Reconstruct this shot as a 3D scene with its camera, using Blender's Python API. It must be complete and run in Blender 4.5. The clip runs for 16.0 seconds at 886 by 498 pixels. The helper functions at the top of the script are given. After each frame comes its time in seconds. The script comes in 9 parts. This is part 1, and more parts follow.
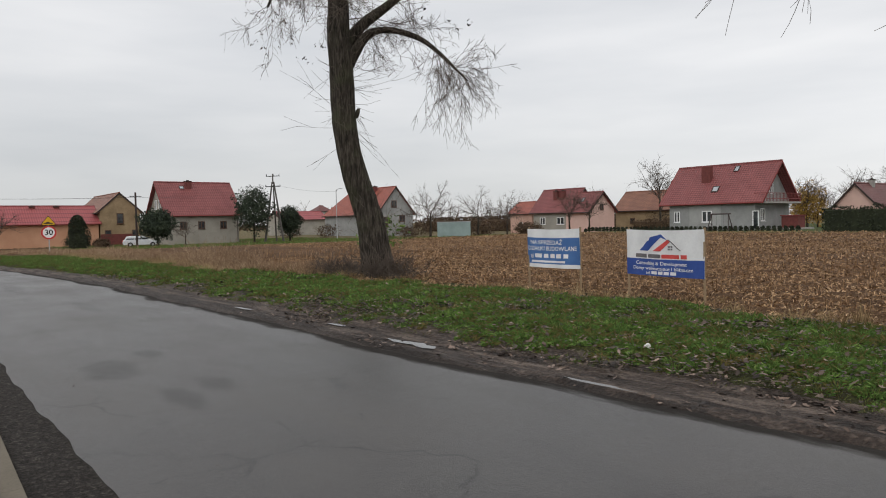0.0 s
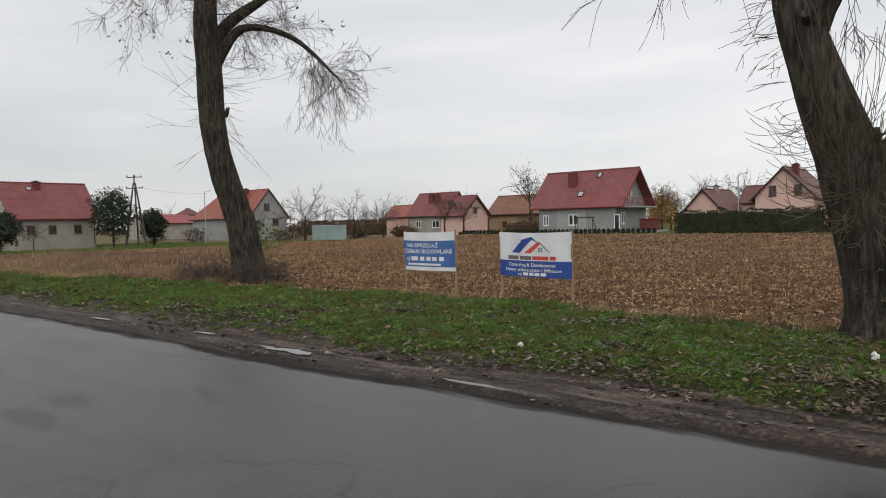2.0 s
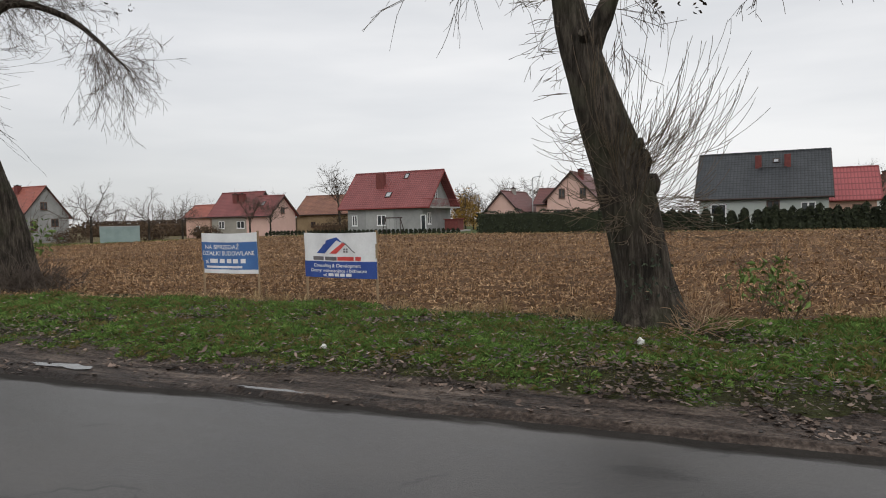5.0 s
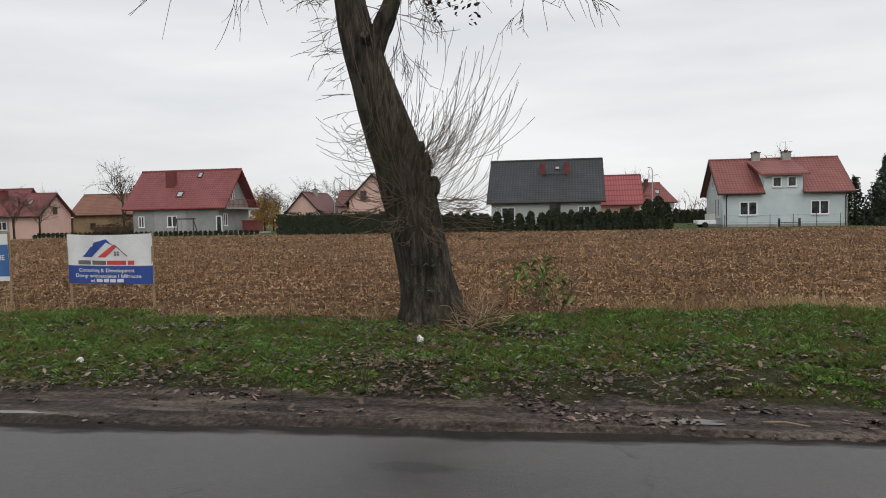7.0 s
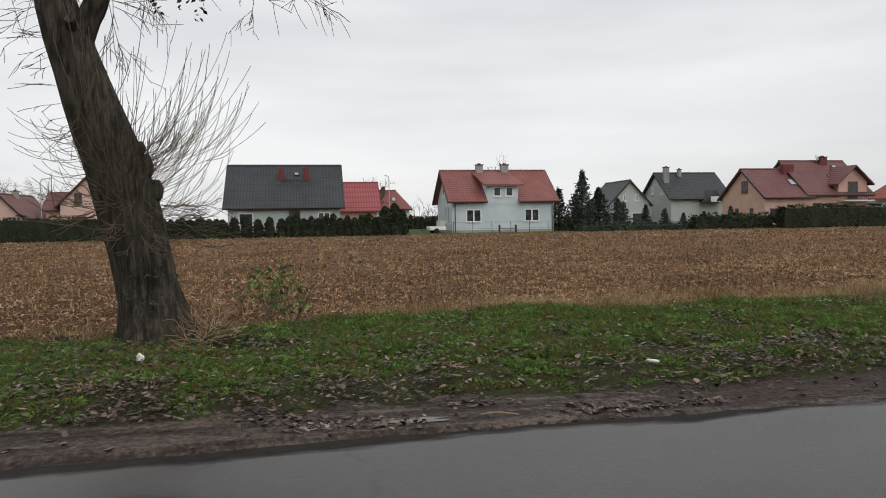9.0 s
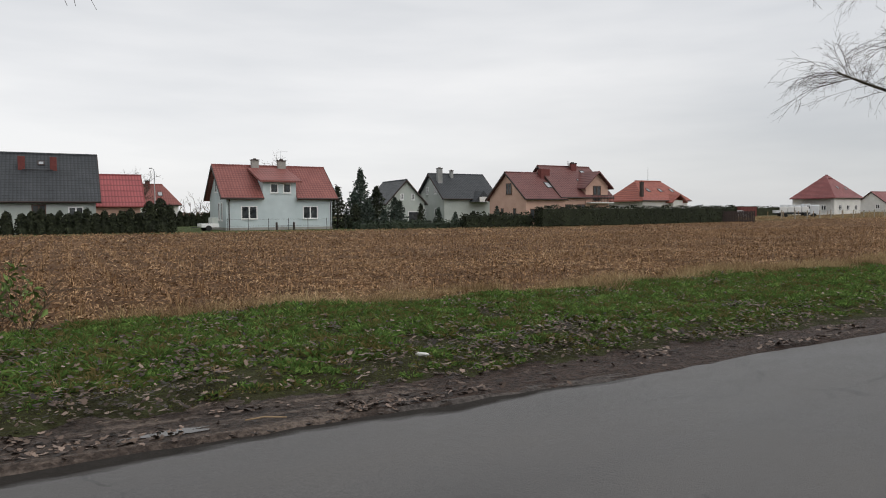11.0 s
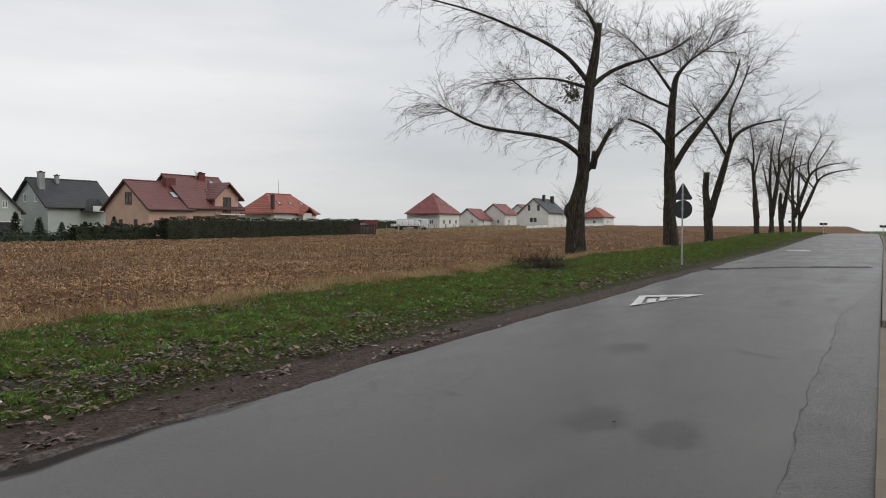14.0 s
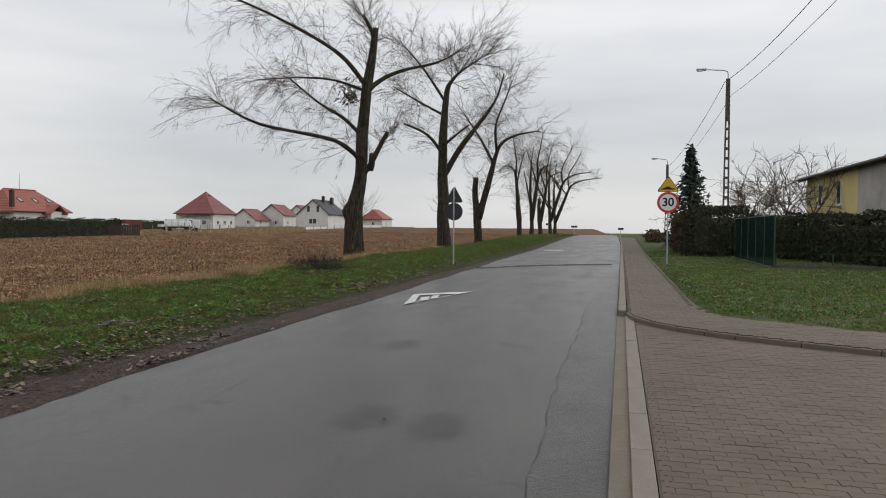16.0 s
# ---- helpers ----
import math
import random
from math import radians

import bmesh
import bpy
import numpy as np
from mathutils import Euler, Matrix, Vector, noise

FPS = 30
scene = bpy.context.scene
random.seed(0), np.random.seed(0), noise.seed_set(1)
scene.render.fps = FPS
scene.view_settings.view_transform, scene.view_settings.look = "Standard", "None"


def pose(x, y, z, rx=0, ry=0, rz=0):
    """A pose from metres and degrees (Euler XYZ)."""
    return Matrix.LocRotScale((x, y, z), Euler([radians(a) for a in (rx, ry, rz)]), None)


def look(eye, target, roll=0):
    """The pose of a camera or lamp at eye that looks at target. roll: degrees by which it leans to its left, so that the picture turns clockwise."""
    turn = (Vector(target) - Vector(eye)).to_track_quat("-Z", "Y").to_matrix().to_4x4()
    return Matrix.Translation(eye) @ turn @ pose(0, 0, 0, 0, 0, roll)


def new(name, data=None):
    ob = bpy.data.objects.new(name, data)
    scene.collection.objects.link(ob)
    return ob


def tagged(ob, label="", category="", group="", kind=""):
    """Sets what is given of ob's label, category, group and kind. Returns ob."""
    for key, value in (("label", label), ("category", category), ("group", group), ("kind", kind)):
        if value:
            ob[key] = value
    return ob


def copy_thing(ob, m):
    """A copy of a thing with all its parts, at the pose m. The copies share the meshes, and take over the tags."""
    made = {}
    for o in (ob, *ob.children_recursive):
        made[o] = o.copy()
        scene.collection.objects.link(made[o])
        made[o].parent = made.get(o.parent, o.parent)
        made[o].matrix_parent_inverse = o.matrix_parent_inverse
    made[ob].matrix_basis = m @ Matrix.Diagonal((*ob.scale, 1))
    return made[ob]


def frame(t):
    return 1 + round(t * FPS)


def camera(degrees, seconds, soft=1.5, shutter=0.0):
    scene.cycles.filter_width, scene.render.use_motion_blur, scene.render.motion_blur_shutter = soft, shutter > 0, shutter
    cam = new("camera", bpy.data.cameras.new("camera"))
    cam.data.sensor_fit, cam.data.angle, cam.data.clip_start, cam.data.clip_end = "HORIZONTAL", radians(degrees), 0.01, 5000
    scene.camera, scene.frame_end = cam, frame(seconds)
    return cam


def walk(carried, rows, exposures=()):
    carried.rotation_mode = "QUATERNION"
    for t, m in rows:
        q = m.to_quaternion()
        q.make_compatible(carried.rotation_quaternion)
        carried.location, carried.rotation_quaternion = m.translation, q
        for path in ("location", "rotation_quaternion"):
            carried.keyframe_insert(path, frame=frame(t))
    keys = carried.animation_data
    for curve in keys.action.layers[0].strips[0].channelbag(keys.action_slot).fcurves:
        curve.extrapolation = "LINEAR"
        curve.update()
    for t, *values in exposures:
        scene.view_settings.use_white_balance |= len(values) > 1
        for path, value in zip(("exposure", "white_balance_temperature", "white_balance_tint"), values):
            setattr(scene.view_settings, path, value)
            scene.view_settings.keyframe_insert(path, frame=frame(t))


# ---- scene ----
cam = camera(64.94, 16.0, soft=1.0)
# seconds, eye in metres, then turn to the left from +y, tilt up and roll in degrees
PATH = [
    (0.00, -0.000, -0.000, 1.610, 52.00, -2.23, -1.17),
    (0.50, -0.024, 0.013, 1.600, 49.84, -2.26, -1.02),
    (1.00, -0.014, -0.002, 1.603, 46.95, -2.38, -1.02),
    (1.50, -0.020, 0.019, 1.604, 44.19, -2.25, -1.10),
    (2.00, -0.028, 0.027, 1.603, 41.84, -2.16, -1.25),
    (2.50, -0.042, 0.028, 1.601, 40.02, -2.09, -1.47),
    (3.00, -0.046, 0.031, 1.600, 38.50, -1.95, -1.58),
    (3.50, -0.046, 0.034, 1.606, 36.36, -2.10, -1.66),
    (4.00, -0.044, 0.039, 1.607, 33.23, -2.25, -1.59),
    (4.62, -0.008, 0.067, 1.605, 28.96, -2.41, -1.43),
    (5.25, 0.071, 0.123, 1.599, 24.18, -2.52, -1.22),
    (5.88, 0.162, 0.183, 1.591, 19.15, -2.58, -1.05),
    (6.50, 0.232, 0.220, 1.584, 14.16, -2.63, -1.01),
    (7.00, 0.271, 0.235, 1.581, 10.26, -2.66, -1.06),
    (7.50, 0.304, 0.221, 1.589, 5.84, -2.68, -1.03),
    (8.00, 0.334, 0.228, 1.595, 0.79, -2.68, -1.15),
    (8.50, 0.341, 0.250, 1.599, -4.90, -2.58, -0.99),
    (9.00, 0.358, 0.272, 1.596, -10.82, -2.52, -0.86),
    (9.50, 0.368, 0.279, 1.597, -16.64, -2.52, -0.70),
    (10.12, 0.399, 0.307, 1.590, -22.66, -2.62, -0.53),
    (10.75, 0.459, 0.355, 1.575, -27.09, -2.80, -0.39),
    (11.38, 0.534, 0.394, 1.566, -31.32, -2.93, -0.22),
    (12.00, 0.612, 0.394, 1.576, -36.75, -2.85, -0.01),
    (12.50, 0.671, 0.369, 1.596, -41.94, -2.68, 0.20),
    (13.00, 0.716, 0.390, 1.603, -48.18, -2.33, 0.23),
    (13.50, 0.735, 0.432, 1.615, -54.26, -2.12, 0.25),
    (14.00, 0.782, 0.467, 1.624, -58.40, -1.94, 0.15),
    (14.50, 0.808, 0.487, 1.614, -61.82, -1.71, 0.09),
    (15.00, 0.820, 0.490, 1.598, -65.77, -1.77, -0.02),
    (15.50, 0.835, 0.477, 1.602, -70.30, -1.68, -0.08),
    (16.00, 0.893, 0.423, 1.598, -76.36, -1.73, 0.42),
]
walk(cam, [(t, pose(x, y, z, 90 + tilt, 0, turn) @ pose(0, 0, 0, 0, 0, roll)) for t, x, y, z, turn, tilt, roll in PATH])

# ---- world and light ----
world = bpy.data.worlds.new("overcast_sky")
scene.world = world
world.use_nodes = True
wn, wl = world.node_tree.nodes, world.node_tree.links
wn.clear()


def wnode(kind, **kw):
    n = wn.new(kind)
    for k, v in kw.items():
        n.inputs[k].default_value = v
    return n


sky = wn.new("ShaderNodeTexSky")
sky.sky_type, sky.sun_disc = "NISHITA", False
sky.sun_elevation, sky.sun_rotation = radians(46), radians(144)
sky_gain = wn.new("ShaderNodeVectorMath")
sky_gain.operation = "SCALE"
sky_gain.inputs["Scale"].default_value = 0.12
wl.new(sky.outputs[0], sky_gain.inputs[0])
coord = wn.new("ShaderNodeTexCoord")
flat_map = wn.new("ShaderNodeMapping")
flat_map.inputs["Scale"].default_value = (1.2, 1.2, 7.0)
wl.new(coord.outputs["Generated"], flat_map.inputs[0])
cloud = wnode("ShaderNodeTexNoise", Scale=1.3, Detail=5.0, Roughness=0.5)
wl.new(flat_map.outputs[0], cloud.inputs[0])
cloud_tone = wn.new("ShaderNodeValToRGB")
cloud_tone.color_ramp.elements[0].position, cloud_tone.color_ramp.elements[0].color = 0.3, (0.69, 0.705, 0.73, 1)
cloud_tone.color_ramp.elements[1].position, cloud_tone.color_ramp.elements[1].color = 0.68, (0.93, 0.925, 0.928, 1)
wl.new(cloud.outputs[0], cloud_tone.inputs[0])


def wmath(op, a, b=None):
    n = wn.new("ShaderNodeMath")
    n.operation = op
    for i, v in enumerate((a, b)):
        if isinstance(v, (int, float)):
            n.inputs[i].default_value = v
        elif v is not None:
            wl.new(v, n.inputs[i])
    return n.outputs[0]


def wsmooth(val, lo, hi):
    n = wn.new("ShaderNodeMapRange")
    n.interpolation_type = "SMOOTHSTEP"
    n.inputs["From Min"].default_value, n.inputs["From Max"].default_value = lo, hi
    wl.new(val, n.inputs["Value"])
    return n.outputs["Result"]


# the cloud cover is thicker and bluer low down along the road, brighter over the field
split = wn.new("ShaderNodeSeparateXYZ")
wl.new(coord.outputs["Generated"], split.inputs[0])
low = wmath("SUBTRACT", 1.0, wsmooth(split.outputs["Z"], 0.04, 0.28))
along_road = wsmooth(wmath("ABSOLUTE", split.outputs["X"]), 0.25, 0.95)
thick_cloud = wn.new("ShaderNodeMix")
thick_cloud.data_type, thick_cloud.blend_type = "RGBA", "MULTIPLY"
wl.new(wmath("MULTIPLY", low, along_road), thick_cloud.inputs[0])
wl.new(cloud_tone.outputs[0], thick_cloud.inputs[6])
thick_cloud.inputs[7].default_value = (0.805, 0.81, 0.81, 1)
cover = wn.new("ShaderNodeMix")
cover.data_type = "RGBA"
cover.inputs[0].default_value = 0.93
wl.new(sky_gain.outputs[0], cover.inputs[6])
wl.new(thick_cloud.outputs[2], cover.inputs[7])
back = wnode("ShaderNodeBackground", Strength=1.0)
wl.new(cover.outputs[2], back.inputs[0])
out = wn.new("ShaderNodeOutputWorld")
wl.new(back.outputs[0], out.inputs[0])

sun = new("sun", bpy.data.lights.new("sun", "SUN"))
sun.data.energy, sun.data.angle, sun.data.color = 1.2, radians(70), (1.0, 0.97, 0.93)
sun.matrix_world = look((28, -38, 50), (0, 0, 0))

# ---- materials ----


def material(name):
    m = bpy.data.materials.new(name)
    m.use_nodes = True
    m.node_tree.nodes.clear()
    return m, m.node_tree.nodes, m.node_tree.links


def ramp(nodes, links, fac, stops):
    r = nodes.new("ShaderNodeValToRGB")
    els = r.color_ramp.elements
    while len(els) < len(stops):
        els.new(0.5)
    for e, (p, c) in zip(els, stops):
        e.position, e.color = p, (*c, 1)
    links.new(fac, r.inputs[0])
    return r.outputs[0]


def noise_at(nodes, links, where, scale, detail=4.0, rough=0.6):
    n = nodes.new("ShaderNodeTexNoise")
    n.inputs["Scale"].default_value, n.inputs["Detail"].default_value, n.inputs["Roughness"].default_value = scale, detail, rough
    links.new(where, n.inputs["Vector"])
    return n.outputs["Fac"]


def math_node(nodes, links, op, a, b=None, c=None):
    n = nodes.new("ShaderNodeMath")
    n.operation = op
    for i, v in enumerate((a, b, c)):
        if v is None:
            continue
        if isinstance(v, (int, float)):
            n.inputs[i].default_value = v
        else:
            links.new(v, n.inputs[i])
    return n.outputs[0]


def mix_colour(nodes, links, fac, a, b, blend="MIX"):
    n = nodes.new("ShaderNodeMix")
    n.data_type, n.blend_type = "RGBA", blend
    for i, v in ((0, fac), (6, a), (7, b)):
        if isinstance(v, tuple):
            n.inputs[i].default_value = (*v, 1)
        elif isinstance(v, (int, float)):
            n.inputs[i].default_value = v
        else:
            links.new(v, n.inputs[i])
    return n.outputs[2]


def finish(nodes, links, colour, rough, height=None, bump=0.3, dist=0.02, metal=0.0, spec=0.5):
    b = nodes.new("ShaderNodeBsdfPrincipled")
    o = nodes.new("ShaderNodeOutputMaterial")
    links.new(b.outputs[0], o.inputs[0])
    for key, v in (("Base Color", colour), ("Roughness", rough), ("Metallic", metal), ("Specular IOR Level", spec)):
        if isinstance(v, tuple):
            b.inputs[key].default_value = (*v, 1)
        elif isinstance(v, (int, float)):
            b.inputs[key].default_value = v
        else:
            links.new(v, b.inputs[key])
    if height is not None:
        n = nodes.new("ShaderNodeBump")
        n.inputs["Strength"].default_value, n.inputs["Distance"].default_value = bump, dist
        links.new(height, n.inputs["Height"])
        links.new(n.outputs[0], b.inputs["Normal"])
    return b


def surf(name, dark, light, scale=3.0, rough=0.8, bump=0.3, grain=40.0, metal=0.0, spread=0.18, spec=0.4, dist=0.01):
    """A surface with stains at one scale and grain at another."""
    m, n, l = material(name)
    where = n.new("ShaderNodeTexCoord").outputs["Object"]
    a, g = noise_at(n, l, where, scale, 5), noise_at(n, l, where, grain, 3)
    mixed = math_node(n, l, "MULTIPLY_ADD", g, 0.35, math_node(n, l, "MULTIPLY", a, 0.65))
    col = ramp(n, l, mixed, [(0.5 - spread, dark), (0.5 + spread, light)])
    finish(n, l, col, rough, mixed, bump, dist, metal, spec)
    return m


def varied(name, stops, rough=0.8, scale=0.0, spec=0.3):
    """For many small pieces: the colour changes from piece to piece."""
    m, n, l = material(name)
    rnd = n.new("ShaderNodeNewGeometry").outputs["Random Per Island"]
    if scale:
        where = n.new("ShaderNodeNewGeometry").outputs["Position"]
        rnd = math_node(n, l, "MULTIPLY_ADD", noise_at(n, l, where, scale, 3), 0.7, math_node(n, l, "MULTIPLY_ADD", rnd, 0.6, -0.15))
    finish(n, l, ramp(n, l, rnd, stops), rough, spec=spec)
    return m


def roof_tiles(name, dark, light, row=0.24, col=0.3, rough=0.55):
    m, n, l = material(name)
    where = n.new("ShaderNodeTexCoord").outputs["Object"]
    sep = n.new("ShaderNodeSeparateXYZ")
    l.new(where, sep.inputs[0])
    step = math_node(n, l, "FRACT", math_node(n, l, "DIVIDE", sep.outputs["Z"], row))
    wave = math_node(n, l, "SINE", math_node(n, l, "MULTIPLY", sep.outputs["X"], 2 * math.pi / col))
    height = math_node(n, l, "MULTIPLY_ADD", wave, 0.25, math_node(n, l, "SUBTRACT", 1.0, step))
    a, g = noise_at(n, l, where, 0.7, 5), noise_at(n, l, where, 14.0, 3)
    tone = math_node(n, l, "MULTIPLY_ADD", g, 0.4, math_node(n, l, "MULTIPLY", a, 0.6))
    col_out = ramp(n, l, tone, [(0.3, dark), (0.68, light)])
    # dark row joints, plus shade painted into the troughs of the tile waves
    joint_shade = math_node(n, l, "MAXIMUM", math_node(n, l, "GREATER_THAN", step, 0.82), math_node(n, l, "MULTIPLY", math_node(n, l, "LESS_THAN", wave, -0.45), 0.6))
    col_out = mix_colour(n, l, math_node(n, l, "MULTIPLY", joint_shade, 0.7), col_out, tuple(c * 0.45 for c in dark))
    finish(n, l, col_out, rough, height, 0.7, 0.05, spec=0.35)
    return m


ROOF_RED = roof_tiles("red_roof_tiles", (0.17, 0.046, 0.046), (0.275, 0.086, 0.082))
ROOF_BRIGHT = roof_tiles("bright_red_roof_tiles", (0.18, 0.052, 0.045), (0.29, 0.105, 0.088))
ROOF_ORANGE = roof_tiles("orange_roof_tiles", (0.24, 0.060, 0.042), (0.36, 0.112, 0.078))
ROOF_PINK = roof_tiles("faded_red_sheet", (0.26, 0.058, 0.062), (0.36, 0.092, 0.094), row=0.6)
ROOF_OLD = roof_tiles("old_clay_tiles", (0.15, 0.066, 0.045), (0.30, 0.135, 0.085))
ROOF_GREY = roof_tiles("anthracite_roof_tiles", (0.020, 0.024, 0.028), (0.055, 0.060, 0.066))
ROOF_MAROON = roof_tiles("maroon_roof_tiles", (0.115, 0.042, 0.040), (0.195, 0.078, 0.070))
RENDER_WHITE = surf("pale_blue_render", (0.46, 0.53, 0.54), (0.58, 0.65, 0.66), 0.8, 0.9, 0.2, 30)
RENDER_GREY = surf("bare_cement_render", (0.20, 0.205, 0.20), (0.36, 0.36, 0.35), 0.6, 0.95, 0.3, 25)
RENDER_STONE_SHADED = surf("stone_and_shaded_render", (0.25, 0.235, 0.20), (0.40, 0.375, 0.33), 0.5, 0.95, 0.3, 20)
RENDER_GREEN = surf("grey_green_render", (0.40, 0.43, 0.40), (0.50, 0.53, 0.50), 0.6, 0.95, 0.2, 25)
RENDER_PEACH = surf("peach_render", (0.50, 0.31, 0.24), (0.62, 0.41, 0.33), 0.7, 0.9, 0.2, 25)
RENDER_PINK = surf("pink_render", (0.58, 0.38, 0.32), (0.70, 0.48, 0.42), 0.7, 0.9, 0.2, 25)
RENDER_SALMON = surf("salmon_render", (0.48, 0.25, 0.15), (0.58, 0.33, 0.21), 0.7, 0.9, 0.2, 25)
RENDER_LIGHT = surf("off_white_render", (0.60, 0.59, 0.56), (0.76, 0.75, 0.72), 0.7, 0.9, 0.2, 25)
RENDER_OCHRE = surf("ochre_render", (0.60, 0.49, 0.22), (0.76, 0.64, 0.32), 0.5, 0.9, 0.3, 18)
RENDER_OLD = surf("crumbling_brown_render", (0.19, 0.135, 0.075), (0.38, 0.28, 0.17), 0.6, 0.95, 0.5, 12)
TRIM_DARK = surf("dark_brown_trim", (0.030, 0.020, 0.017), (0.055, 0.035, 0.03), 2.0, 0.6)
TRIM_RED = surf("red_trim", (0.17, 0.03, 0.027), (0.24, 0.045, 0.04), 2.0, 0.55)
FRAME_WHITE = surf("white_plastic_frame", (0.74, 0.74, 0.73), (0.82, 0.82, 0.81), 3.0, 0.4, 0.05)
FRAME_BROWN = surf("brown_window_frame", (0.07, 0.035, 0.02), (0.12, 0.06, 0.04), 3.0, 0.5, 0.05)
BRICK_RED = surf("red_brick", (0.11, 0.030, 0.027), (0.18, 0.052, 0.045), 4.0, 0.85, 0.4, 20)
CONCRETE = surf("concrete", (0.24, 0.23, 0.21), (0.38, 0.37, 0.34), 2.0, 0.9, 0.4, 40)
STEEL = surf("galvanised_steel", (0.34, 0.35, 0.36), (0.48, 0.49, 0.50), 6.0, 0.45, 0.1, 60, metal=0.6)
LAMP_GREY = surf("pale_grey_sheet", (0.50, 0.51, 0.52), (0.62, 0.63, 0.64), 3.0, 0.5, 0.05)
DARK_METAL = surf("dark_metal", (0.02, 0.021, 0.022), (0.04, 0.042, 0.045), 5.0, 0.5, 0.1)


def window_glass():
    m, n, l = material("window_glass")
    where = n.new("ShaderNodeTexCoord").outputs["Object"]
    col = ramp(n, l, noise_at(n, l, where, 1.6, 2), [(0.35, (0.02, 0.023, 0.026)), (0.7, (0.08, 0.086, 0.09))])
    finish(n, l, col, 0.06, spec=0.5)
    return m


GLASS = window_glass()

# ---- mesh helpers ----


def part(name, bm, mat, parent=None, label="", smooth=False):
    me = bpy.data.meshes.new(name)
    bm.to_mesh(me)
    bm.free()
    me.materials.append(mat)
    if smooth:
        me.shade_smooth()
    ob = new(name, me)
    if parent is not None:
        ob.parent = parent
    if label:
        tagged(ob, label)
    return ob


def thing(name, x, y, z, rz=0.0, label="", category="", group="", kind=""):
    ob = new(name)
    ob.empty_display_size = 0.2
    ob.matrix_world = pose(x, y, z, 0, 0, rz)
    return tagged(ob, label, category, group, kind)


def raw(name, verts, faces, mat, parent=None, label="", smooth=False):
    me = bpy.data.meshes.new(name)
    me.from_pydata(verts, [], faces)
    me.materials.append(mat)
    if smooth:
        me.shade_smooth()
    me.update()
    ob = new(name, me)
    if parent is not None:
        ob.parent = parent
    if label:
        tagged(ob, label)
    return ob


def add_box(bm, x0, x1, y0, y1, z0, z1, m=None, bevel=0.0):
    made = bmesh.ops.create_cube(bm, size=1.0)["verts"]
    bmesh.ops.transform(bm, matrix=Matrix.Translation(((x0 + x1) / 2, (y0 + y1) / 2, (z0 + z1) / 2)) @ Matrix.Diagonal((x1 - x0, y1 - y0, z1 - z0, 1)), verts=made)
    if bevel:
        edges = list({e for v in made for e in v.link_edges})
        got = bmesh.ops.bevel(bm, geom=edges, offset=bevel, segments=1, affect="EDGES")
        made = list({v for f in got["faces"] for v in f.verts} | {v for v in made if v.is_valid})
    if m is not None:
        bmesh.ops.transform(bm, matrix=m, verts=made)
    return made


def box(*a, **k):
    bm = bmesh.new()
    add_box(bm, *a, **k)
    return bm


def add_tube(bm, points, radii, sides=8, cap=True):
    """A tapered tube along a line of points."""
    rings, side = [], None
    pts = [Vector(p) for p in points]
    for i, p in enumerate(pts):
        ahead = (pts[min(i + 1, len(pts) - 1)] - pts[max(i - 1, 0)]).normalized()
        if side is None:
            side = ahead.orthogonal().normalized()
        side = (side - ahead * side.dot(ahead)).normalized()
        other = ahead.cross(side)
        rings.append([bm.verts.new(p + (side * math.cos(a) + other * math.sin(a)) * radii[i]) for a in [2 * math.pi * k / sides for k in range(sides)]])
    for r0, r1 in zip(rings, rings[1:]):
        for k in range(sides):
            bm.faces.new((r0[k], r0[(k + 1) % sides], r1[(k + 1) % sides], r1[k]))
    if cap:
        bm.faces.new(rings[0][::-1])
        bm.faces.new(rings[-1])
    return bm


def tube(points, radii, sides=8):
    return add_tube(bmesh.new(), points, radii, sides)


# ---- the lie of the land ----


def smooth(a, b, v):
    t = np.clip((np.asarray(v, float) - a) / (b - a), 0, 1)
    return t * t * (3 - 2 * t)


def land(x, y):
    """Height of the ground, without its small bumps."""
    x, y = np.asarray(x, float), np.asarray(y, float)
    rise = 0.5 * smooth(45, 110, x) + 1.1 * smooth(130, 210, x) * smooth(18, 70, y)
    dip = -0.9 * smooth(45, 100, -x)
    over = -14 * smooth(125, 420, x) * (1 - smooth(15, 70, y))
    return rise + dip + over


def road_shift(x):
    """How far the road bends aside."""
    x = np.asarray(x, float)
    return -0.004 * np.clip(-12 - x, 0, None) ** 2


def far_edge(x):
    x = np.asarray(x, float)
    lie = np.interp(x, [-36, -17, -9, -6, -3.8, -1.8, 2.2, 5, 8, 11, 17, 27, 60], [5.45, 4.78, 4.86, 4.97, 5.15, 5.33, 5.38, 5.42, 5.46, 5.54, 5.66, 5.86, 6.2])
    return lie + road_shift(x)


def near_edge(x):
    x = np.asarray(x, float)
    return 0.488 - 0.0125 * np.clip(x, -20, 70) + road_shift(x)


def field_edge(x):
    x = np.asarray(x, float)
    return 11.0 - 0.55 * smooth(-2, 2, -x) + 0.055 * np.clip(x, 0, 40) + 0.35 * np.sin(x * 0.55) + 0.2 * np.sin(x * 1.7 + 1) + 0.9 * np.clip((-14 - x) / 10, 0, 1) * -1.6 + 0.4 * road_shift(x)

# ---- ground ----


def spaced(lo, hi, fine, grow):
    """Steps that are fine near nought and grow outwards."""
    vals, v, s = [0.0], 0.0, fine
    while v < hi:
        v += s
        s *= grow if v > 14 else 1.0
        vals.append(v)
    neg, v, s = [], 0.0, fine
    while v > lo:
        v -= s
        s *= grow if v < -14 else 1.0
        neg.append(v)
    return np.array(neg[::-1] + vals)


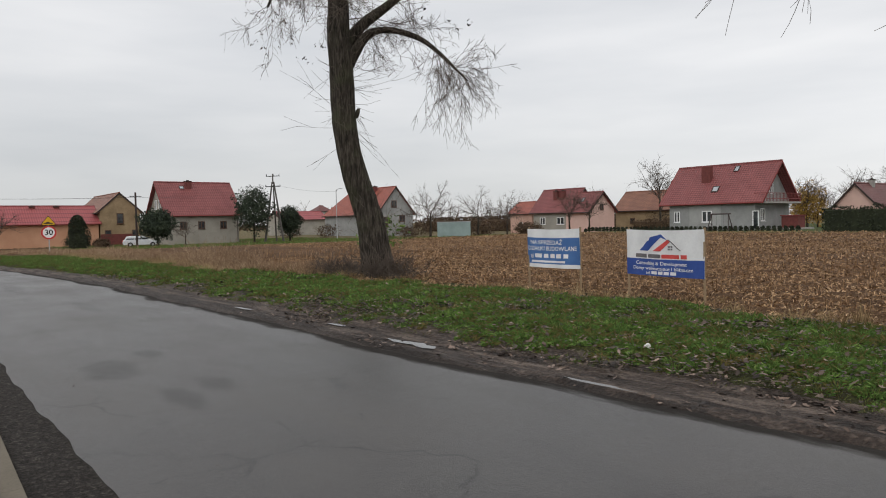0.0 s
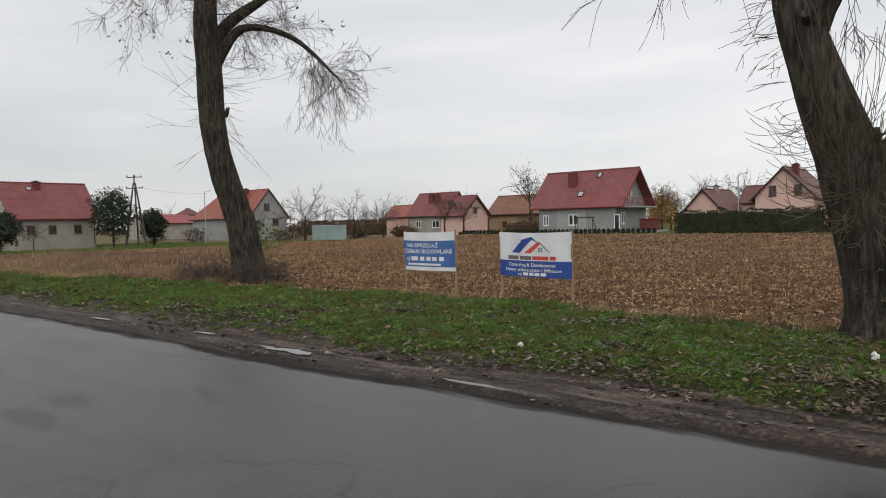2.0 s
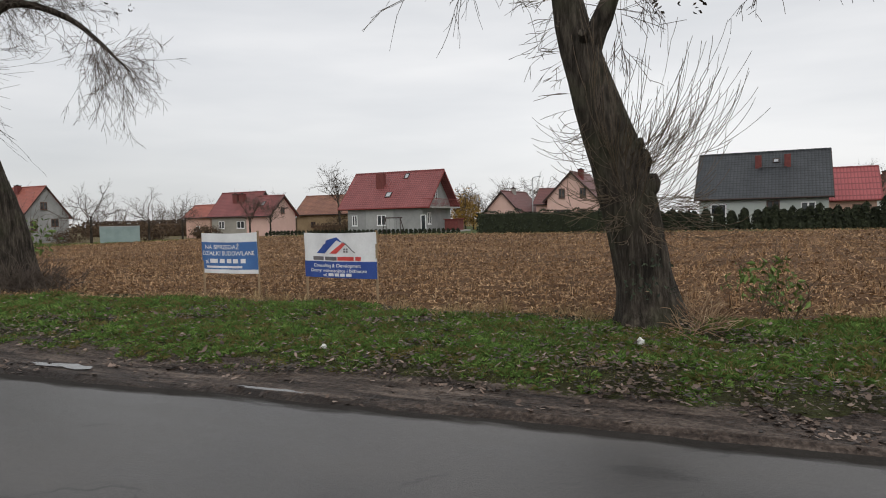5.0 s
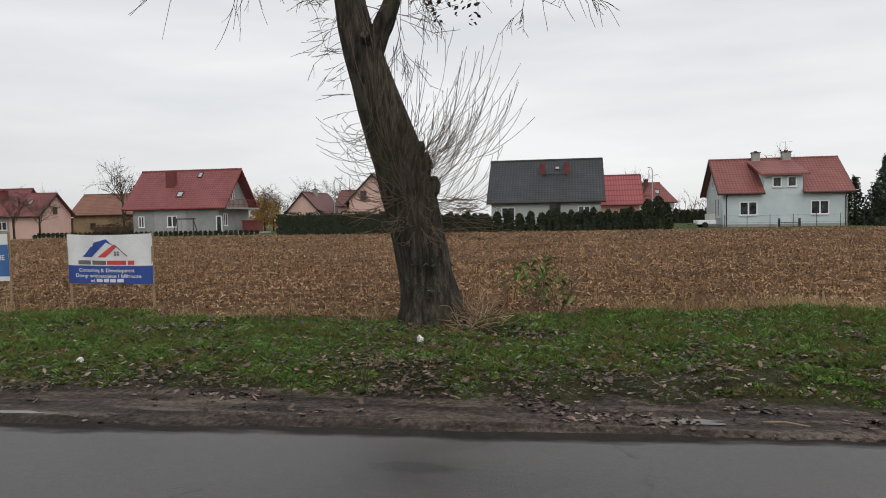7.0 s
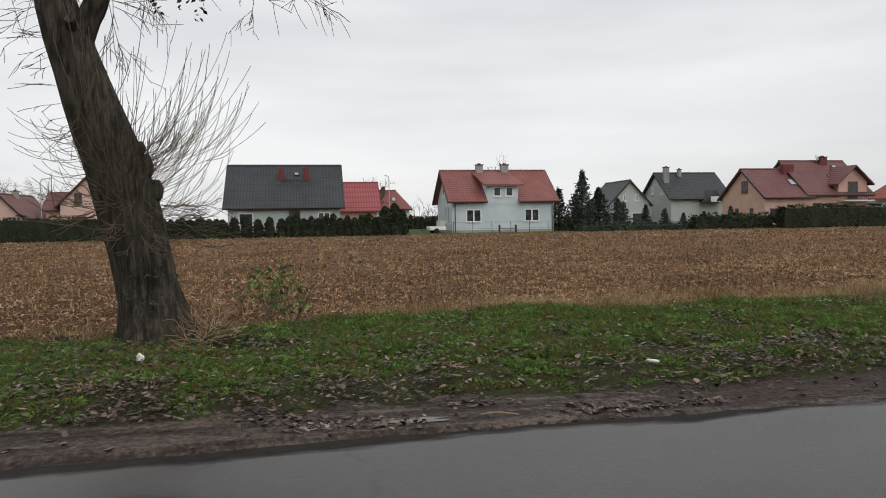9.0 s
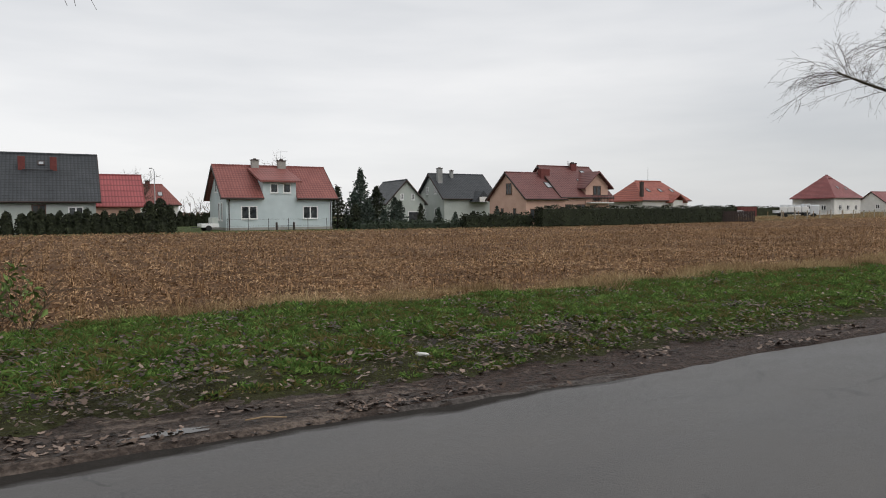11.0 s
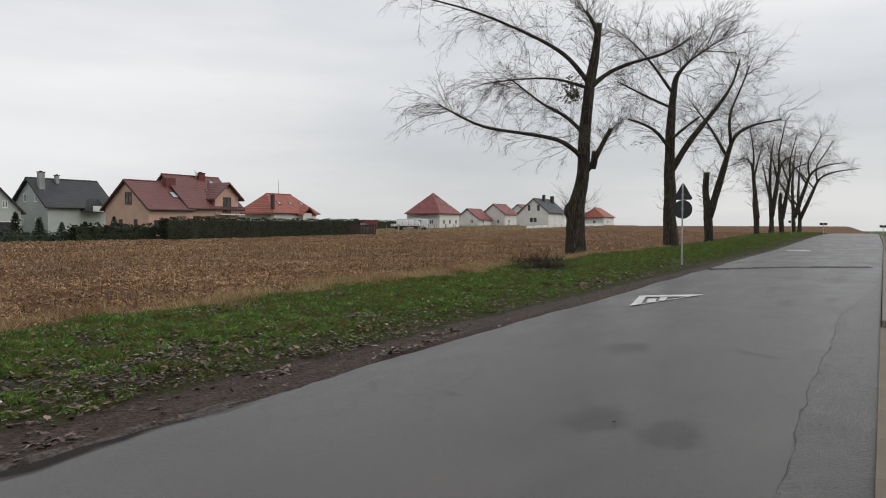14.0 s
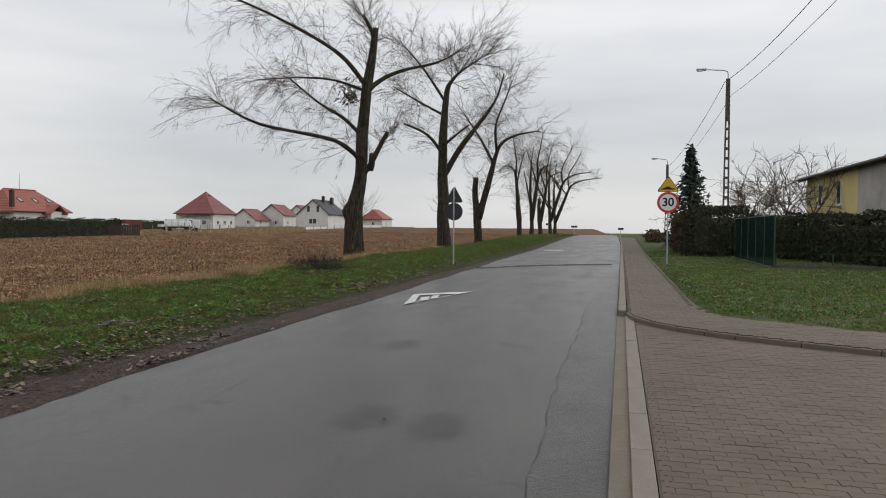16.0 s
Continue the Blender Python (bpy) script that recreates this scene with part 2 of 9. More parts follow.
def small_bumps(x, y):
    return 0.03 * np.sin(x * 1.9 + 0.7 * np.sin(y * 1.3)) * np.sin(y * 2.3 + 0.4) + 0.018 * np.sin(x * 5.1 + y * 3.3) * np.sin(y * 4.7 - x * 1.1)


def ground_height(x, y):
    """The ground as it lies: verge, field and lawn, sunk beneath the road and pavement."""
    z = land(x, y)
    fe, ne, ff = far_edge(x), near_edge(x), field_edge(x)
    bump = small_bumps(x, y)
    verge = smooth(0.9, 1.6, y - fe)
    z = z + verge * (0.05 + bump) - 0.03 * smooth(0.0, 0.5, y - fe) * (1 - verge)
    z = z + smooth(-0.3, 0.7, y - ff) * (0.03 * np.sin((y - 0.03 * x) * 2 * np.pi / 0.75) * (1 - smooth(25, 60, y)) - 0.02)
    paved = 1.52 + 8.0 * smooth(-14.6, -14.0, x) * (1 - smooth(11.7, 12.6, x))
    lawn = smooth(0.1, 0.7, ne - y - paved)
    z = z + lawn * (0.1 + 0.5 * bump)
    sunk = smooth(-0.15, 0.05, fe - y) * (1 - smooth(0.0, 0.4, ne - y - paved))
    return z - 0.12 * sunk


xs, ys = spaced(-2500, 2500, 0.3, 1.045), spaced(-2500, 2500, 0.22, 1.04)
gx, gy = np.meshgrid(xs, ys, indexing="ij")
gzv = ground_height(gx, gy)
verts = np.stack([gx, gy, gzv], -1).reshape(-1, 3)
nx, ny = len(xs), len(ys)
ii, jj = np.meshgrid(np.arange(nx - 1), np.arange(ny - 1), indexing="ij")
a = (ii * ny + jj).ravel()
faces = np.stack([a, a + ny, a + ny + 1, a + 1], -1)


def ground_material():
    m, n, l = material("verge_and_field_ground")
    pos = n.new("ShaderNodeNewGeometry").outputs["Position"]
    sep = n.new("ShaderNodeSeparateXYZ")
    l.new(pos, sep.inputs[0])
    X, Y = sep.outputs["X"], sep.outputs["Y"]
    big, mid, fine = noise_at(n, l, pos, 0.35, 4), noise_at(n, l, pos, 2.2, 5), noise_at(n, l, pos, 22.0, 4)
    wob = math_node(n, l, "MULTIPLY_ADD", mid, 1.1, -0.55)
    yy = math_node(n, l, "ADD", Y, wob)
    bend = math_node(n, l, "MINIMUM", math_node(n, l, "ADD", X, 12.0), 0.0)
    bend = math_node(n, l, "MULTIPLY", math_node(n, l, "MULTIPLY", bend, bend), 0.004)
    yr = math_node(n, l, "ADD", yy, bend)
    grass = ramp(n, l, math_node(n, l, "MULTIPLY_ADD", fine, 0.5, math_node(n, l, "MULTIPLY", mid, 0.5)),
                 [(0.3, (0.016, 0.013, 0.007)), (0.5, (0.036, 0.036, 0.014)), (0.72, (0.062, 0.072, 0.024))])
    along = n.new("ShaderNodeMapping")
    along.inputs["Scale"].default_value = (0.5, 3.2, 1.0)
    l.new(pos, along.inputs[0])
    rut = noise_at(n, l, along.outputs[0], 1.6, 5)
    mud = ramp(n, l, math_node(n, l, "MULTIPLY_ADD", fine, 0.4, math_node(n, l, "MULTIPLY", rut, 0.6)),
               [(0.38, (0.012, 0.008, 0.006)), (0.5, (0.056, 0.041, 0.033)), (0.62, (0.16, 0.125, 0.102))])
    soil = ramp(n, l, math_node(n, l, "MULTIPLY_ADD", fine, 0.6, math_node(n, l, "MULTIPLY", big, 0.4)),
                [(0.3, (0.030, 0.015, 0.008)), (0.5, (0.105, 0.058, 0.029)), (0.72, (0.25, 0.145, 0.078))])
    lawn = ramp(n, l, math_node(n, l, "MULTIPLY_ADD", mid, 0.6, math_node(n, l, "MULTIPLY", big, 0.4)),
                [(0.3, (0.050, 0.055, 0.022)), (0.7, (0.075, 0.110, 0.034))])
    rough_land = ramp(n, l, math_node(n, l, "MULTIPLY_ADD", mid, 0.5, math_node(n, l, "MULTIPLY", big, 0.5)),
                      [(0.3, (0.085, 0.072, 0.036)), (0.7, (0.17, 0.135, 0.072))])

    def over(edge, val):
        return math_node(n, l, "GREATER_THAN", val, edge)
    wet_band = math_node(n, l, "LESS_THAN", yr, 5.3)
    mud = mix_colour(n, l, math_node(n, l, "MULTIPLY", wet_band, 0.6), mud, (0.022, 0.018, 0.016))
    # eastwards the trodden strip is pale and gritty by the asphalt, dark and peaty by the turf
    east = over(5.0, math_node(n, l, "MULTIPLY_ADD", mid, 4.0, X))
    grit = ramp(n, l, fine, [(0.35, (0.040, 0.034, 0.031)), (0.65, (0.125, 0.108, 0.098))])
    peat = ramp(n, l, fine, [(0.35, (0.010, 0.006, 0.005)), (0.65, (0.060, 0.036, 0.026))])
    trodden = mix_colour(n, l, over(5.5, math_node(n, l, "MULTIPLY_ADD", rut, 0.8, math_node(n, l, "ADD", Y, -0.4))), grit, peat)
    mud = mix_colour(n, l, math_node(n, l, "MULTIPLY", east, 0.85), mud, trodden)
    col = mix_colour(n, l, over(6.35, yr), mud, grass)
    col = mix_colour(n, l, over(11.0, yr), col, soil)
    col = mix_colour(n, l, math_node(n, l, "MULTIPLY", over(63.0, yy), math_node(n, l, "LESS_THAN", X, 92.0)), col, lawn)
    col = mix_colour(n, l, math_node(n, l, "MULTIPLY", over(19.0, Y), math_node(n, l, "LESS_THAN", X, -62.0)), col, rough_land)
    col = mix_colour(n, l, math_node(n, l, "MULTIPLY", over(67.0, yy), over(86.0, X)), col, rough_land)
    col = mix_colour(n, l, math_node(n, l, "LESS_THAN", Y, -1.2), col, lawn)
    wet = math_node(n, l, "MULTIPLY_ADD", math_node(n, l, "MULTIPLY", math_node(n, l, "LESS_THAN", yr, 6.35), over(-1.0, Y)), -0.30, 0.92)
    finish(n, l, col, wet, math_node(n, l, "MULTIPLY_ADD", fine, 0.7, math_node(n, l, "ADD", mid, rut)), 1.0, 0.09, spec=0.16)
    return m


ground = raw("ground", verts.tolist(), faces.tolist(), ground_material(), smooth=True)
tagged(ground, "flat farmland ground with a grass verge, harvested brown field and lawns", "ground", kind="structure")


TAR = [(-8.6, 1.85, 0.8, 0.34), (-9.3, 2.45, 0.4, 0.18), (-7.05, 2.5, 0.5, 0.2), (-6.7, 2.05, 0.55, 0.2), (9.9, 3.2, 0.55, 0.3), (6.4, 2.4, 0.5, 0.3), (6.3, 1.75, 0.5, 0.3),
       (17.2, 2.0, 0.9, 0.18), (18.4, 1.2, 0.8, 0.16), (20.6, 2.6, 1.2, 0.16), (26, 1.3, 1.6, 0.3), (-0.7, 4.5, 0.4, 0.12), (-22, 2.4, 1.6, 0.3), (-16, 3.0, 1.4, 0.2)]


def asphalt():
    m, n, l = material("wet_worn_asphalt")
    pos = n.new("ShaderNodeNewGeometry").outputs["Position"]
    stretch = n.new("ShaderNodeMapping")
    stretch.inputs["Scale"].default_value = (0.25, 1.0, 1.0)
    l.new(pos, stretch.inputs[0])
    streak = noise_at(n, l, stretch.outputs[0], 1.3, 5)
    big, grit = noise_at(n, l, pos, 0.5, 5), noise_at(n, l, pos, 75.0, 3, 0.75)
    lump = noise_at(n, l, pos, 9.0, 5, 0.7)
    tone = math_node(n, l, "MULTIPLY_ADD", lump, 0.16, math_node(n, l, "MULTIPLY_ADD", streak, 0.44, math_node(n, l, "MULTIPLY", big, 0.4)))
    col = ramp(n, l, tone, [(0.34, (0.024, 0.0218, 0.020)), (0.5, (0.048, 0.0442, 0.041)), (0.66, (0.080, 0.0738, 0.068))])
    col = mix_colour(n, l, ramp(n, l, grit, [(0.36, (0.75, 0.75, 0.75)), (0.5, (0, 0, 0))]), col, (0.018, 0.018, 0.018))
    col = mix_colour(n, l, ramp(n, l, grit, [(0.58, (0, 0, 0)), (0.7, (0.8, 0.8, 0.8))]), col, (0.16, 0.155, 0.15))
    # damp tar repairs, each an ellipse with a ragged rim
    wob = math_node(n, l, "MULTIPLY_ADD", noise_at(n, l, pos, 3.0, 4), 1.3, -0.65)
    mask = None
    for x, y, a, b in TAR:
        d = n.new("ShaderNodeVectorMath")
        d.operation = "MULTIPLY_ADD"
        d.inputs[1].default_value, d.inputs[2].default_value = (1 / a, 1 / b, 0), (-x / a, -y / b, 0)
        l.new(pos, d.inputs[0])
        q = n.new("ShaderNodeVectorMath")
        q.operation = "LENGTH"
        l.new(d.outputs[0], q.inputs[0])
        v = math_node(n, l, "ADD", q.outputs["Value"], wob)
        mask = v if mask is None else math_node(n, l, "MINIMUM", mask, v)
    spot = ramp(n, l, mask, [(0.62, (0.55, 0.55, 0.55)), (1.1, (0, 0, 0))])
    col = mix_colour(n, l, spot, col, (0.024, 0.023, 0.022))
    # fine net of cracks in the worn stretches
    warp = n.new("ShaderNodeVectorMath")
    warp.operation = "MULTIPLY_ADD"
    bent = n.new("ShaderNodeTexNoise")
    bent.inputs["Scale"].default_value, bent.inputs["Detail"].default_value = 2.5, 4.0
    l.new(pos, bent.inputs["Vector"])
    warp.inputs[1].default_value = (0.5, 0.5, 0.0)
    l.new(bent.outputs["Color"], warp.inputs[0]), l.new(pos, warp.inputs[2])
    cell = n.new("ShaderNodeTexVoronoi")
    cell.feature = "DISTANCE_TO_EDGE"
    cell.inputs["Scale"].default_value = 0.9
    l.new(warp.outputs[0], cell.inputs["Vector"])
    crack = math_node(n, l, "MULTIPLY", math_node(n, l, "LESS_THAN", cell.outputs["Distance"], 0.011), math_node(n, l, "GREATER_THAN", noise_at(n, l, pos, 0.33, 3), 0.53))
    col = mix_colour(n, l, math_node(n, l, "MULTIPLY", crack, 0.75), col, (0.010, 0.009, 0.008))
    # dark soiled rim beside the mud, and a worn one along the kerb
    far = n.new("ShaderNodeAttribute")
    far.attribute_name = "rim"
    edge_wob = math_node(n, l, "MULTIPLY_ADD", noise_at(n, l, stretch.outputs[0], 2.2, 5), 0.6, -0.3)
    rim = ramp(n, l, math_node(n, l, "ADD", far.outputs["Fac"], edge_wob), [(0.12, (0.85, 0.85, 0.85)), (0.24, (0, 0, 0))])
    col = mix_colour(n, l, rim, col, mix_colour(n, l, lump, (0.010, 0.009, 0.008), (0.040, 0.035, 0.031)))
    spot = mix_colour(n, l, 1.0, spot, rim, "ADD")
    rough = ramp(n, l, tone, [(0.36, (0.28, 0.28, 0.28)), (0.5, (0.38, 0.38, 0.38)), (0.66, (0.52, 0.52, 0.52))])
    gloss = ramp(n, l, tone, [(0.34, (0.34, 0.34, 0.34)), (0.5, (0.48, 0.48, 0.48)), (0.62, (0.56, 0.56, 0.56))])
    gloss = mix_colour(n, l, spot, gloss, (0.12, 0.12, 0.12))
    gloss = mix_colour(n, l, rim, gloss, (0.0, 0.0, 0.0))
    rough = mix_colour(n, l, rim, rough, (0.85, 0.85, 0.85))
    finish(n, l, col, rough, math_node(n, l, "MULTIPLY_ADD", grit, 0.5, math_node(n, l, "MULTIPLY", lump, 0.4)), 0.5, 0.016, spec=gloss)
    return m


ASPHALT = asphalt()


def strip(name, xs_, lo, hi, cols, lift, mat, label, category, kind="structure", thick=0.0, parent=None):
    """A long strip between two edges that are functions of x."""
    v, f = [], []
    for x in xs_:
        a0, a1 = float(lo(x)), float(hi(x))
        for k in range(cols + 1):
            y = a0 + (a1 - a0) * k / cols
            v.append((float(x), y, float(land(x, y)) + lift(x, k / cols)))
    w = cols + 1
    for i in range(len(xs_) - 1):
        for k in range(cols):
            f.append((i * w + k, (i + 1) * w + k, (i + 1) * w + k + 1, i * w + k + 1))
    if thick:
        n0 = len(v)
        v += [(x, y, z - thick) for x, y, z in v]
        for i in range(len(xs_) - 1):
            f.append((i * w, n0 + i * w, n0 + (i + 1) * w, (i + 1) * w))
            f.append((i * w + cols, (i + 1) * w + cols, n0 + (i + 1) * w + cols, n0 + i * w + cols))
        for i in (0, (len(xs_) - 1) * w):
            for k in range(cols):
                f.append((i + k, i + k + 1, n0 + i + k + 1, n0 + i + k))
    ob = raw(name, v, f, mat, parent, smooth=thick == 0)
    return tagged(ob, label, category, kind=kind)


rx = np.unique(np.concatenate([np.arange(-25, 40, 0.25), np.arange(-90, 190, 1.5), np.arange(190, 420, 6)]))
rag = dict(zip(rx.tolist(), (0.05 * np.sin(np.cumsum(np.random.uniform(-0.9, 0.9, len(rx)))) + np.random.uniform(-0.02, 0.02, len(rx))).tolist()))
road = strip("road", rx, near_edge, lambda x: far_edge(x) + rag[float(x)], 14,
             lambda x, k: 0.035 * math.sin(math.pi * k) - 0.03 + 0.006 * math.sin(x * 1.3 + 5 * k) * math.sin(9 * k), ASPHALT,
             "wet grey worn asphalt village road with patches", "road")
road.data.attributes.new("rim", "FLOAT", "POINT").data.foreach_set("value", [float(far_edge(x) - near_edge(x)) * (14 - k) / 14 + 0.3 * float(smooth(3.0, 7.0, x)) for x in rx for k in range(15)])

# ---- houses ----


def window(parent, m, w, h, frame_mat=None, panes=2, sill=True, name="window"):
    """A framed window; m puts its local x along the wall, y into the wall, z up, from its lower left corner."""
    fm = frame_mat or FRAME_WHITE
    bm = bmesh.new()
    t = 0.1
    for x0, x1, z0, z1 in ((0, w, 0, t), (0, w, h - t, h), (0, t, t, h - t), (w - t, w, t, h - t)):
        add_box(bm, x0, x1, -0.05, 0.06, z0, z1)
    for k in range(1, panes):
        c = w * k / panes
        add_box(bm, c - 0.07, c + 0.07, -0.04, 0.06, t, h - t)
    bmesh.ops.transform(bm, matrix=m, verts=bm.verts)
    win = part(name, bm, fm, parent)
    for k in range(panes):
        x0 = t if k == 0 else w * k / panes + 0.07
        x1 = w - t if k == panes - 1 else w * (k + 1) / panes - 0.07
        b = box(x0, x1, -0.012, 0.03, t, h - t)
        bmesh.ops.transform(b, matrix=m, verts=b.verts)
        part("pane", b, GLASS, win)
    if sill:
        b = box(-0.06, w + 0.06, -0.13, 0.0, -0.05, -0.002)
        bmesh.ops.transform(b, matrix=m, verts=b.verts)
        part("sill", b, fm, win)
    return win


class House:
    """A house with a pitched roof; local x runs along the ridge and the front looks to local -y."""

    def __init__(self, label, cx, cy, rz, ridge, half, ze, zr, wall, roof, z0=None, og=0.45, oe=0.5, hip=(0, 0), name="house", trim=None, cut=None):
        z0 = float(land(cx, cy)) if z0 is None else z0
        self.top = thing(name, cx, cy, z0, rz, label, "house" if name == "house" else name.replace("_", " "))
        self.half, self.ze, self.zr, self.og, self.oe, self.hip, self.ridge = half, ze - z0, zr - z0, og, oe, hip, ridge
        self.roof_mat = roof
        L, ze, zr = ridge / 2, self.ze, self.zr
        self.slope = (zr - ze) / half
        wy, wz = half - oe, ze + oe * self.slope - 0.12
        self.wx0 = -L + og if not hip[0] else -L - hip[0] + oe
        self.wx1 = L - og if not hip[1] else L + hip[1] - oe
        self.wy, self.wz = wy, wz
        x0, x1 = self.wx0, self.wx1
        bm = bmesh.new()
        prof = [(-wy, -0.3), (wy, -0.3), (wy, wz), (0, zr - 0.12), (-wy, wz)]
        ends = []
        for x, h in ((x0, hip[0]), (x1, hip[1])):
            xt = x if not h else (-L if x < 0 else L)
            ends.append([bm.verts.new((xt if i == 3 else x, y, z)) for i, (y, z) in enumerate(prof)])
        bm.faces.new(ends[0][::-1]), bm.faces.new(ends[1])
        for i in range(5):
            bm.faces.new((ends[0][i], ends[0][(i + 1) % 5], ends[1][(i + 1) % 5], ends[1][i]))
        self.wall = part("wall", bm, wall, self.top)
        bm = bmesh.new()
        t = 0.2
        for s in (-1, 1):
            lower = [(-L - hip[0], s * half, ze), (L + hip[1], s * half, ze)]
            upper = [(L, 0, zr), (-L, 0, zr)]
            quads = [[Vector(p) for p in lower + upper]]
            if cut and s < 0:
                # the slope is left open where the wall runs up into a dormer
                zm, ym = ze + (half - 2.5) * self.slope, -2.5
                quads = [[Vector(p) for p in q] for q in (
                    ((-L, -half, ze), (cut[0], -half, ze), (cut[0], 0, zr), (-L, 0, zr)),
                    ((cut[0], ym, zm), (cut[1], ym, zm), (cut[1], 0, zr), (cut[0], 0, zr)),
                    ((cut[1], -half, ze), (L, -half, ze), (L, 0, zr), (cut[1], 0, zr)))]
            for quad in quads:
                vs = [bm.verts.new(p) for p in quad] + [bm.verts.new(p - Vector((0, 0, t))) for p in quad]
                for f in ((0, 1, 2, 3), (7, 6, 5, 4), (0, 4, 5, 1), (1, 5, 6, 2), (2, 6, 7, 3), (3, 7, 4, 0)):
                    bm.faces.new([vs[i] for i in f])
        for k, s in ((0, -1), (1, 1)):
            if hip[k]:
                tri = [Vector((s * (L + hip[k]), -half, ze)), Vector((s * (L + hip[k]), half, ze)), Vector((s * L, 0, zr))]
                vs = [bm.verts.new(p) for p in tri] + [bm.verts.new(p - Vector((0, 0, t))) for p in tri]
                for f in ((0, 1, 2), (5, 4, 3), (0, 3, 4, 1), (1, 4, 5, 2), (2, 5, 3, 0)):
                    bm.faces.new([vs[i] for i in f])
        bmesh.ops.recalc_face_normals(bm, faces=bm.faces)
        self.roof = part("roof", bm, roof, self.top)
        b = tube([(-L - 0.02, 0, zr - 0.01), (L + 0.02, 0, zr - 0.01)], [0.11, 0.11], 8)
        part("ridge_cap", b, roof, self.roof)
        tm = trim or TRIM_DARK
        for s in (-1, 1):
            for g0, g1 in (((-L - hip[0], cut[0]), (cut[1], L + hip[1])) if cut and s < 0 else ((-L - hip[0], L + hip[1]),)):
                b = tube([(g0, s * (half + 0.05), ze - 0.1), (g1, s * (half + 0.05), ze - 0.1)], [0.075, 0.075], 8)
                part("gutter", b, tm, self.roof)
        for s, h in ((-1, hip[0]), (1, hip[1])):
            if not h:
                for q in (-1, 1):
                    bm = bmesh.new()
                    a0, a1 = Vector((s * (L + 0.015), q * half, ze - 0.1)), Vector((s * (L + 0.015), 0, zr - 0.1))
                    vs = [bm.verts.new(p + Vector((dx, 0, dz))) for p in (a0, a1) for dx, dz in ((-0.03, -0.16), (0.03, -0.16), (0.03, 0.12), (-0.03, 0.12))]
                    for f in ((0, 1, 2, 3), (7, 6, 5, 4), (0, 4, 5, 1), (1, 5, 6, 2), (2, 6, 7, 3), (3, 7, 4, 0)):
                        bm.faces.new([vs[i] for i in f])
                    bmesh.ops.recalc_face_normals(bm, faces=bm.faces)
                    part("bargeboard", bm, tm, self.roof)

    def front(self, u, z, w, h, **k):
        return window(self.top, pose(u, -self.wy - 0.005, z), w, h, **k)

    def left(self, v, z, w, h, **k):
        """On the end at local -x; v counts from the front."""
        return window(self.top, pose(self.wx0 - 0.005, -self.wy + v + w, z, 0, 0, -90), w, h, **k)

    def right(self, v, z, w, h, **k):
        return window(self.top, pose(self.wx1 + 0.005, -self.wy + v, z, 0, 0, 90), w, h, **k)

    def on_roof(self, u, v, side=-1):
        """A point of the front slope, v metres up the plan from the eaves."""
        return (u, side * (self.half - v), self.ze + v * self.slope)

    def chimney(self, u, v, w, d, top, mat, side=-1, cap=True):
        x, y, z = self.on_roof(u, v, side)
        bm = bmesh.new()
        add_box(bm, x - w / 2, x + w / 2, y - d / 2, y + d / 2, z - 0.8, top, bevel=0.015)
        c = part("chimney", bm, mat, self.roof)
        if cap:
            bm = bmesh.new()
            add_box(bm, x - w / 2 - 0.06, x + w / 2 + 0.06, y - d / 2 - 0.06, y + d / 2 + 0.06, top + 0.002, top + 0.09)
            add_box(bm, x - w / 5, x + w / 5, y - d / 5, y + d / 5, top + 0.09, top + 0.22)
            part("chimney_cap", bm, TRIM_DARK, self.roof)
        return c

    def skylight(self, u, v, w=0.7, h=1.0, side=-1):
        x, y, z = self.on_roof(u, v, side)
        m = Matrix.Translation((x, y, z)) @ Matrix.Rotation(math.atan(self.slope) * (1 if side < 0 else -1), 4, "X")
        bm = bmesh.new()
        for x0, x1, y0, y1 in ((0, w, 0, 0.09), (0, w, h - 0.09, h), (0, 0.09, 0.09, h - 0.09), (w - 0.09, w, 0.09, h - 0.09)):
            add_box(bm, x0, x1, y0, y1, -0.05, 0.08)
        bmesh.ops.transform(bm, matrix=m, verts=bm.verts)
        f = part("skylight", bm, TRIM_DARK, self.roof)
        b = box(0.09, w - 0.09, 0.09, h - 0.09, 0.0, 0.05)
        bmesh.ops.transform(b, matrix=m, verts=b.verts)
        part("skylight_pane", b, SKY_GLASS, f)
        return f

    def block(self, name, mat, *a, **k):
        return part(name, box(*a, **k), mat, self.top)

    def pipe(self, u, mat=None):
        y = -self.wy - 0.07
        part("downpipe", tube([(u, -self.half, self.ze - 0.15), (u, y, self.ze - 0.5), (u, y, 0.05)], [0.05] * 3, 8), mat or TRIM_DARK, self.top)


SKY_GLASS = surf("roof_window_glass", (0.30, 0.32, 0.34), (0.42, 0.44, 0.46), 2.0, 0.08, 0.0)

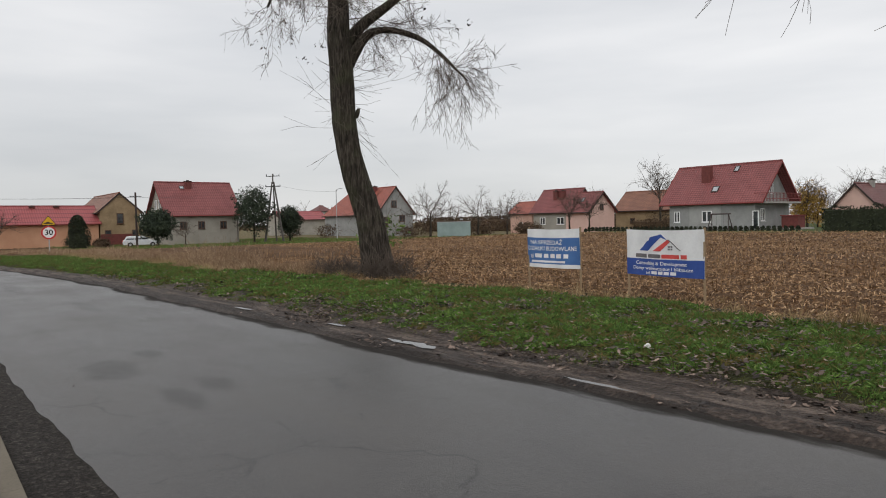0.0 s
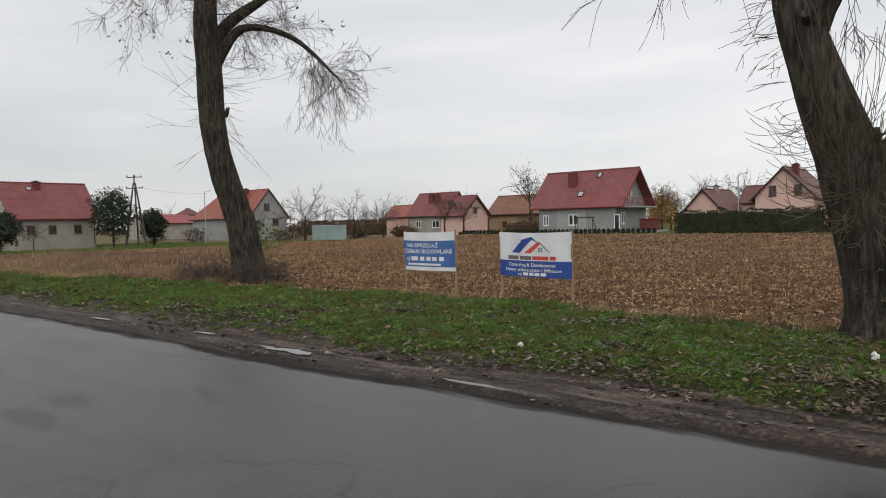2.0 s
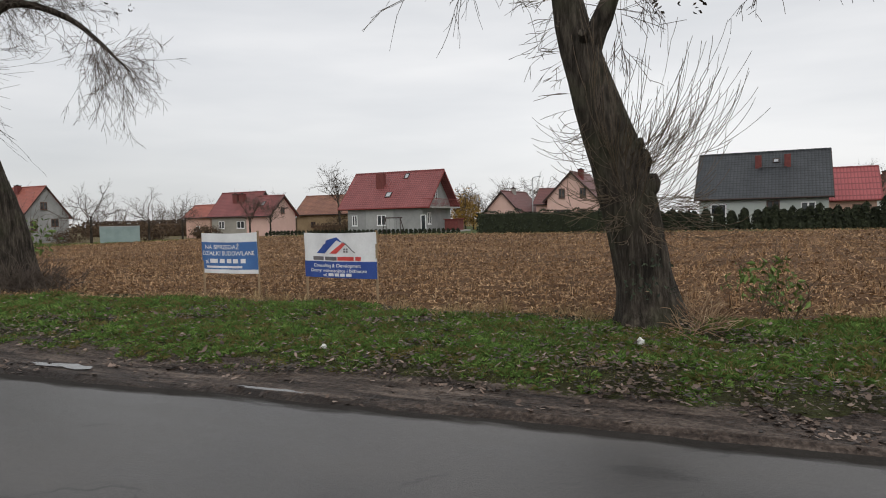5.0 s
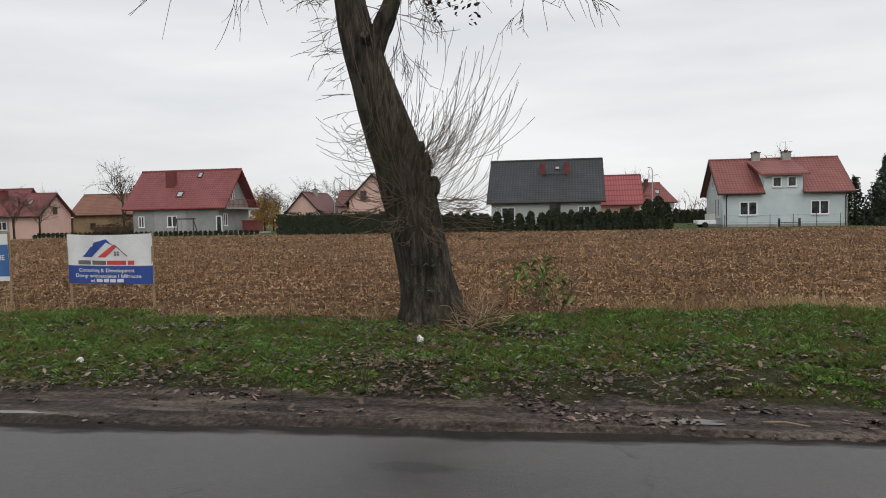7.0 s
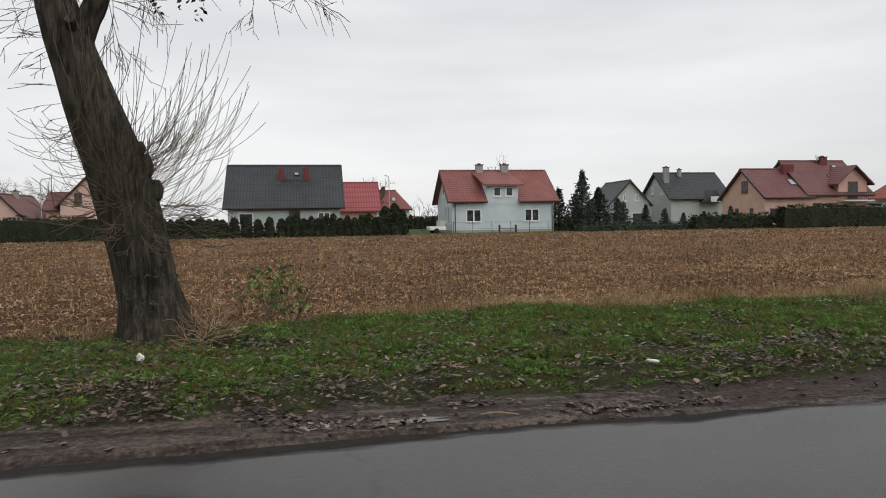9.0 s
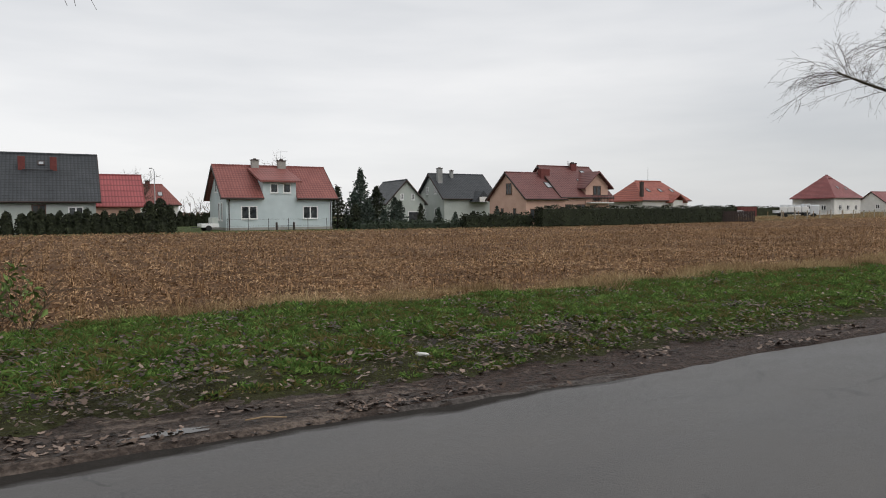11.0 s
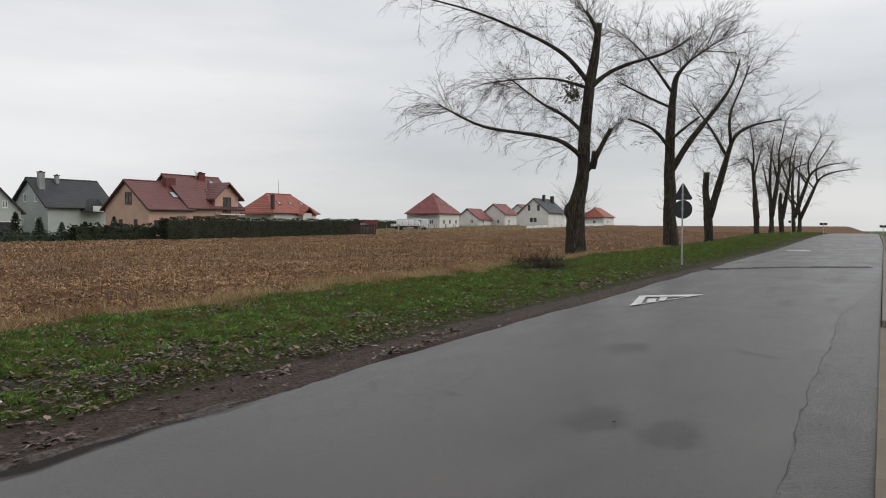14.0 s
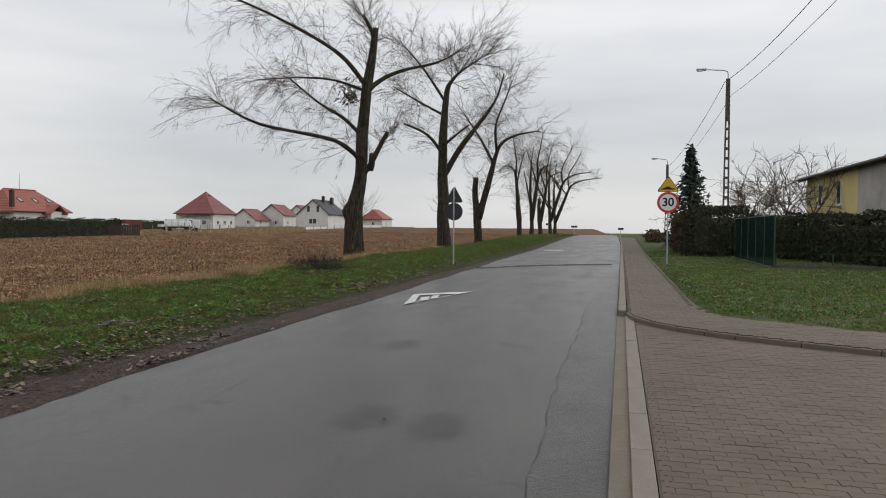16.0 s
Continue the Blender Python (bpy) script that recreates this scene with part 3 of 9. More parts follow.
# pale blue house with a dormer
h = House("pale blue rendered house with red tiled roof and dormer", 20.8, 76.6, 0, 12.3, 4.7, 3.35, 6.9, RENDER_WHITE, ROOF_BRIGHT, og=0.55, trim=TRIM_DARK, cut=(-1.85, 1.65))
for u in (-4.1, 2.35):
    h.front(u, 1.15, 1.65, 1.35)
bm = bmesh.new()
v = [bm.verts.new(p) for p in ((-1.85, -4.22, 3.0), (1.65, -4.22, 3.0), (1.65, -4.22, 5.0), (-1.85, -4.22, 5.0), (-1.85, -1.0, 3.0), (1.65, -1.0, 3.0), (1.65, -1.0, 5.9), (-1.85, -1.0, 5.9))]
for f in ((0, 1, 2, 3), (5, 4, 7, 6), (1, 5, 6, 2), (4, 0, 3, 7), (3, 2, 6, 7), (0, 4, 5, 1)):
    bm.faces.new([v[i] for i in f])
dormer = part("dormer", bm, RENDER_WHITE, h.top)
bm = bmesh.new()
v = [bm.verts.new(p) for p in ((-2.25, -4.75, 4.95), (2.15, -4.75, 4.95), (1.75, -0.6, 6.45), (-2.6, -0.6, 6.45), (-2.25, -4.75, 5.15), (2.15, -4.75, 5.15), (1.75, -0.6, 6.65), (-2.6, -0.6, 6.65))]
for f in ((3, 2, 1, 0), (4, 5, 6, 7), (0, 1, 5, 4), (1, 2, 6, 5), (2, 3, 7, 6), (3, 0, 4, 7)):
    bm.faces.new([v[i] for i in f])
part("dormer_roof", bm, ROOF_BRIGHT, dormer)
for u in (-1.1, 0.25):
    window(dormer, pose(u, -4.225, 3.85), 0.85, 1.0, panes=1)
h.chimney(-1.7, 4.3, 0.75, 0.6, 7.45, CONCRETE), h.chimney(1.2, 4.3, 0.85, 0.6, 7.45, CONCRETE)
h.skylight(-0.7, 3.7, 0.6, 0.5)
h.left(1.6, 1.0, 0.7, 1.9, panes=1), h.left(3.0, 1.0, 0.7, 1.9, panes=1), h.left(2.6, 4.0, 0.8, 1.4, panes=1), h.left(4.3, 4.0, 0.8, 1.4, panes=1)
h.pipe(-5.3), h.pipe(5.45)
part("plinth", box(-5.62, 5.62, -4.24, 4.24, -0.2, 0.3), CONCRETE, h.top)
mast = tube([(1.2, -0.3, 7.5), (1.2, -0.3, 8.6)], [0.02, 0.02], 6)
add_tube(mast, [(0.8, -0.3, 8.45), (2.0, -0.3, 8.55)], [0.012] * 2, 5)
part("aerial", mast, STEEL, h.roof)

# house with the dark roof
h = House("grey rendered house with anthracite tiled roof behind thujas", -2.0, 75, 0, 11.6, 5.0, 2.9, 7.35, RENDER_GREEN, ROOF_GREY, og=0.4)
h.chimney(-0.35, 3.4, 0.55, 0.5, 6.95, BRICK_RED, cap=False), h.chimney(2.15, 3.4, 0.55, 0.5, 6.95, BRICK_RED, cap=False)
h.skylight(0.9, 3.7, 0.55, 0.6)
h.front(0.4, 1.6, 1.1, 1.0, frame_mat=FRAME_BROWN)
h.front(-4.4, 1.2, 1.4, 1.2), h.front(3.2, 1.2, 1.2, 1.2)
part("snow_guard", tube([(-0.3, -2.0, 5.75), (2.1, -2.0, 5.75)], [0.05, 0.05], 6), DARK_METAL, h.roof)
h = House("small peach house with red tiled roof beside thujas", 5.6, 82, 0, 5.4, 4.0, 2.6, 5.9, RENDER_PEACH, ROOF_PINK, trim=TRIM_RED)
h.front(0.2, 0.9, 1.2, 1.2, frame_mat=FRAME_BROWN)
h = House("far house with red hipped roof behind a hedge", 11.6, 112, 0, 5.0, 3.5, 3.2, 6.2, RENDER_LIGHT, ROOF_BRIGHT, hip=(2.0, 2.2))
h.chimney(0.4, 3.0, 0.6, 0.6, 6.6, BRICK_RED), h.skylight(1.6, 1.4)
h.front(-1.0, 0.9, 1.4, 1.2)

# grey gabled house and the dark roofed one beside it
h = House("grey gabled house with dark roof and garage doors", 46.4, 99.4, 87, 10.0, 3.4, 3.1, 6.75, RENDER_GREEN, ROOF_GREY, og=0.35, oe=0.4)
h.left(1.6, 3.7, 0.6, 0.95), h.left(3.4, 3.7, 0.6, 0.95)
for v0 in (0.5, 3.5):
    window(h.top, pose(h.wx0 - 0.01, -h.wy + v0 + 2.2, -0.1, 0, 0, -90), 2.2, 2.1, panes=1, sill=False, name="garage_door")
h = House("grey rendered house with dark tiled roof and porch", 57.8, 100, 0, 10.4, 5.0, 4.0, 8.1, RENDER_GREEN, ROOF_GREY, og=0.5)
h.chimney(-4.0, 3.3, 0.8, 0.6, 8.75, RENDER_GREY), h.chimney(-1.2, 4.4, 0.5, 0.5, 8.5, RENDER_GREY)
h.left(2.4, 4.7, 0.8, 1.2), h.left(5.2, 4.7, 0.8, 1.2), h.left(2.2, 1.2, 0.9, 1.2), h.left(6.2, 1.2, 0.9, 1.2)
bm = bmesh.new()
v = [bm.verts.new(p) for p in ((-0.2, -6.2, 3.4), (3.2, -6.2, 3.4), (1.5, -6.2, 5.2), (-0.2, -2.5, 3.4), (3.2, -2.5, 3.4), (1.5, -2.5, 5.2))]
for f in ((0, 1, 2), (5, 4, 3), (1, 4, 5, 2), (0, 2, 5, 3), (0, 3, 4, 1)):
    bm.faces.new([v[i] for i in f])
porch = part("porch_roof", bm, ROOF_GREY, h.top)
part("porch_gable", box(0.7, 2.3, -6.26, -6.2, 3.4, 4.2), RENDER_LIGHT, porch)

# peach house of two blocks with a balcony gable
h = House("peach rendered house with maroon tiled roofs and balcony", 64.6, 80.6, 0, 9.4, 5.4, 3.8, 8.35, RENDER_PEACH, ROOF_MAROON, og=0.4, z0=0.0, trim=TRIM_DARK)
h.chimney(1.3, 5.0, 1.0, 0.7, 8.75, BRICK_RED)
h.skylight(0.4, 2.2, 0.8, 1.2), h.skylight(2.2, 4.0, 0.8, 0.9)
h.front(-3.6, 0.9, 1.0, 1.9, frame_mat=FRAME_BROWN), h.front(-1.6, 0.9, 1.6, 1.9, frame_mat=FRAME_BROWN), h.front(2.4, 0.9, 1.4, 1.5, frame_mat=FRAME_BROWN)
bm = bmesh.new()
v = [bm.verts.new(p) for p in ((-0.1, -5.0, 0), (3.9, -5.0, 0), (3.9, -5.0, 5.4), (1.9, -5.0, 7.2), (-0.1, -5.0, 5.4), (-0.1, -0.5, 0), (3.9, -0.5, 0), (3.9, -0.5, 5.4), (1.9, -0.5, 7.2), (-0.1, -0.5, 5.4))]
for f in ((0, 1, 2, 3, 4), (9, 8, 7, 6, 5), (1, 6, 7, 2), (0, 4, 9, 5), (2, 7, 8, 3), (3, 8, 9, 4), (0, 5, 6, 1)):
    bm.faces.new([v[i] for i in f])
bay = part("bay", bm, RENDER_PEACH, h.top)
bm = bmesh.new()
for s in (-1, 1):
    pts = [Vector((1.9, -5.6, 7.42)), Vector((1.9 + s * 2.6, -5.6, 5.1)), Vector((1.9 + s * 2.6, -0.3, 5.1)), Vector((1.9, -0.3, 7.42))]
    vs = [bm.verts.new(p) for p in pts] + [bm.verts.new(p - Vector((0, 0, 0.2))) for p in pts]
    for f in ((0, 1, 2, 3), (7, 6, 5, 4), (0, 4, 5, 1), (1, 5, 6, 2), (2, 6, 7, 3), (3, 7, 4, 0)):
        bm.faces.new([vs[i] for i in f])
bmesh.ops.recalc_face_normals(bm, faces=bm.faces)
part("bay_roof", bm, ROOF_MAROON, bay)
bm = tube([(0.35, 0, 0.0), (0.35, 0, 0.55)], [0.03, 0.03], 6)
dish = part("aerial", bm, STEEL, h.roof)
dish.matrix_local = pose(0.2, -0.35, h.zr - 0.2)
bm = bmesh.new()
bmesh.ops.create_cone(bm, cap_ends=True, segments=18, radius1=0.42, radius2=0.12, depth=0.14)
bmesh.ops.transform(bm, matrix=pose(0.55, -0.5, h.zr + 0.45, 70, 0, 20), verts=bm.verts)
part("dish", bm, LAMP_GREY, h.roof, "pale round satellite dish")
window(bay, pose(1.2, -5.005, 3.3), 1.4, 2.1, frame_mat=FRAME_BROWN)
window(bay, pose(1.0, -5.005, 0.9), 1.8, 1.5, frame_mat=FRAME_BROWN)
part("balcony", box(0.0, 4.2, -6.0, -5.0, 2.95, 3.1), RENDER_LIGHT, bay)
bm = bmesh.new()
for k in range(16):
    add_tube(bm, [(0.05 + k * 0.27, -5.95, 3.1), (0.05 + k * 0.27, -5.95, 4.0)], [0.02] * 2, 5)
add_tube(bm, [(0, -5.95, 4.0), (4.2, -5.95, 4.0)], [0.03] * 2, 6)
part("balcony_rail", bm, TRIM_DARK, bay)
w = House("peach side wing with maroon tiled roof and gable window", 57.4, 79.9, 0, 7.0, 4.9, 3.55, 7.25, RENDER_PEACH, ROOF_MAROON, og=0.4, z0=0.0, trim=TRIM_DARK)
w.left(3.3, 4.2, 1.3, 1.5, frame_mat=FRAME_BROWN), w.left(2.2, 1.4, 0.7, 0.9, frame_mat=FRAME_BROWN, panes=1), w.left(5.2, 1.4, 0.7, 0.9, frame_mat=FRAME_BROWN, panes=1)
w.front(-2.4, 0.7, 1.4, 1.5, frame_mat=FRAME_BROWN), w.front(0.6, 0.7, 1.2, 1.5, frame_mat=FRAME_BROWN)
w.chimney(2.6, 4.2, 1.5, 0.8, 7.75, BRICK_RED, cap=False)
w.skylight(1.6, 2.0, 0.9, 1.3)

# grey unfinished house with red roof, balcony under the gable
h = House("bare grey rendered house with large red tiled roof and balcony", -43.6, 76.4, 0, 12.7, 4.3, 3.1, 7.6, RENDER_GREY, ROOF_RED, og=1.1, oe=0.5, trim=TRIM_RED)
h.front(-4.6, 0.95, 0.75, 1.3, panes=2), h.front(-1.0, 0.95, 1.25, 1.3), h.front(5.0, 0.05, 0.7, 2.1, panes=1, sill=False, name="door")
h.right(1.2, 1.0, 0.9, 1.4, panes=2), h.right(3.0, 4.0, 0.9, 1.9, panes=2, sill=False)
h.chimney(-1.6, 2.6, 1.1, 0.6, 7.4, BRICK_RED, cap=False)
h.skylight(1.2, 3.4, 0.6, 0.9), h.skylight(-0.3, 1.2, 0.8, 0.9)
part("wall_panel", box(-2.6, 1.3, -3.812, -3.79, -0.2, 3.2), surf("lighter_cement_render", (0.28, 0.28, 0.27), (0.42, 0.42, 0.41), 0.6, 0.95, 0.3, 25), h.top)
part("balcony", box(5.1, 6.6, -3.9, 3.9, 2.9, 3.08), CONCRETE, h.top)
bm = bmesh.new()
for k in range(26):
    add_tube(bm, [(6.55, -3.85 + k * 0.308, 3.08), (6.55, -3.85 + k * 0.308, 4.0)], [0.022] * 2, 5)
for z in (3.4, 4.0):
    add_tube(bm, [(6.55, -3.85, z), (6.55, 3.85, z)], [0.035] * 2, 6)
add_tube(bm, [(5.2, -3.85, 4.0), (6.55, -3.85, 4.0)], [0.035] * 2, 6)
part("balcony_rail", bm, TRIM_RED, h.top)
part("terrace", box(5.0, 8.4, -3.0, 3.0, -0.1, 0.22), CONCRETE, h.top)

# pink house and the little one beside it
h = House("pink rendered house with maroon roof and gable windows", -26.8, 100, 90, 10.5, 4.0, 3.75, 7.8, RENDER_PINK, ROOF_MAROON, og=0.4)
h.left(1.4, 4.1, 0.9, 1.35, frame_mat=FRAME_BROWN), h.left(4.4, 4.1, 0.9, 1.35, frame_mat=FRAME_BROWN)
h.left(1.5, 1.2, 1.2, 1.3, frame_mat=FRAME_BROWN), h.left(4.5, 1.2, 1.2, 1.3, frame_mat=FRAME_BROWN)
h.chimney(-2.6, 3.2, 0.9, 0.7, 8.1, BRICK_RED)
h = House("low pink wing with maroon tiled roof", -30.6, 99, 0, 4.2, 3.4, 3.4, 5.7, RENDER_PINK, ROOF_MAROON)
h.front(-0.6, 1.0, 1.2, 1.2, frame_mat=FRAME_BROWN)
h = House("small pink gabled house with maroon roof", -35.9, 96.8, 88, 9.6, 3.0, 2.15, 5.35, RENDER_PINK, ROOF_MAROON, og=0.3, oe=0.3)
h.left(0.9, 0.3, 1.5, 1.4, frame_mat=FRAME_BROWN, panes=1), h.left(3.0, 0.3, 1.5, 1.4, frame_mat=FRAME_BROWN, panes=1)
h.chimney(-0.6, 2.8, 0.7, 0.6, 5.75, CONCRETE)

# village to the west
h = House("long old barn with brown clay tile roof", -70.5, 104, 0, 17, 4.0, 2.9, 6.3, RENDER_OLD, ROOF_OLD, z0=-0.2, name="barn")
h.front(-5.0, 0.8, 1.0, 1.0, frame_mat=FRAME_BROWN)
# this pale wall takes the darker render: its shade is put into the colour
h = House("house with dark red roof and pale front", -80.0, 88.6, 0, 9.2, 3.6, 2.8, 6.7, RENDER_STONE_SHADED, ROOF_RED, z0=-0.2)
h.front(-2.6, 1.0, 1.2, 1.2), h.front(1.2, 1.0, 1.6, 1.2)
h.chimney(-0.4, 2.2, 0.9, 0.6, 6.5, BRICK_RED), h.chimney(1.0, 2.2, 0.9, 0.6, 6.5, BRICK_RED)
h = House("pink gabled annex with dark red roof", -73.4, 87.4, 0, 5.6, 3.6, 2.7, 5.9, RENDER_PINK, ROOF_RED, z0=-0.2)
h.right(2.6, 3.2, 0.9, 1.0, frame_mat=FRAME_BROWN), h.skylight(-0.6, 1.8)
h = House("small shed with orange tiled roof", -89.2, 90.0, 0, 6.4, 3.0, 2.8, 4.9, RENDER_PEACH, ROOF_ORANGE, z0=-0.4, name="shed")
h.front(-0.5, 0.8, 0.9, 0.9)
h = House("half ruined house with orange tile roof and patchy gable", -118.4, 75.2, 0, 16, 4.5, 3.3, 8.6, RENDER_GREY, ROOF_ORANGE, z0=-0.8, hip=(5.5, 0), og=0.3)
h.right(3.0, 5.4, 1.2, 1.3, frame_mat=FRAME_BROWN), h.right(4.8, 2.6, 1.3, 1.3, frame_mat=FRAME_BROWN), h.right(1.2, 2.0, 1.0, 1.6, frame_mat=FRAME_BROWN)
h.chimney(1.5, 3.8, 0.9, 0.7, 9.6, BRICK_RED)
h = House("grey rendered house with red tiled roof", -105, 34.9, 90, 11.2, 5.0, 3.3, 8.25, RENDER_STONE_SHADED, ROOF_RED, z0=-0.7, og=0.5, trim=TRIM_RED)
for u in (-3.5, -0.9, 2.3):
    h.front(u, 2.0, 0.95, 1.1, frame_mat=FRAME_BROWN, panes=2)
h.chimney(-1.0, 4.2, 0.9, 0.6, 9.0, BRICK_RED), h.skylight(-2.3, 3.9, 0.7, 0.7)
h.left(3.2, 5.0, 1.0, 1.3), h.left(5.0, 5.0, 1.0, 1.3)
h.pipe(4.9)
h = House("old barn with crumbling brown gable and clay tiles", -120.5, 26.3, 0, 17, 3.3, 4.0, 7.0, RENDER_OLD, ROOF_OLD, z0=-0.7, og=0.12, name="barn")
h.right(2.3, 3.0, 0.95, 1.6, frame_mat=FRAME_BROWN, panes=1), h.right(0.6, 1.2, 0.9, 0.9, frame_mat=FRAME_BROWN, panes=1), h.right(4.4, 1.2, 0.8, 0.9, frame_mat=FRAME_BROWN, panes=1)
part("brick_patch", box(h.wx1 + 0.01, h.wx1 + 0.05, -2.8, 1.6, -0.2, 1.5), BRICK_RED, h.top)
h = House("long salmon rendered building with faded red sheet roof", -116, 14.6, 90, 18, 4.3, 2.45, 5.1, RENDER_SALMON, ROOF_PINK, z0=-0.8, og=0.3, trim=TRIM_RED)
h.chimney(0.7, 3.9, 0.7, 0.6, 5.75, BRICK_RED), h.chimney(3.8, 3.9, 0.7, 0.6, 5.75, BRICK_RED)
h = House("far hall with faded red sheet roof", -158, 78, 90, 13, 4.5, 2.9, 4.9, RENDER_STONE_SHADED, ROOF_PINK, z0=-0.9, name="hall")
h = House("far narrow house with little hipped tower roof", -172, 92, 90, 1.0, 2.4, 5.2, 6.8, RENDER_LIGHT, ROOF_MAROON, z0=-0.9, hip=(2.0, 2.0))
h.front(-0.4, 3.0, 0.8, 1.2, frame_mat=FRAME_BROWN)

# houses to the east
h = House("house with orange red hipped roof behind a hedge", 90.6, 89.9, 0, 6.0, 4.6, 3.7, 7.1, RENDER_LIGHT, ROOF_ORANGE, hip=(2.7, 2.7))
# little gabled porch on its front
part("porch_wall", box(0.7, 2.9, -5.2, -4.0, -0.3, h.ze), RENDER_LIGHT, h.top)
bm = bmesh.new()
for s in (-1, 1):
    quad = [Vector((1.8 + s * 1.8, -5.7, h.ze - 0.3)), Vector((1.8 + s * 1.8, -3.4, h.ze - 0.3)), Vector((1.8, -2.6, h.ze + 1.1)), Vector((1.8, -5.7, h.ze + 1.1))]
    vs = [bm.verts.new(p) for p in quad] + [bm.verts.new(p - Vector((0, 0, 0.18))) for p in quad]
    for f in ((0, 1, 2, 3), (7, 6, 5, 4), (0, 4, 5, 1), (1, 5, 6, 2), (2, 6, 7, 3), (3, 7, 4, 0)):
        bm.faces.new([vs[i] for i in f])
bmesh.ops.recalc_face_normals(bm, faces=bm.faces)
part("porch_roof", bm, ROOF_ORANGE, h.top)
h.front(-3.2, 1.0, 1.4, 1.2), h.front(-0.9, 1.0, 1.2, 1.2), h.front(4.0, 1.0, 1.2, 1.2), h.chimney(-5.0, 1.0, 0.5, 0.5, 6.2, TRIM_DARK)
h.skylight(-2.6, 1.9), h.skylight(0.2, 1.9), h.skylight(2.9, 1.9)
part("aerial", tube([(0, 0, 6.6), (0, 0, 9.2)], [0.03, 0.02], 6), DARK_METAL, h.roof)
h = House("white house with red pyramid roof beyond the field", 167, 106, 0, 0.8, 5.9, 4.95, 10.7, RENDER_LIGHT, ROOF_RED, hip=(5.4, 5.4))
h.front(-3.6, 1.0, 1.2, 1.2), h.front(-0.4, 1.0, 1.2, 1.2), h.front(2.8, 1.0, 1.2, 1.2), h.left(2.0, 1.0, 1.2, 1.2), h.left(6.0, 1.0, 1.2, 1.2)
h.chimney(0.0, 5.3, 1.5, 1.0, 8.9, BRICK_RED, cap=False), h.skylight(-1.2, 2.2), h.skylight(1.8, 2.0)
h = House("white gabled house with dark tiled roof beyond the field", 197, 85.7, 0, 14, 5.2, 5.4, 9.7, RENDER_LIGHT, ROOF_GREY, og=0.4)
h.left(2.6, 4.4, 1.1, 2.0, panes=1), h.left(5.6, 4.4, 1.1, 2.0, panes=1), h.left(3.6, 1.0, 2.4, 1.6)
h.chimney(-1.0, 4.4, 0.9, 0.7, 9.2, TRIM_DARK), h.chimney(4.5, 4.0, 1.2, 0.8, 9.0, TRIM_DARK), h.skylight(1.0, 2.0)
for cx, cy, zr in ((205, 114, 7.2), (216, 110, 9.0), (231, 108, 9.2)):
    h = House("far white house with red tiled roof", cx, cy, 0, 10, 4.8, zr - 3.6, zr, RENDER_LIGHT, ROOF_RED)
    h.left(2.0, 0.8, 1.1, 1.2), h.front(-2.0, 0.8, 1.2, 1.2)
    tagged(h.top, group="far white houses")
h = House("far off-white house with orange tiled roof", 262, 91, 0, 7, 5.0, 5.0, 8.6, RENDER_LIGHT, ROOF_ORANGE, hip=(3, 3))
h.front(-1.5, 0.9, 1.2, 1.2), h.left(3.0, 0.9, 1.2, 1.2)

# yellow house by the pavement
h = House("yellow rendered house with patched grey end and dark roof", 43.0, -17.4, 180, 21, 5.4, 5.15, 6.7, RENDER_OCHRE, ROOF_GREY, z0=0.1, og=0.3, oe=0.5)
part("wall_panel", box(0.2, 10.0, -4.96, -4.85, -0.2, 5.1), surf("stained_grey_render", (0.26, 0.245, 0.225), (0.52, 0.49, 0.45), 0.5, 0.95, 0.4, 14), h.top)
h.front(-3.6, 3.0, 0.9, 1.5, panes=1), h.front(-7.4, 3.0, 0.9, 1.5, panes=1)
h.chimney(-4.0, 4.6, 0.6, 0.6, 7.6, CONCRETE), h.chimney(2.0, 4.6, 0.6, 0.6, 7.6, CONCRETE)

# ---- trees ----


def bark(name, dark, light, moss):
    m, n, l = material(name)
    where = n.new("ShaderNodeTexCoord").outputs["Object"]
    mp = n.new("ShaderNodeMapping")
    mp.inputs["Scale"].default_value = (1.0, 1.0, 0.16)
    l.new(where, mp.inputs[0])
    ridge, blot = noise_at(n, l, mp.outputs[0], 16.0, 5, 0.65), noise_at(n, l, where, 1.3, 4)
    col = ramp(n, l, ridge, [(0.36, tuple(c * 0.35 for c in dark)), (0.5, dark), (0.68, light)])
    col = mix_colour(n, l, ramp(n, l, blot, [(0.5, (0, 0, 0)), (0.72, (0.7, 0.7, 0.7))]), col, moss)
    finish(n, l, col, 0.92, ridge, 1.0, 0.06, spec=0.2)
    return m


BARK = bark("furrowed_bark", (0.040, 0.033, 0.026), (0.100, 0.084, 0.067), (0.058, 0.060, 0.034))
BARK_TWIG = surf("twig_bark", (0.060, 0.045, 0.036), (0.120, 0.092, 0.072), 3.0, 0.85, 0.2)
SHOOT = surf("young_shoot_bark", (0.070, 0.050, 0.032), (0.15, 0.108, 0.068), 3.0, 0.75, 0.1)
DRY_LEAF = varied("withered_leaves", [(0.2, (0.018, 0.013, 0.010)), (0.8, (0.06, 0.04, 0.026))], 0.8)
MISTLETOE = varied("mistletoe_leaves", [(0.2, (0.012, 0.014, 0.008)), (0.8, (0.04, 0.042, 0.02))], 0.7)


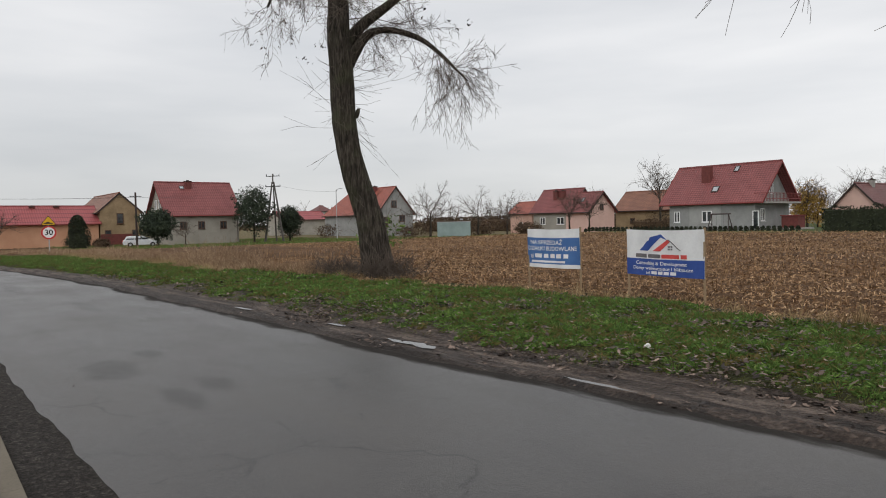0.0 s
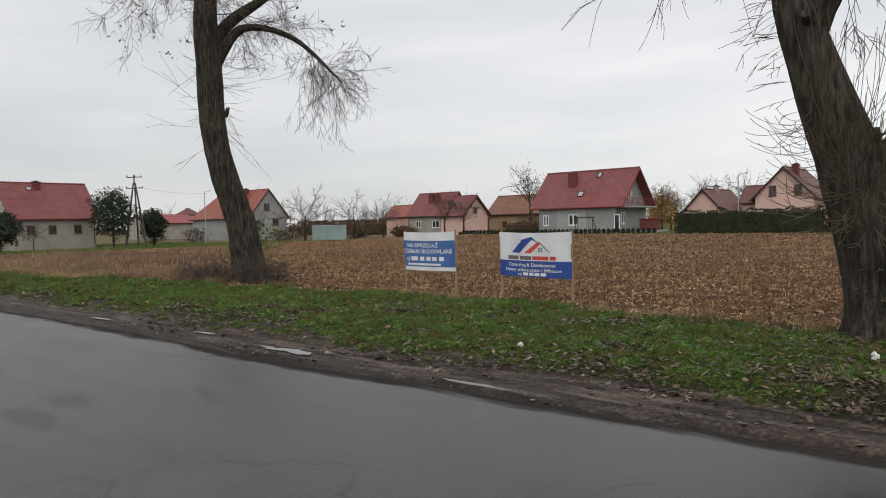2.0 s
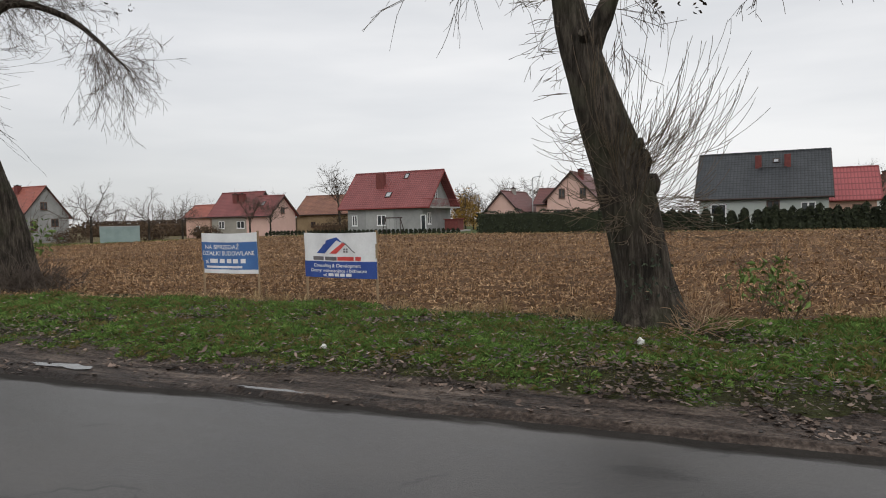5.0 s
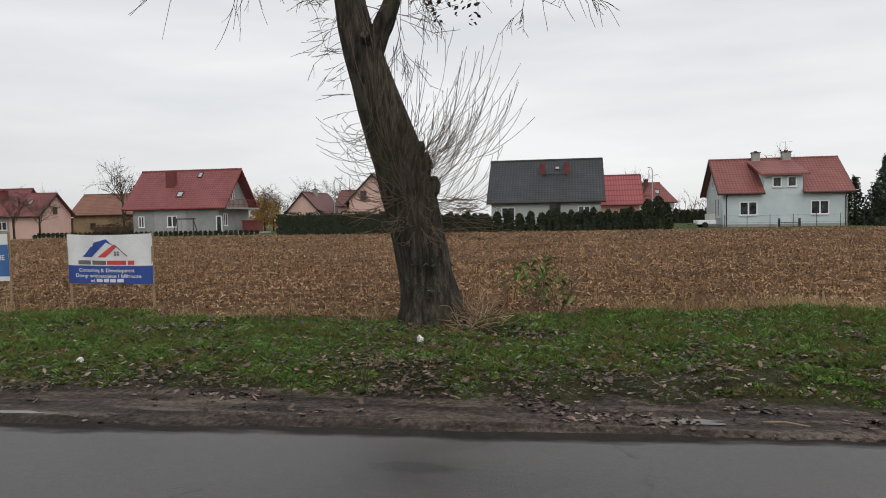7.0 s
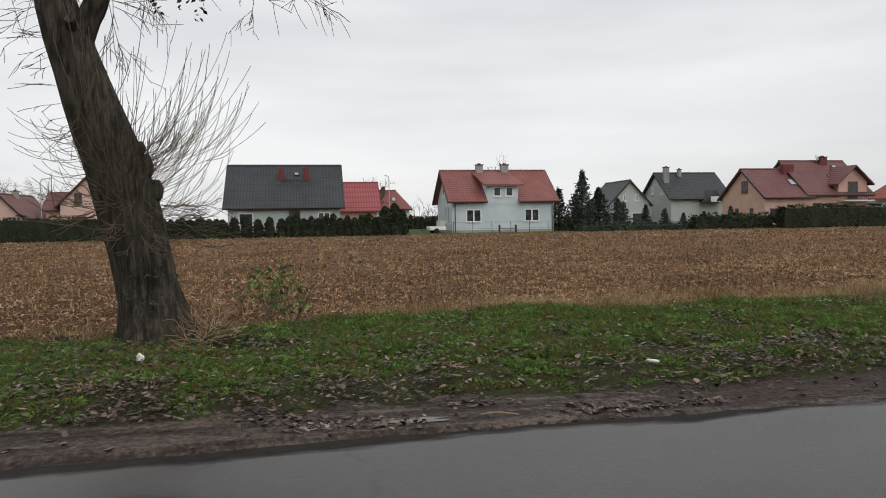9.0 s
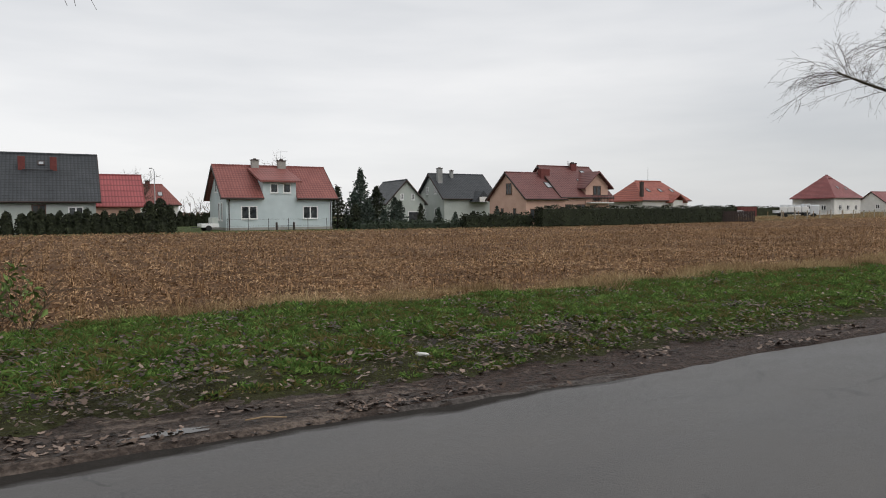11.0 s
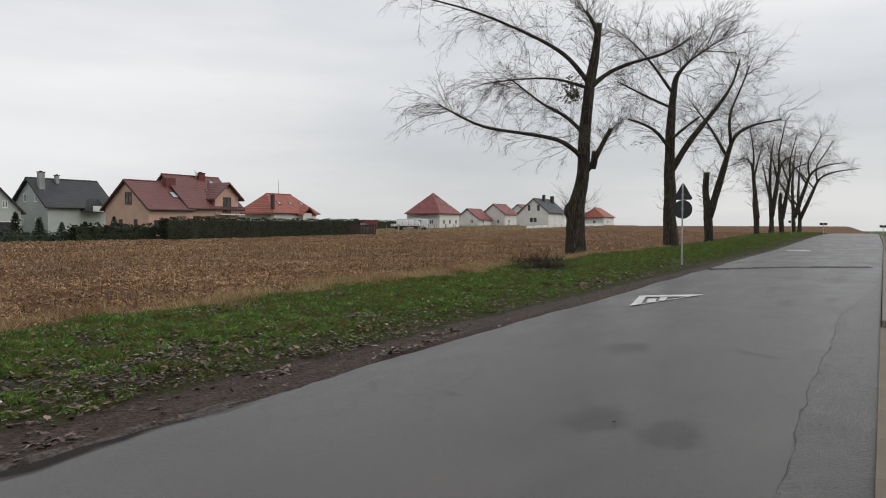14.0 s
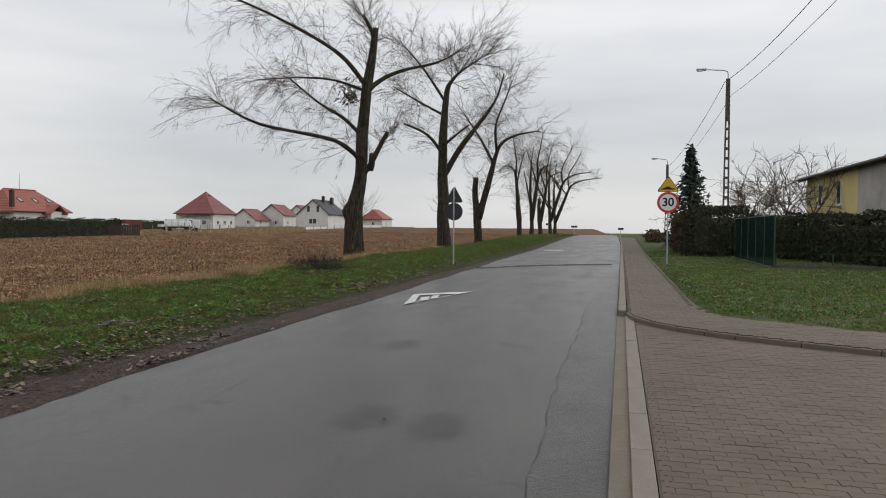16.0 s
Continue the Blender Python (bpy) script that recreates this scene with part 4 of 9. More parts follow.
class Sprays:
    """Gathers thin tapered stems into one mesh."""

    def __init__(self, seed):
        self.v, self.f, self.r = [], [], random.Random(seed)

    def stem(self, pts, r0, r1, sides=3):
        n0, k = len(self.v), len(pts)
        for i, p in enumerate(pts):
            a = (pts[min(i + 1, k - 1)] - pts[max(i - 1, 0)])
            if a.length < 1e-6:
                a = Vector((0, 0, 1))
            a.normalize()
            s = Vector((a.y, -a.x, 0.02)) if abs(a.z) < 0.98 else Vector((1, 0, 0))
            s.normalize()
            o = a.cross(s)
            r = r0 + (r1 - r0) * i / (k - 1)
            for q in range(sides):
                w = 2 * math.pi * q / sides
                self.v.append(p + s * (math.cos(w) * r) + o * (math.sin(w) * r))
        for i in range(k - 1):
            for q in range(sides):
                b = n0 + i * sides
                self.f.append((b + q, b + (q + 1) % sides, b + sides + (q + 1) % sides, b + sides + q))

    def grow(self, start, way, length, r0, droop=0.0, kink=0.25, steps=5, levels=1, kids=5, spread=0.9, shrink=0.5, sides=3, curl=0.0):
        """A bent stem that carries smaller ones."""
        R = self.r
        pts, d, p = [start.copy()], way.normalized(), start.copy()
        for i in range(steps):
            d = (d + Vector((R.uniform(-kink, kink), R.uniform(-kink, kink), R.uniform(-kink, kink) - droop + curl * i / steps))).normalized()
            p = p + d * (length / steps)
            pts.append(p)
        self.stem(pts, r0, max(0.0035, r0 * 0.3), sides)
        if levels > 0:
            for _ in range(kids):
                t = R.uniform(0.2, 1.0) * steps
                i = min(int(t), steps - 1)
                q = pts[i].lerp(pts[i + 1], t - i)
                base = (pts[i + 1] - pts[i]).normalized()
                side = Vector((R.gauss(0, 1), R.gauss(0, 1), R.gauss(0, 0.7))).normalized()
                self.grow(q, base + side * spread, length * shrink * R.uniform(0.6, 1.25), max(0.0045, r0 * 0.5), droop, kink, max(3, steps - 1), levels - 1, kids, spread, shrink, 3, curl)
        return pts

    def done(self, name, mat, parent, label="", kind="stuff"):
        ob = raw(name, [tuple(p) for p in self.v], self.f, mat, parent, label, smooth=True)
        if kind:
            ob["kind"] = kind
        return ob


def rough_trunk(pts, sides=16, seed=1, lump=0.09):
    """A trunk with an uneven, furrowed outline: points of (x, y, z, radius)."""
    R = random.Random(seed)
    fine = []
    for a, b in zip(pts, pts[1:]):
        n = max(1, int((Vector(b[:3]) - Vector(a[:3])).length / 0.22))
        fine += [tuple(a[k] + (b[k] - a[k]) * i / n for k in range(4)) for i in range(n)]
    fine.append(pts[-1])
    # ease the corners
    for _ in range(3):
        fine = [fine[0]] + [tuple((fine[i - 1][k] + 2 * fine[i][k] + fine[i + 1][k]) / 4 for k in range(4)) for i in range(1, len(fine) - 1)] + [fine[-1]]
    bm = bmesh.new()
    rings, ph = [], [R.uniform(0, 6.3) for _ in range(4)]
    for i, (x, y, z, r) in enumerate(fine):
        ring = []
        for k in range(sides):
            w = 2 * math.pi * k / sides
            rr = r * (1 + lump * math.sin(3 * w + ph[0] + z * 0.5) + lump * 0.7 * math.sin(5 * w + ph[1] - z * 0.9) + 0.05 * math.sin(z * 2.1 + ph[2] + w) + R.uniform(-0.035, 0.035))
            ring.append(bm.verts.new((x + rr * math.cos(w), y + rr * math.sin(w), z)))
        rings.append(ring)
    for r0, r1 in zip(rings, rings[1:]):
        for k in range(sides):
            bm.faces.new((r0[k], r0[(k + 1) % sides], r1[(k + 1) % sides], r1[k]))
    bm.faces.new(rings[-1])
    return bm


def limb(parent, pts, seed=0, sides=9):
    """A limb through points of (x, y, z, radius)."""
    R = random.Random(seed)
    fine = []
    for a, b in zip(pts, pts[1:]):
        n = 3
        fine += [tuple(a[k] + (b[k] - a[k]) * i / n for k in range(4)) for i in range(n)]
    fine.append(pts[-1])
    for _ in range(2):
        fine = [fine[0]] + [tuple((fine[i - 1][k] + 2 * fine[i][k] + fine[i + 1][k]) / 4 for k in range(4)) for i in range(1, len(fine) - 1)] + [fine[-1]]
    bm = tube([p[:3] for p in fine], [p[3] * R.uniform(0.93, 1.07) for p in fine], sides)
    part("limb", bm, BARK, parent, smooth=True)
    return [Vector(p[:3]) for p in fine]


def lift(flat, depth=0.0, bend=0.0):
    """Points of (across, up, radius) seen square on, given a depth that grows along them."""
    n = len(flat)
    return [(x, depth * i / max(1, n - 1) + bend * math.sin(3.1 * i / max(1, n - 1)), z, r) for i, (x, z, r) in enumerate(flat)]


def dress(spr, line, n, length, droop, up=0.2, r0=0.02, start=0.25, levels=2, kids=4, spread=0.8, out=0.5, kink=0.22, shrink=0.55):
    """Side branches along a limb."""
    R = spr.r
    for _ in range(n):
        t = R.uniform(start, 1.0) * (len(line) - 1)
        i = min(int(t), len(line) - 2)
        p = line[i].lerp(line[i + 1], t - i)
        d = (line[i + 1] - line[i]).normalized()
        side = Vector((R.gauss(0, 1), R.gauss(0, 1), R.gauss(0, 0.6))).normalized()
        spr.grow(p, d * out + side * 0.9 + Vector((0, 0, up)), length * R.uniform(0.5, 1.2), r0 * R.uniform(0.7, 1.2), droop, kink, 5, levels, kids, spread, shrink)


def leaf_bits(name, centres, size, per, mat, parent, seed, radius):
    R = random.Random(seed)
    v, f = [], []
    for c in centres:
        for _ in range(per):
            p = Vector(c) + Vector((R.gauss(0, 1), R.gauss(0, 1), R.gauss(0, 1))) * radius
            a = Vector((R.gauss(0, 1), R.gauss(0, 1), R.gauss(0, 1))).normalized()
            b = a.orthogonal().normalized()
            c2 = a.cross(b)
            s = size * R.uniform(0.6, 1.3)
            n0 = len(v)
            v += [tuple(p - b * s), tuple(p + c2 * s * 0.5 + a * s * 0.2), tuple(p + b * s), tuple(p - c2 * s * 0.5 + a * s * 0.1)]
            f.append((n0, n0 + 1, n0 + 2, n0 + 3))
    ob = raw(name, v, f, mat, parent)
    ob["kind"] = "stuff"
    return ob


# the leaning tree by the road with an arching limb
t1 = thing("tree", -17.65, 11.25, 0.0, 57.5, "old leaning bare tree with dark furrowed bark and an arching limb", "tree", "roadside trees")
trunk1 = [(0.02, -0.25, 0.62), (0.03, 0.01, 0.54), (-0.02, 0.68, 0.43), (-0.10, 1.52, 0.40), (-0.40, 2.37, 0.395), (-0.64, 3.2, 0.375), (-0.75, 4.03, 0.36), (-0.84, 4.86, 0.35),
          (-0.87, 5.68, 0.339), (-0.87, 6.5, 0.339), (-0.93, 7.48, 0.322), (-0.94, 8.13, 0.305), (-0.94, 9.59, 0.254), (-0.78, 11.38, 0.187), (-0.68, 12.98, 0.102)]
tr = part("trunk", rough_trunk(lift(trunk1), 18, 3), BARK, t1, smooth=True)
part("knot", rough_trunk([(-0.5, -0.1, 4.72, 0.06), (-0.42, -0.1, 4.86, 0.14), (-0.42, -0.1, 5.0, 0.05)], 10, 5, 0.15), BARK, tr, smooth=True)
la = limb(t1, lift([(-0.75, 6.2, 0.19), (-0.63, 6.4, 0.175), (-0.3, 6.95, 0.15), (-0.04, 7.2, 0.12), (0.36, 7.28, 0.10), (0.84, 7.22, 0.086), (1.46, 6.99, 0.074), (1.9, 6.63, 0.06), (2.25, 6.28, 0.055), (2.5, 6.0, 0.03), (2.8, 5.7, 0.018)], -0.6), 11)
lb = limb(t1, lift([(-0.8, 6.75, 0.22), (-0.7, 6.95, 0.204), (-0.29, 7.52, 0.17), (0.38, 8.0, 0.136), (1.02, 8.53, 0.102), (1.87, 9.19, 0.068), (2.72, 9.39, 0.051)], 0.5), 12)
lc = limb(t1, lift([(-0.93, 7.95, 0.17), (-1.43, 8.77, 0.119), (-2.06, 9.07, 0.085), (-2.71, 8.73, 0.051), (-3.04, 8.08, 0.034)], 0.4), 13)
sp = Sprays(21)
dress(sp, la[:-6], 24, 1.1, 0.06, 0.1, 0.009, 0.3, 2, 4, 0.9, 0.5, 0.26, 0.5)
dress(sp, la[-12:-3], 15, 1.5, 0.2, -0.5, 0.008, 0.0, 2, 5, 0.75, 0.25, 0.22, 0.45)
dress(sp, la[-9:], 22, 1.1, 0.12, -0.2, 0.007, 0.0, 2, 4, 0.9, 0.5, 0.25)
dress(sp, la, 16, 1.1, -0.02, 0.6, 0.008, 0.2, 2, 4, 0.8, 0.5, 0.22)
dress(sp, lb, 30, 1.4, 0.06, 0.0, 0.009, 0.15, 2, 5, 0.85, 0.5, 0.24)
dress(sp, lc, 26, 1.3, 0.08, -0.1, 0.009, 0.2, 2, 5, 0.8, 0.5, 0.24)
dress(sp, [Vector((x, 0, z)) for x, z, r in trunk1[6:10]], 46, 1.5, -0.03, -0.35, 0.007, 0.0, 1, 2, 0.4, 0.2, 0.12)
dress(sp, [Vector((x, 0, z)) for x, z, r in trunk1[3:5]], 18, 1.0, -0.04, 0.3, 0.009, 0.0, 0, 0, 0.5, 0.2, 0.16)
dress(sp, [Vector((x, 0, z)) for x, z, r in trunk1[10:]], 40, 2.2, 0.05, 0.3, 0.03, 0.0, 2, 4, 0.8)
sp.done("crown", BARK_TWIG, t1)
R1 = random.Random(5)
leaf_bits("withered_leaves", [(R1.uniform(-3.4, -1.4), R1.uniform(-0.5, 0.9), R1.uniform(6.4, 8.4)) for _ in range(34)] + [(R1.uniform(0.5, 3.0), R1.uniform(-0.6, 0.3), R1.uniform(6.6, 8.3)) for _ in range(12)], 0.045, 3, DRY_LEAF, t1, 6, 0.035)

# the thick tree opposite, with a burst of shoots from its bulge
t2 = thing("tree", -1.64, 9.94, 0.0, 11.1, "thick leaning bare tree with thin shoots bursting from it", "tree", "roadside trees")
trunk2 = [(0.08, -0.3, 0.75), (0.03, 0.02, 0.52), (-0.08, 0.33, 0.405), (-0.16, 1.06, 0.375), (-0.22, 1.46, 0.365), (-0.26, 1.86, 0.39), (-0.4, 2.26, 0.38), (-0.53, 2.66, 0.36), (-0.67, 3.06, 0.308),
          (-0.81, 3.45, 0.27), (-0.93, 3.85, 0.268), (-1.01, 4.24, 0.22), (-1.08, 4.63, 0.2), (-1.18, 5.25, 0.18), (-1.28, 6.02, 0.15), (-1.41, 6.94, 0.1)]
tr = part("trunk", rough_trunk(lift(trunk2), 22, 8), BARK, t2, smooth=True)
for kx, kz, kr in ((-0.1, 2.28, 0.2), (0.02, 1.98, 0.17), (-0.14, 2.52, 0.12)):
    part("burl", rough_trunk([(kx - 0.05, -0.12, kz - kr, kr * 0.3), (kx, -0.14, kz - kr * 0.4, kr * 0.9), (kx + 0.03, -0.14, kz + kr * 0.2, kr), (kx + 0.02, -0.1, kz + kr, kr * 0.25)], 12, int(kz * 100), 0.16), BARK, tr, smooth=True)
part("branch_stub", tube([(-0.85, -0.22, 4.0), (-0.86, -0.36, 4.06)], [0.075, 0.06], 10), BARK, tr)
lb = limb(t2, lift([(-0.85, 3.8, 0.19), (-0.72, 4.06, 0.155), (-0.58, 4.35, 0.135), (-0.47, 4.62, 0.115), (-0.32, 5.01, 0.096), (0.04, 5.47, 0.08), (0.6, 5.62, 0.056), (1.14, 5.3, 0.04), (1.37, 4.75, 0.024)], -0.3), 21)
sp = Sprays(33)
R2 = sp.r


def trunk2_at(z):
    return tuple(float(np.interp(z, [p[1] for p in trunk2], [p[k] for p in trunk2])) for k in (0, 2))


# long shoots that sweep out and turn upwards
for k in range(125):
    z = R2.choice((R2.uniform(1.6, 2.1), R2.uniform(2.0, 2.7), R2.uniform(2.2, 2.5)))
    tx, tr_ = trunk2_at(z)
    w = max(-1.8, min(1.2, R2.gauss(-0.4, 0.9)))
    d = Vector((math.cos(w), math.sin(w), R2.uniform(0.0, 1.2)))
    p = Vector((tx + tr_ * 0.9 * math.cos(w), tr_ * 0.9 * math.sin(w), z))
    sp.grow(p, d, R2.uniform(0.6, 2.0), R2.uniform(0.0026, 0.005), -0.03, 0.06, 10, 0 if R2.random() < 0.7 else 1, 2, 0.35, 0.35, curl=R2.uniform(0.1, 0.42))
# arching shoots across the front and to the other side
for k in range(44):
    z = R2.uniform(1.7, 2.8)
    tx, tr_ = trunk2_at(z)
    w = R2.uniform(-3.3, -1.5)
    d = Vector((math.cos(w), math.sin(w), R2.uniform(-0.5, 0.2)))
    p = Vector((tx + tr_ * 0.92 * math.cos(w), tr_ * 0.92 * math.sin(w), z))
    sp.grow(p, d, R2.uniform(0.35, 0.9), R2.uniform(0.0026, 0.0042), 0.0, 0.08, 9, 0, 0, curl=R2.uniform(0.15, 0.45))
# a dense skirt of thin hanging twigs
for k in range(56):
    z = R2.uniform(1.35, 1.95)
    w = R2.uniform(-2.4, 0.5)
    d = Vector((math.cos(w), math.sin(w), R2.uniform(-0.5, 0.15)))
    tx, tr_ = trunk2_at(z)
    sp.grow(Vector((tx + tr_ * 0.9 * d.x, tr_ * 0.9 * d.y, z)), d, R2.uniform(0.4, 1.1), 0.003, 0.02, 0.12, 7, 1, 3, 0.6, 0.4, curl=R2.uniform(0.0, 0.3))
for k in range(24):
    z = R2.uniform(2.7, 4.8)
    tx, tr_ = trunk2_at(z)
    w = R2.uniform(2.4, 4.4)
    d = Vector((math.cos(w), math.sin(w), R2.uniform(-0.6, 0.2)))
    sp.grow(Vector((tx + tr_ * 0.9 * d.x, tr_ * 0.9 * d.y, z)), d, R2.uniform(0.25, 0.65), 0.0028, 0.03, 0.14, 6, 1, 3, 0.6)
sp.done("shoot_burst", SHOOT, t2, "thin pale brown upright shoots")
sp = Sprays(34)
dress(sp, lb, 20, 1.2, 0.14, -0.2, 0.007, 0.3, 2, 4, 0.8, 0.5, 0.2, 0.5)
dress(sp, [Vector((x, 0, z)) for x, z, r in trunk2[12:]], 26, 2.0, 0.08, 0.2, 0.02, 0.0, 2, 4, 0.8)
sp.done("crown", BARK_TWIG, t2)
leaf_bits("withered_leaves", [(R2.uniform(0.0, 0.75), R2.uniform(-0.4, 0.1), R2.uniform(4.35, 4.75)) for _ in range(26)], 0.045, 4, DRY_LEAF, t2, 7, 0.06)

# the row of pollarded trees along the far verge
t3 = thing("tree", 37.18, 14.26, 0.0, -69.3, "large bare tree with cut top and long side limbs", "tree", "roadside trees")
trunk3 = [(0.0, -0.3, 0.68), (-0.03, 0.1, 0.58), (-0.1, 1.37, 0.5), (-0.06, 2.52, 0.442), (0.3, 4.12, 0.349), (0.4, 5.5, 0.325), (0.46, 7.32, 0.302), (0.67, 9.59, 0.279), (0.93, 11.17, 0.209), (1.11, 12.56, 0.163)]
tr = part("trunk", rough_trunk(lift(trunk3), 16, 13), BARK, t3, smooth=True)
part("burl", rough_trunk([(-0.4, -0.1, 1.9, 0.1), (-0.5, -0.15, 2.3, 0.36), (-0.42, -0.15, 2.75, 0.3), (-0.3, -0.1, 3.0, 0.1)], 12, 15, 0.15), BARK, tr, smooth=True)
part("burl", rough_trunk([(0.9, -0.1, 4.7, 0.1), (1.0, -0.15, 5.1, 0.28), (0.95, -0.15, 5.4, 0.2), (0.9, -0.1, 5.7, 0.08)], 12, 16, 0.15), BARK, tr, smooth=True)
sp = Sprays(41)
for k, (flat, dep, n, lng, dr) in enumerate((
        ([(0.4, 5.2, 0.2), (0.0, 5.6, 0.16), (-0.9, 6.31, 0.139), (-2.75, 6.62, 0.116), (-5.08, 6.95, 0.093), (-6.5, 7.68, 0.07), (-7.45, 8.21, 0.046)], -1.5, 34, 2.5, 0.05),
        ([(0.4, 6.6, 0.16), (0.1, 6.95, 0.14), (-0.68, 7.75, 0.116), (-1.6, 8.23, 0.093), (-2.29, 8.75, 0.07), (-3.68, 9.93, 0.046)], 1.2, 24, 2.2, 0.03),
        ([(0.65, 9.3, 0.18), (-0.47, 10.76, 0.139), (-1.61, 11.52, 0.116), (-3.23, 12.33, 0.093), (-4.62, 12.95, 0.081), (-6.27, 13.59, 0.07), (-9.61, 14.53, 0.035)], -1.0, 36, 2.5, 0.05),
        ([(0.75, 9.2, 0.2), (1.01, 9.47, 0.163), (1.68, 10.02, 0.139), (2.91, 10.55, 0.116), (4.67, 10.94, 0.081), (5.98, 11.79, 0.046)], 1.0, 30, 2.3, 0.02),
        ([(0.5, 4.6, 0.2), (0.84, 5.03, 0.186), (1.28, 5.94, 0.163), (1.77, 6.84, 0.139)], -0.4, 16, 1.5, -0.06),
        ([(0.55, 9.1, 0.12), (-1.15, 9.86, 0.07), (-3.22, 10.03, 0.058), (-5.56, 9.93, 0.035)], 2.0, 28, 2.2, 0.05),
        ([(1.05, 11.8, 0.14), (0.8, 12.6, 0.12), (0.4, 13.2, 0.1)], -0.2, 12, 1.6, -0.05))):
    line = limb(t3, lift([(a, b, c * 0.82) for a, b, c in flat], dep), 50 + k)
    dress(sp, line, int(n * 1.25), lng, dr + 0.01, 0.1, 0.014, 0.2, 2, 5, 0.85, 0.6, 0.24, 0.48)
    dress(sp, line[-5:], 7, lng * 1.1, dr + 0.03, 0.0, 0.017, 0.2, 2, 5, 0.65, 1.0, 0.18, 0.5)
dress(sp, [Vector((x, 0, z)) for x, z, r in trunk3[7:]], 24, 1.8, -0.04, 0.5, 0.02, 0.0, 2, 4, 0.6)
dress(sp, [Vector((x, 0, z)) for x, z, r in trunk3[2:4]], 30, 1.7, -0.05, 0.4, 0.014, 0.0, 1, 4, 0.6)
sp.done("crown", BARK_TWIG, t3)
R3 = random.Random(3)
mist = thing("mistletoe", 0, 0, 0, 0, "dark round mistletoe clump growing in a bare tree", "mistletoe")
mist.matrix_world = t3.matrix_world @ Matrix.Translation((-0.34, -0.1, 8.9))
leaf_bits("leaves", [(R3.gauss(0, 0.35), R3.gauss(0, 0.3), R3.gauss(0, 0.38)) for _ in range(70)], 0.07, 7, MISTLETOE, mist, 9, 0.09)
st = Sprays(77)
for _ in range(46):
    st.grow(Vector((0.3, 0.1, -0.1)), Vector((st.r.gauss(-0.5, 1), st.r.gauss(0, 1), st.r.gauss(0, 1))), 0.65, 0.012, 0, 0.2, 4, 1, 2)
st.done("stalk", BARK_TWIG, mist)

t4 = thing("tree", 53.0, 13.05, 0.0, -76.5, "tall bare tree with forked limbs on the verge", "tree", "roadside trees")
trunk4 = [(0.1, -0.3, 0.65), (0.09, 0.0, 0.546), (-0.06, 2.53, 0.449), (-0.12, 6.24, 0.353), (-0.05, 8.4, 0.321), (0.05, 10.55, 0.257), (0.27, 12.53, 0.193), (1.15, 13.55, 0.128), (2.89, 14.66, 0.064)]
part("trunk", rough_trunk(lift(trunk4), 14, 23), BARK, t4, smooth=True)
sp = Sprays(42)
for k, (flat, dep, n, lng, dr) in enumerate((
        ([(-0.05, 5.5, 0.3), (0.15, 5.87, 0.289), (1.2, 7.75, 0.257), (2.36, 9.24, 0.193), (3.37, 10.56, 0.16), (4.21, 11.88, 0.096), (4.62, 13.65, 0.064)], 1.0, 40, 3.0, 0.0),
        ([(-0.1, 7.2, 0.18), (-0.22, 7.42, 0.16), (-1.2, 8.75, 0.128), (-3.03, 9.43, 0.08)], -1.0, 22, 2.4, 0.02),
        ([(0.05, 10.2, 0.13), (-1.52, 11.08, 0.096), (-3.98, 12.59, 0.048)], 1.0, 28, 2.8, 0.02),
        ([(0.0, 7.9, 0.14), (0.22, 8.09, 0.128), (1.05, 8.73, 0.096), (1.84, 9.26, 0.08)], -1.5, 16, 2.0, 0.0),
        ([(0.1, 11.2, 0.14), (-1.54, 13.7, 0.096), (-3.08, 15.34, 0.048)], -0.6, 30, 2.8, 0.0))):
    line = limb(t4, lift([(a, b, c * 0.85) for a, b, c in flat], dep), 60 + k)
    dress(sp, line, n, lng * 1.05, dr + 0.01, 0.2, 0.019, 0.25, 2, 5, 0.7, 0.65, 0.2, 0.5)
dress(sp, [Vector((x, 0, z)) for x, z, r in trunk4[6:]], 40, 3.0, 0.0, 0.4, 0.03, 0.0, 2, 5, 0.7)
dress(sp, [Vector((x, 0, z)) for x, z, r in trunk4[2:4]], 16, 1.4, -0.04, 0.4, 0.016, 0.0, 1, 4, 0.6)
sp.done("crown", BARK_TWIG, t4)


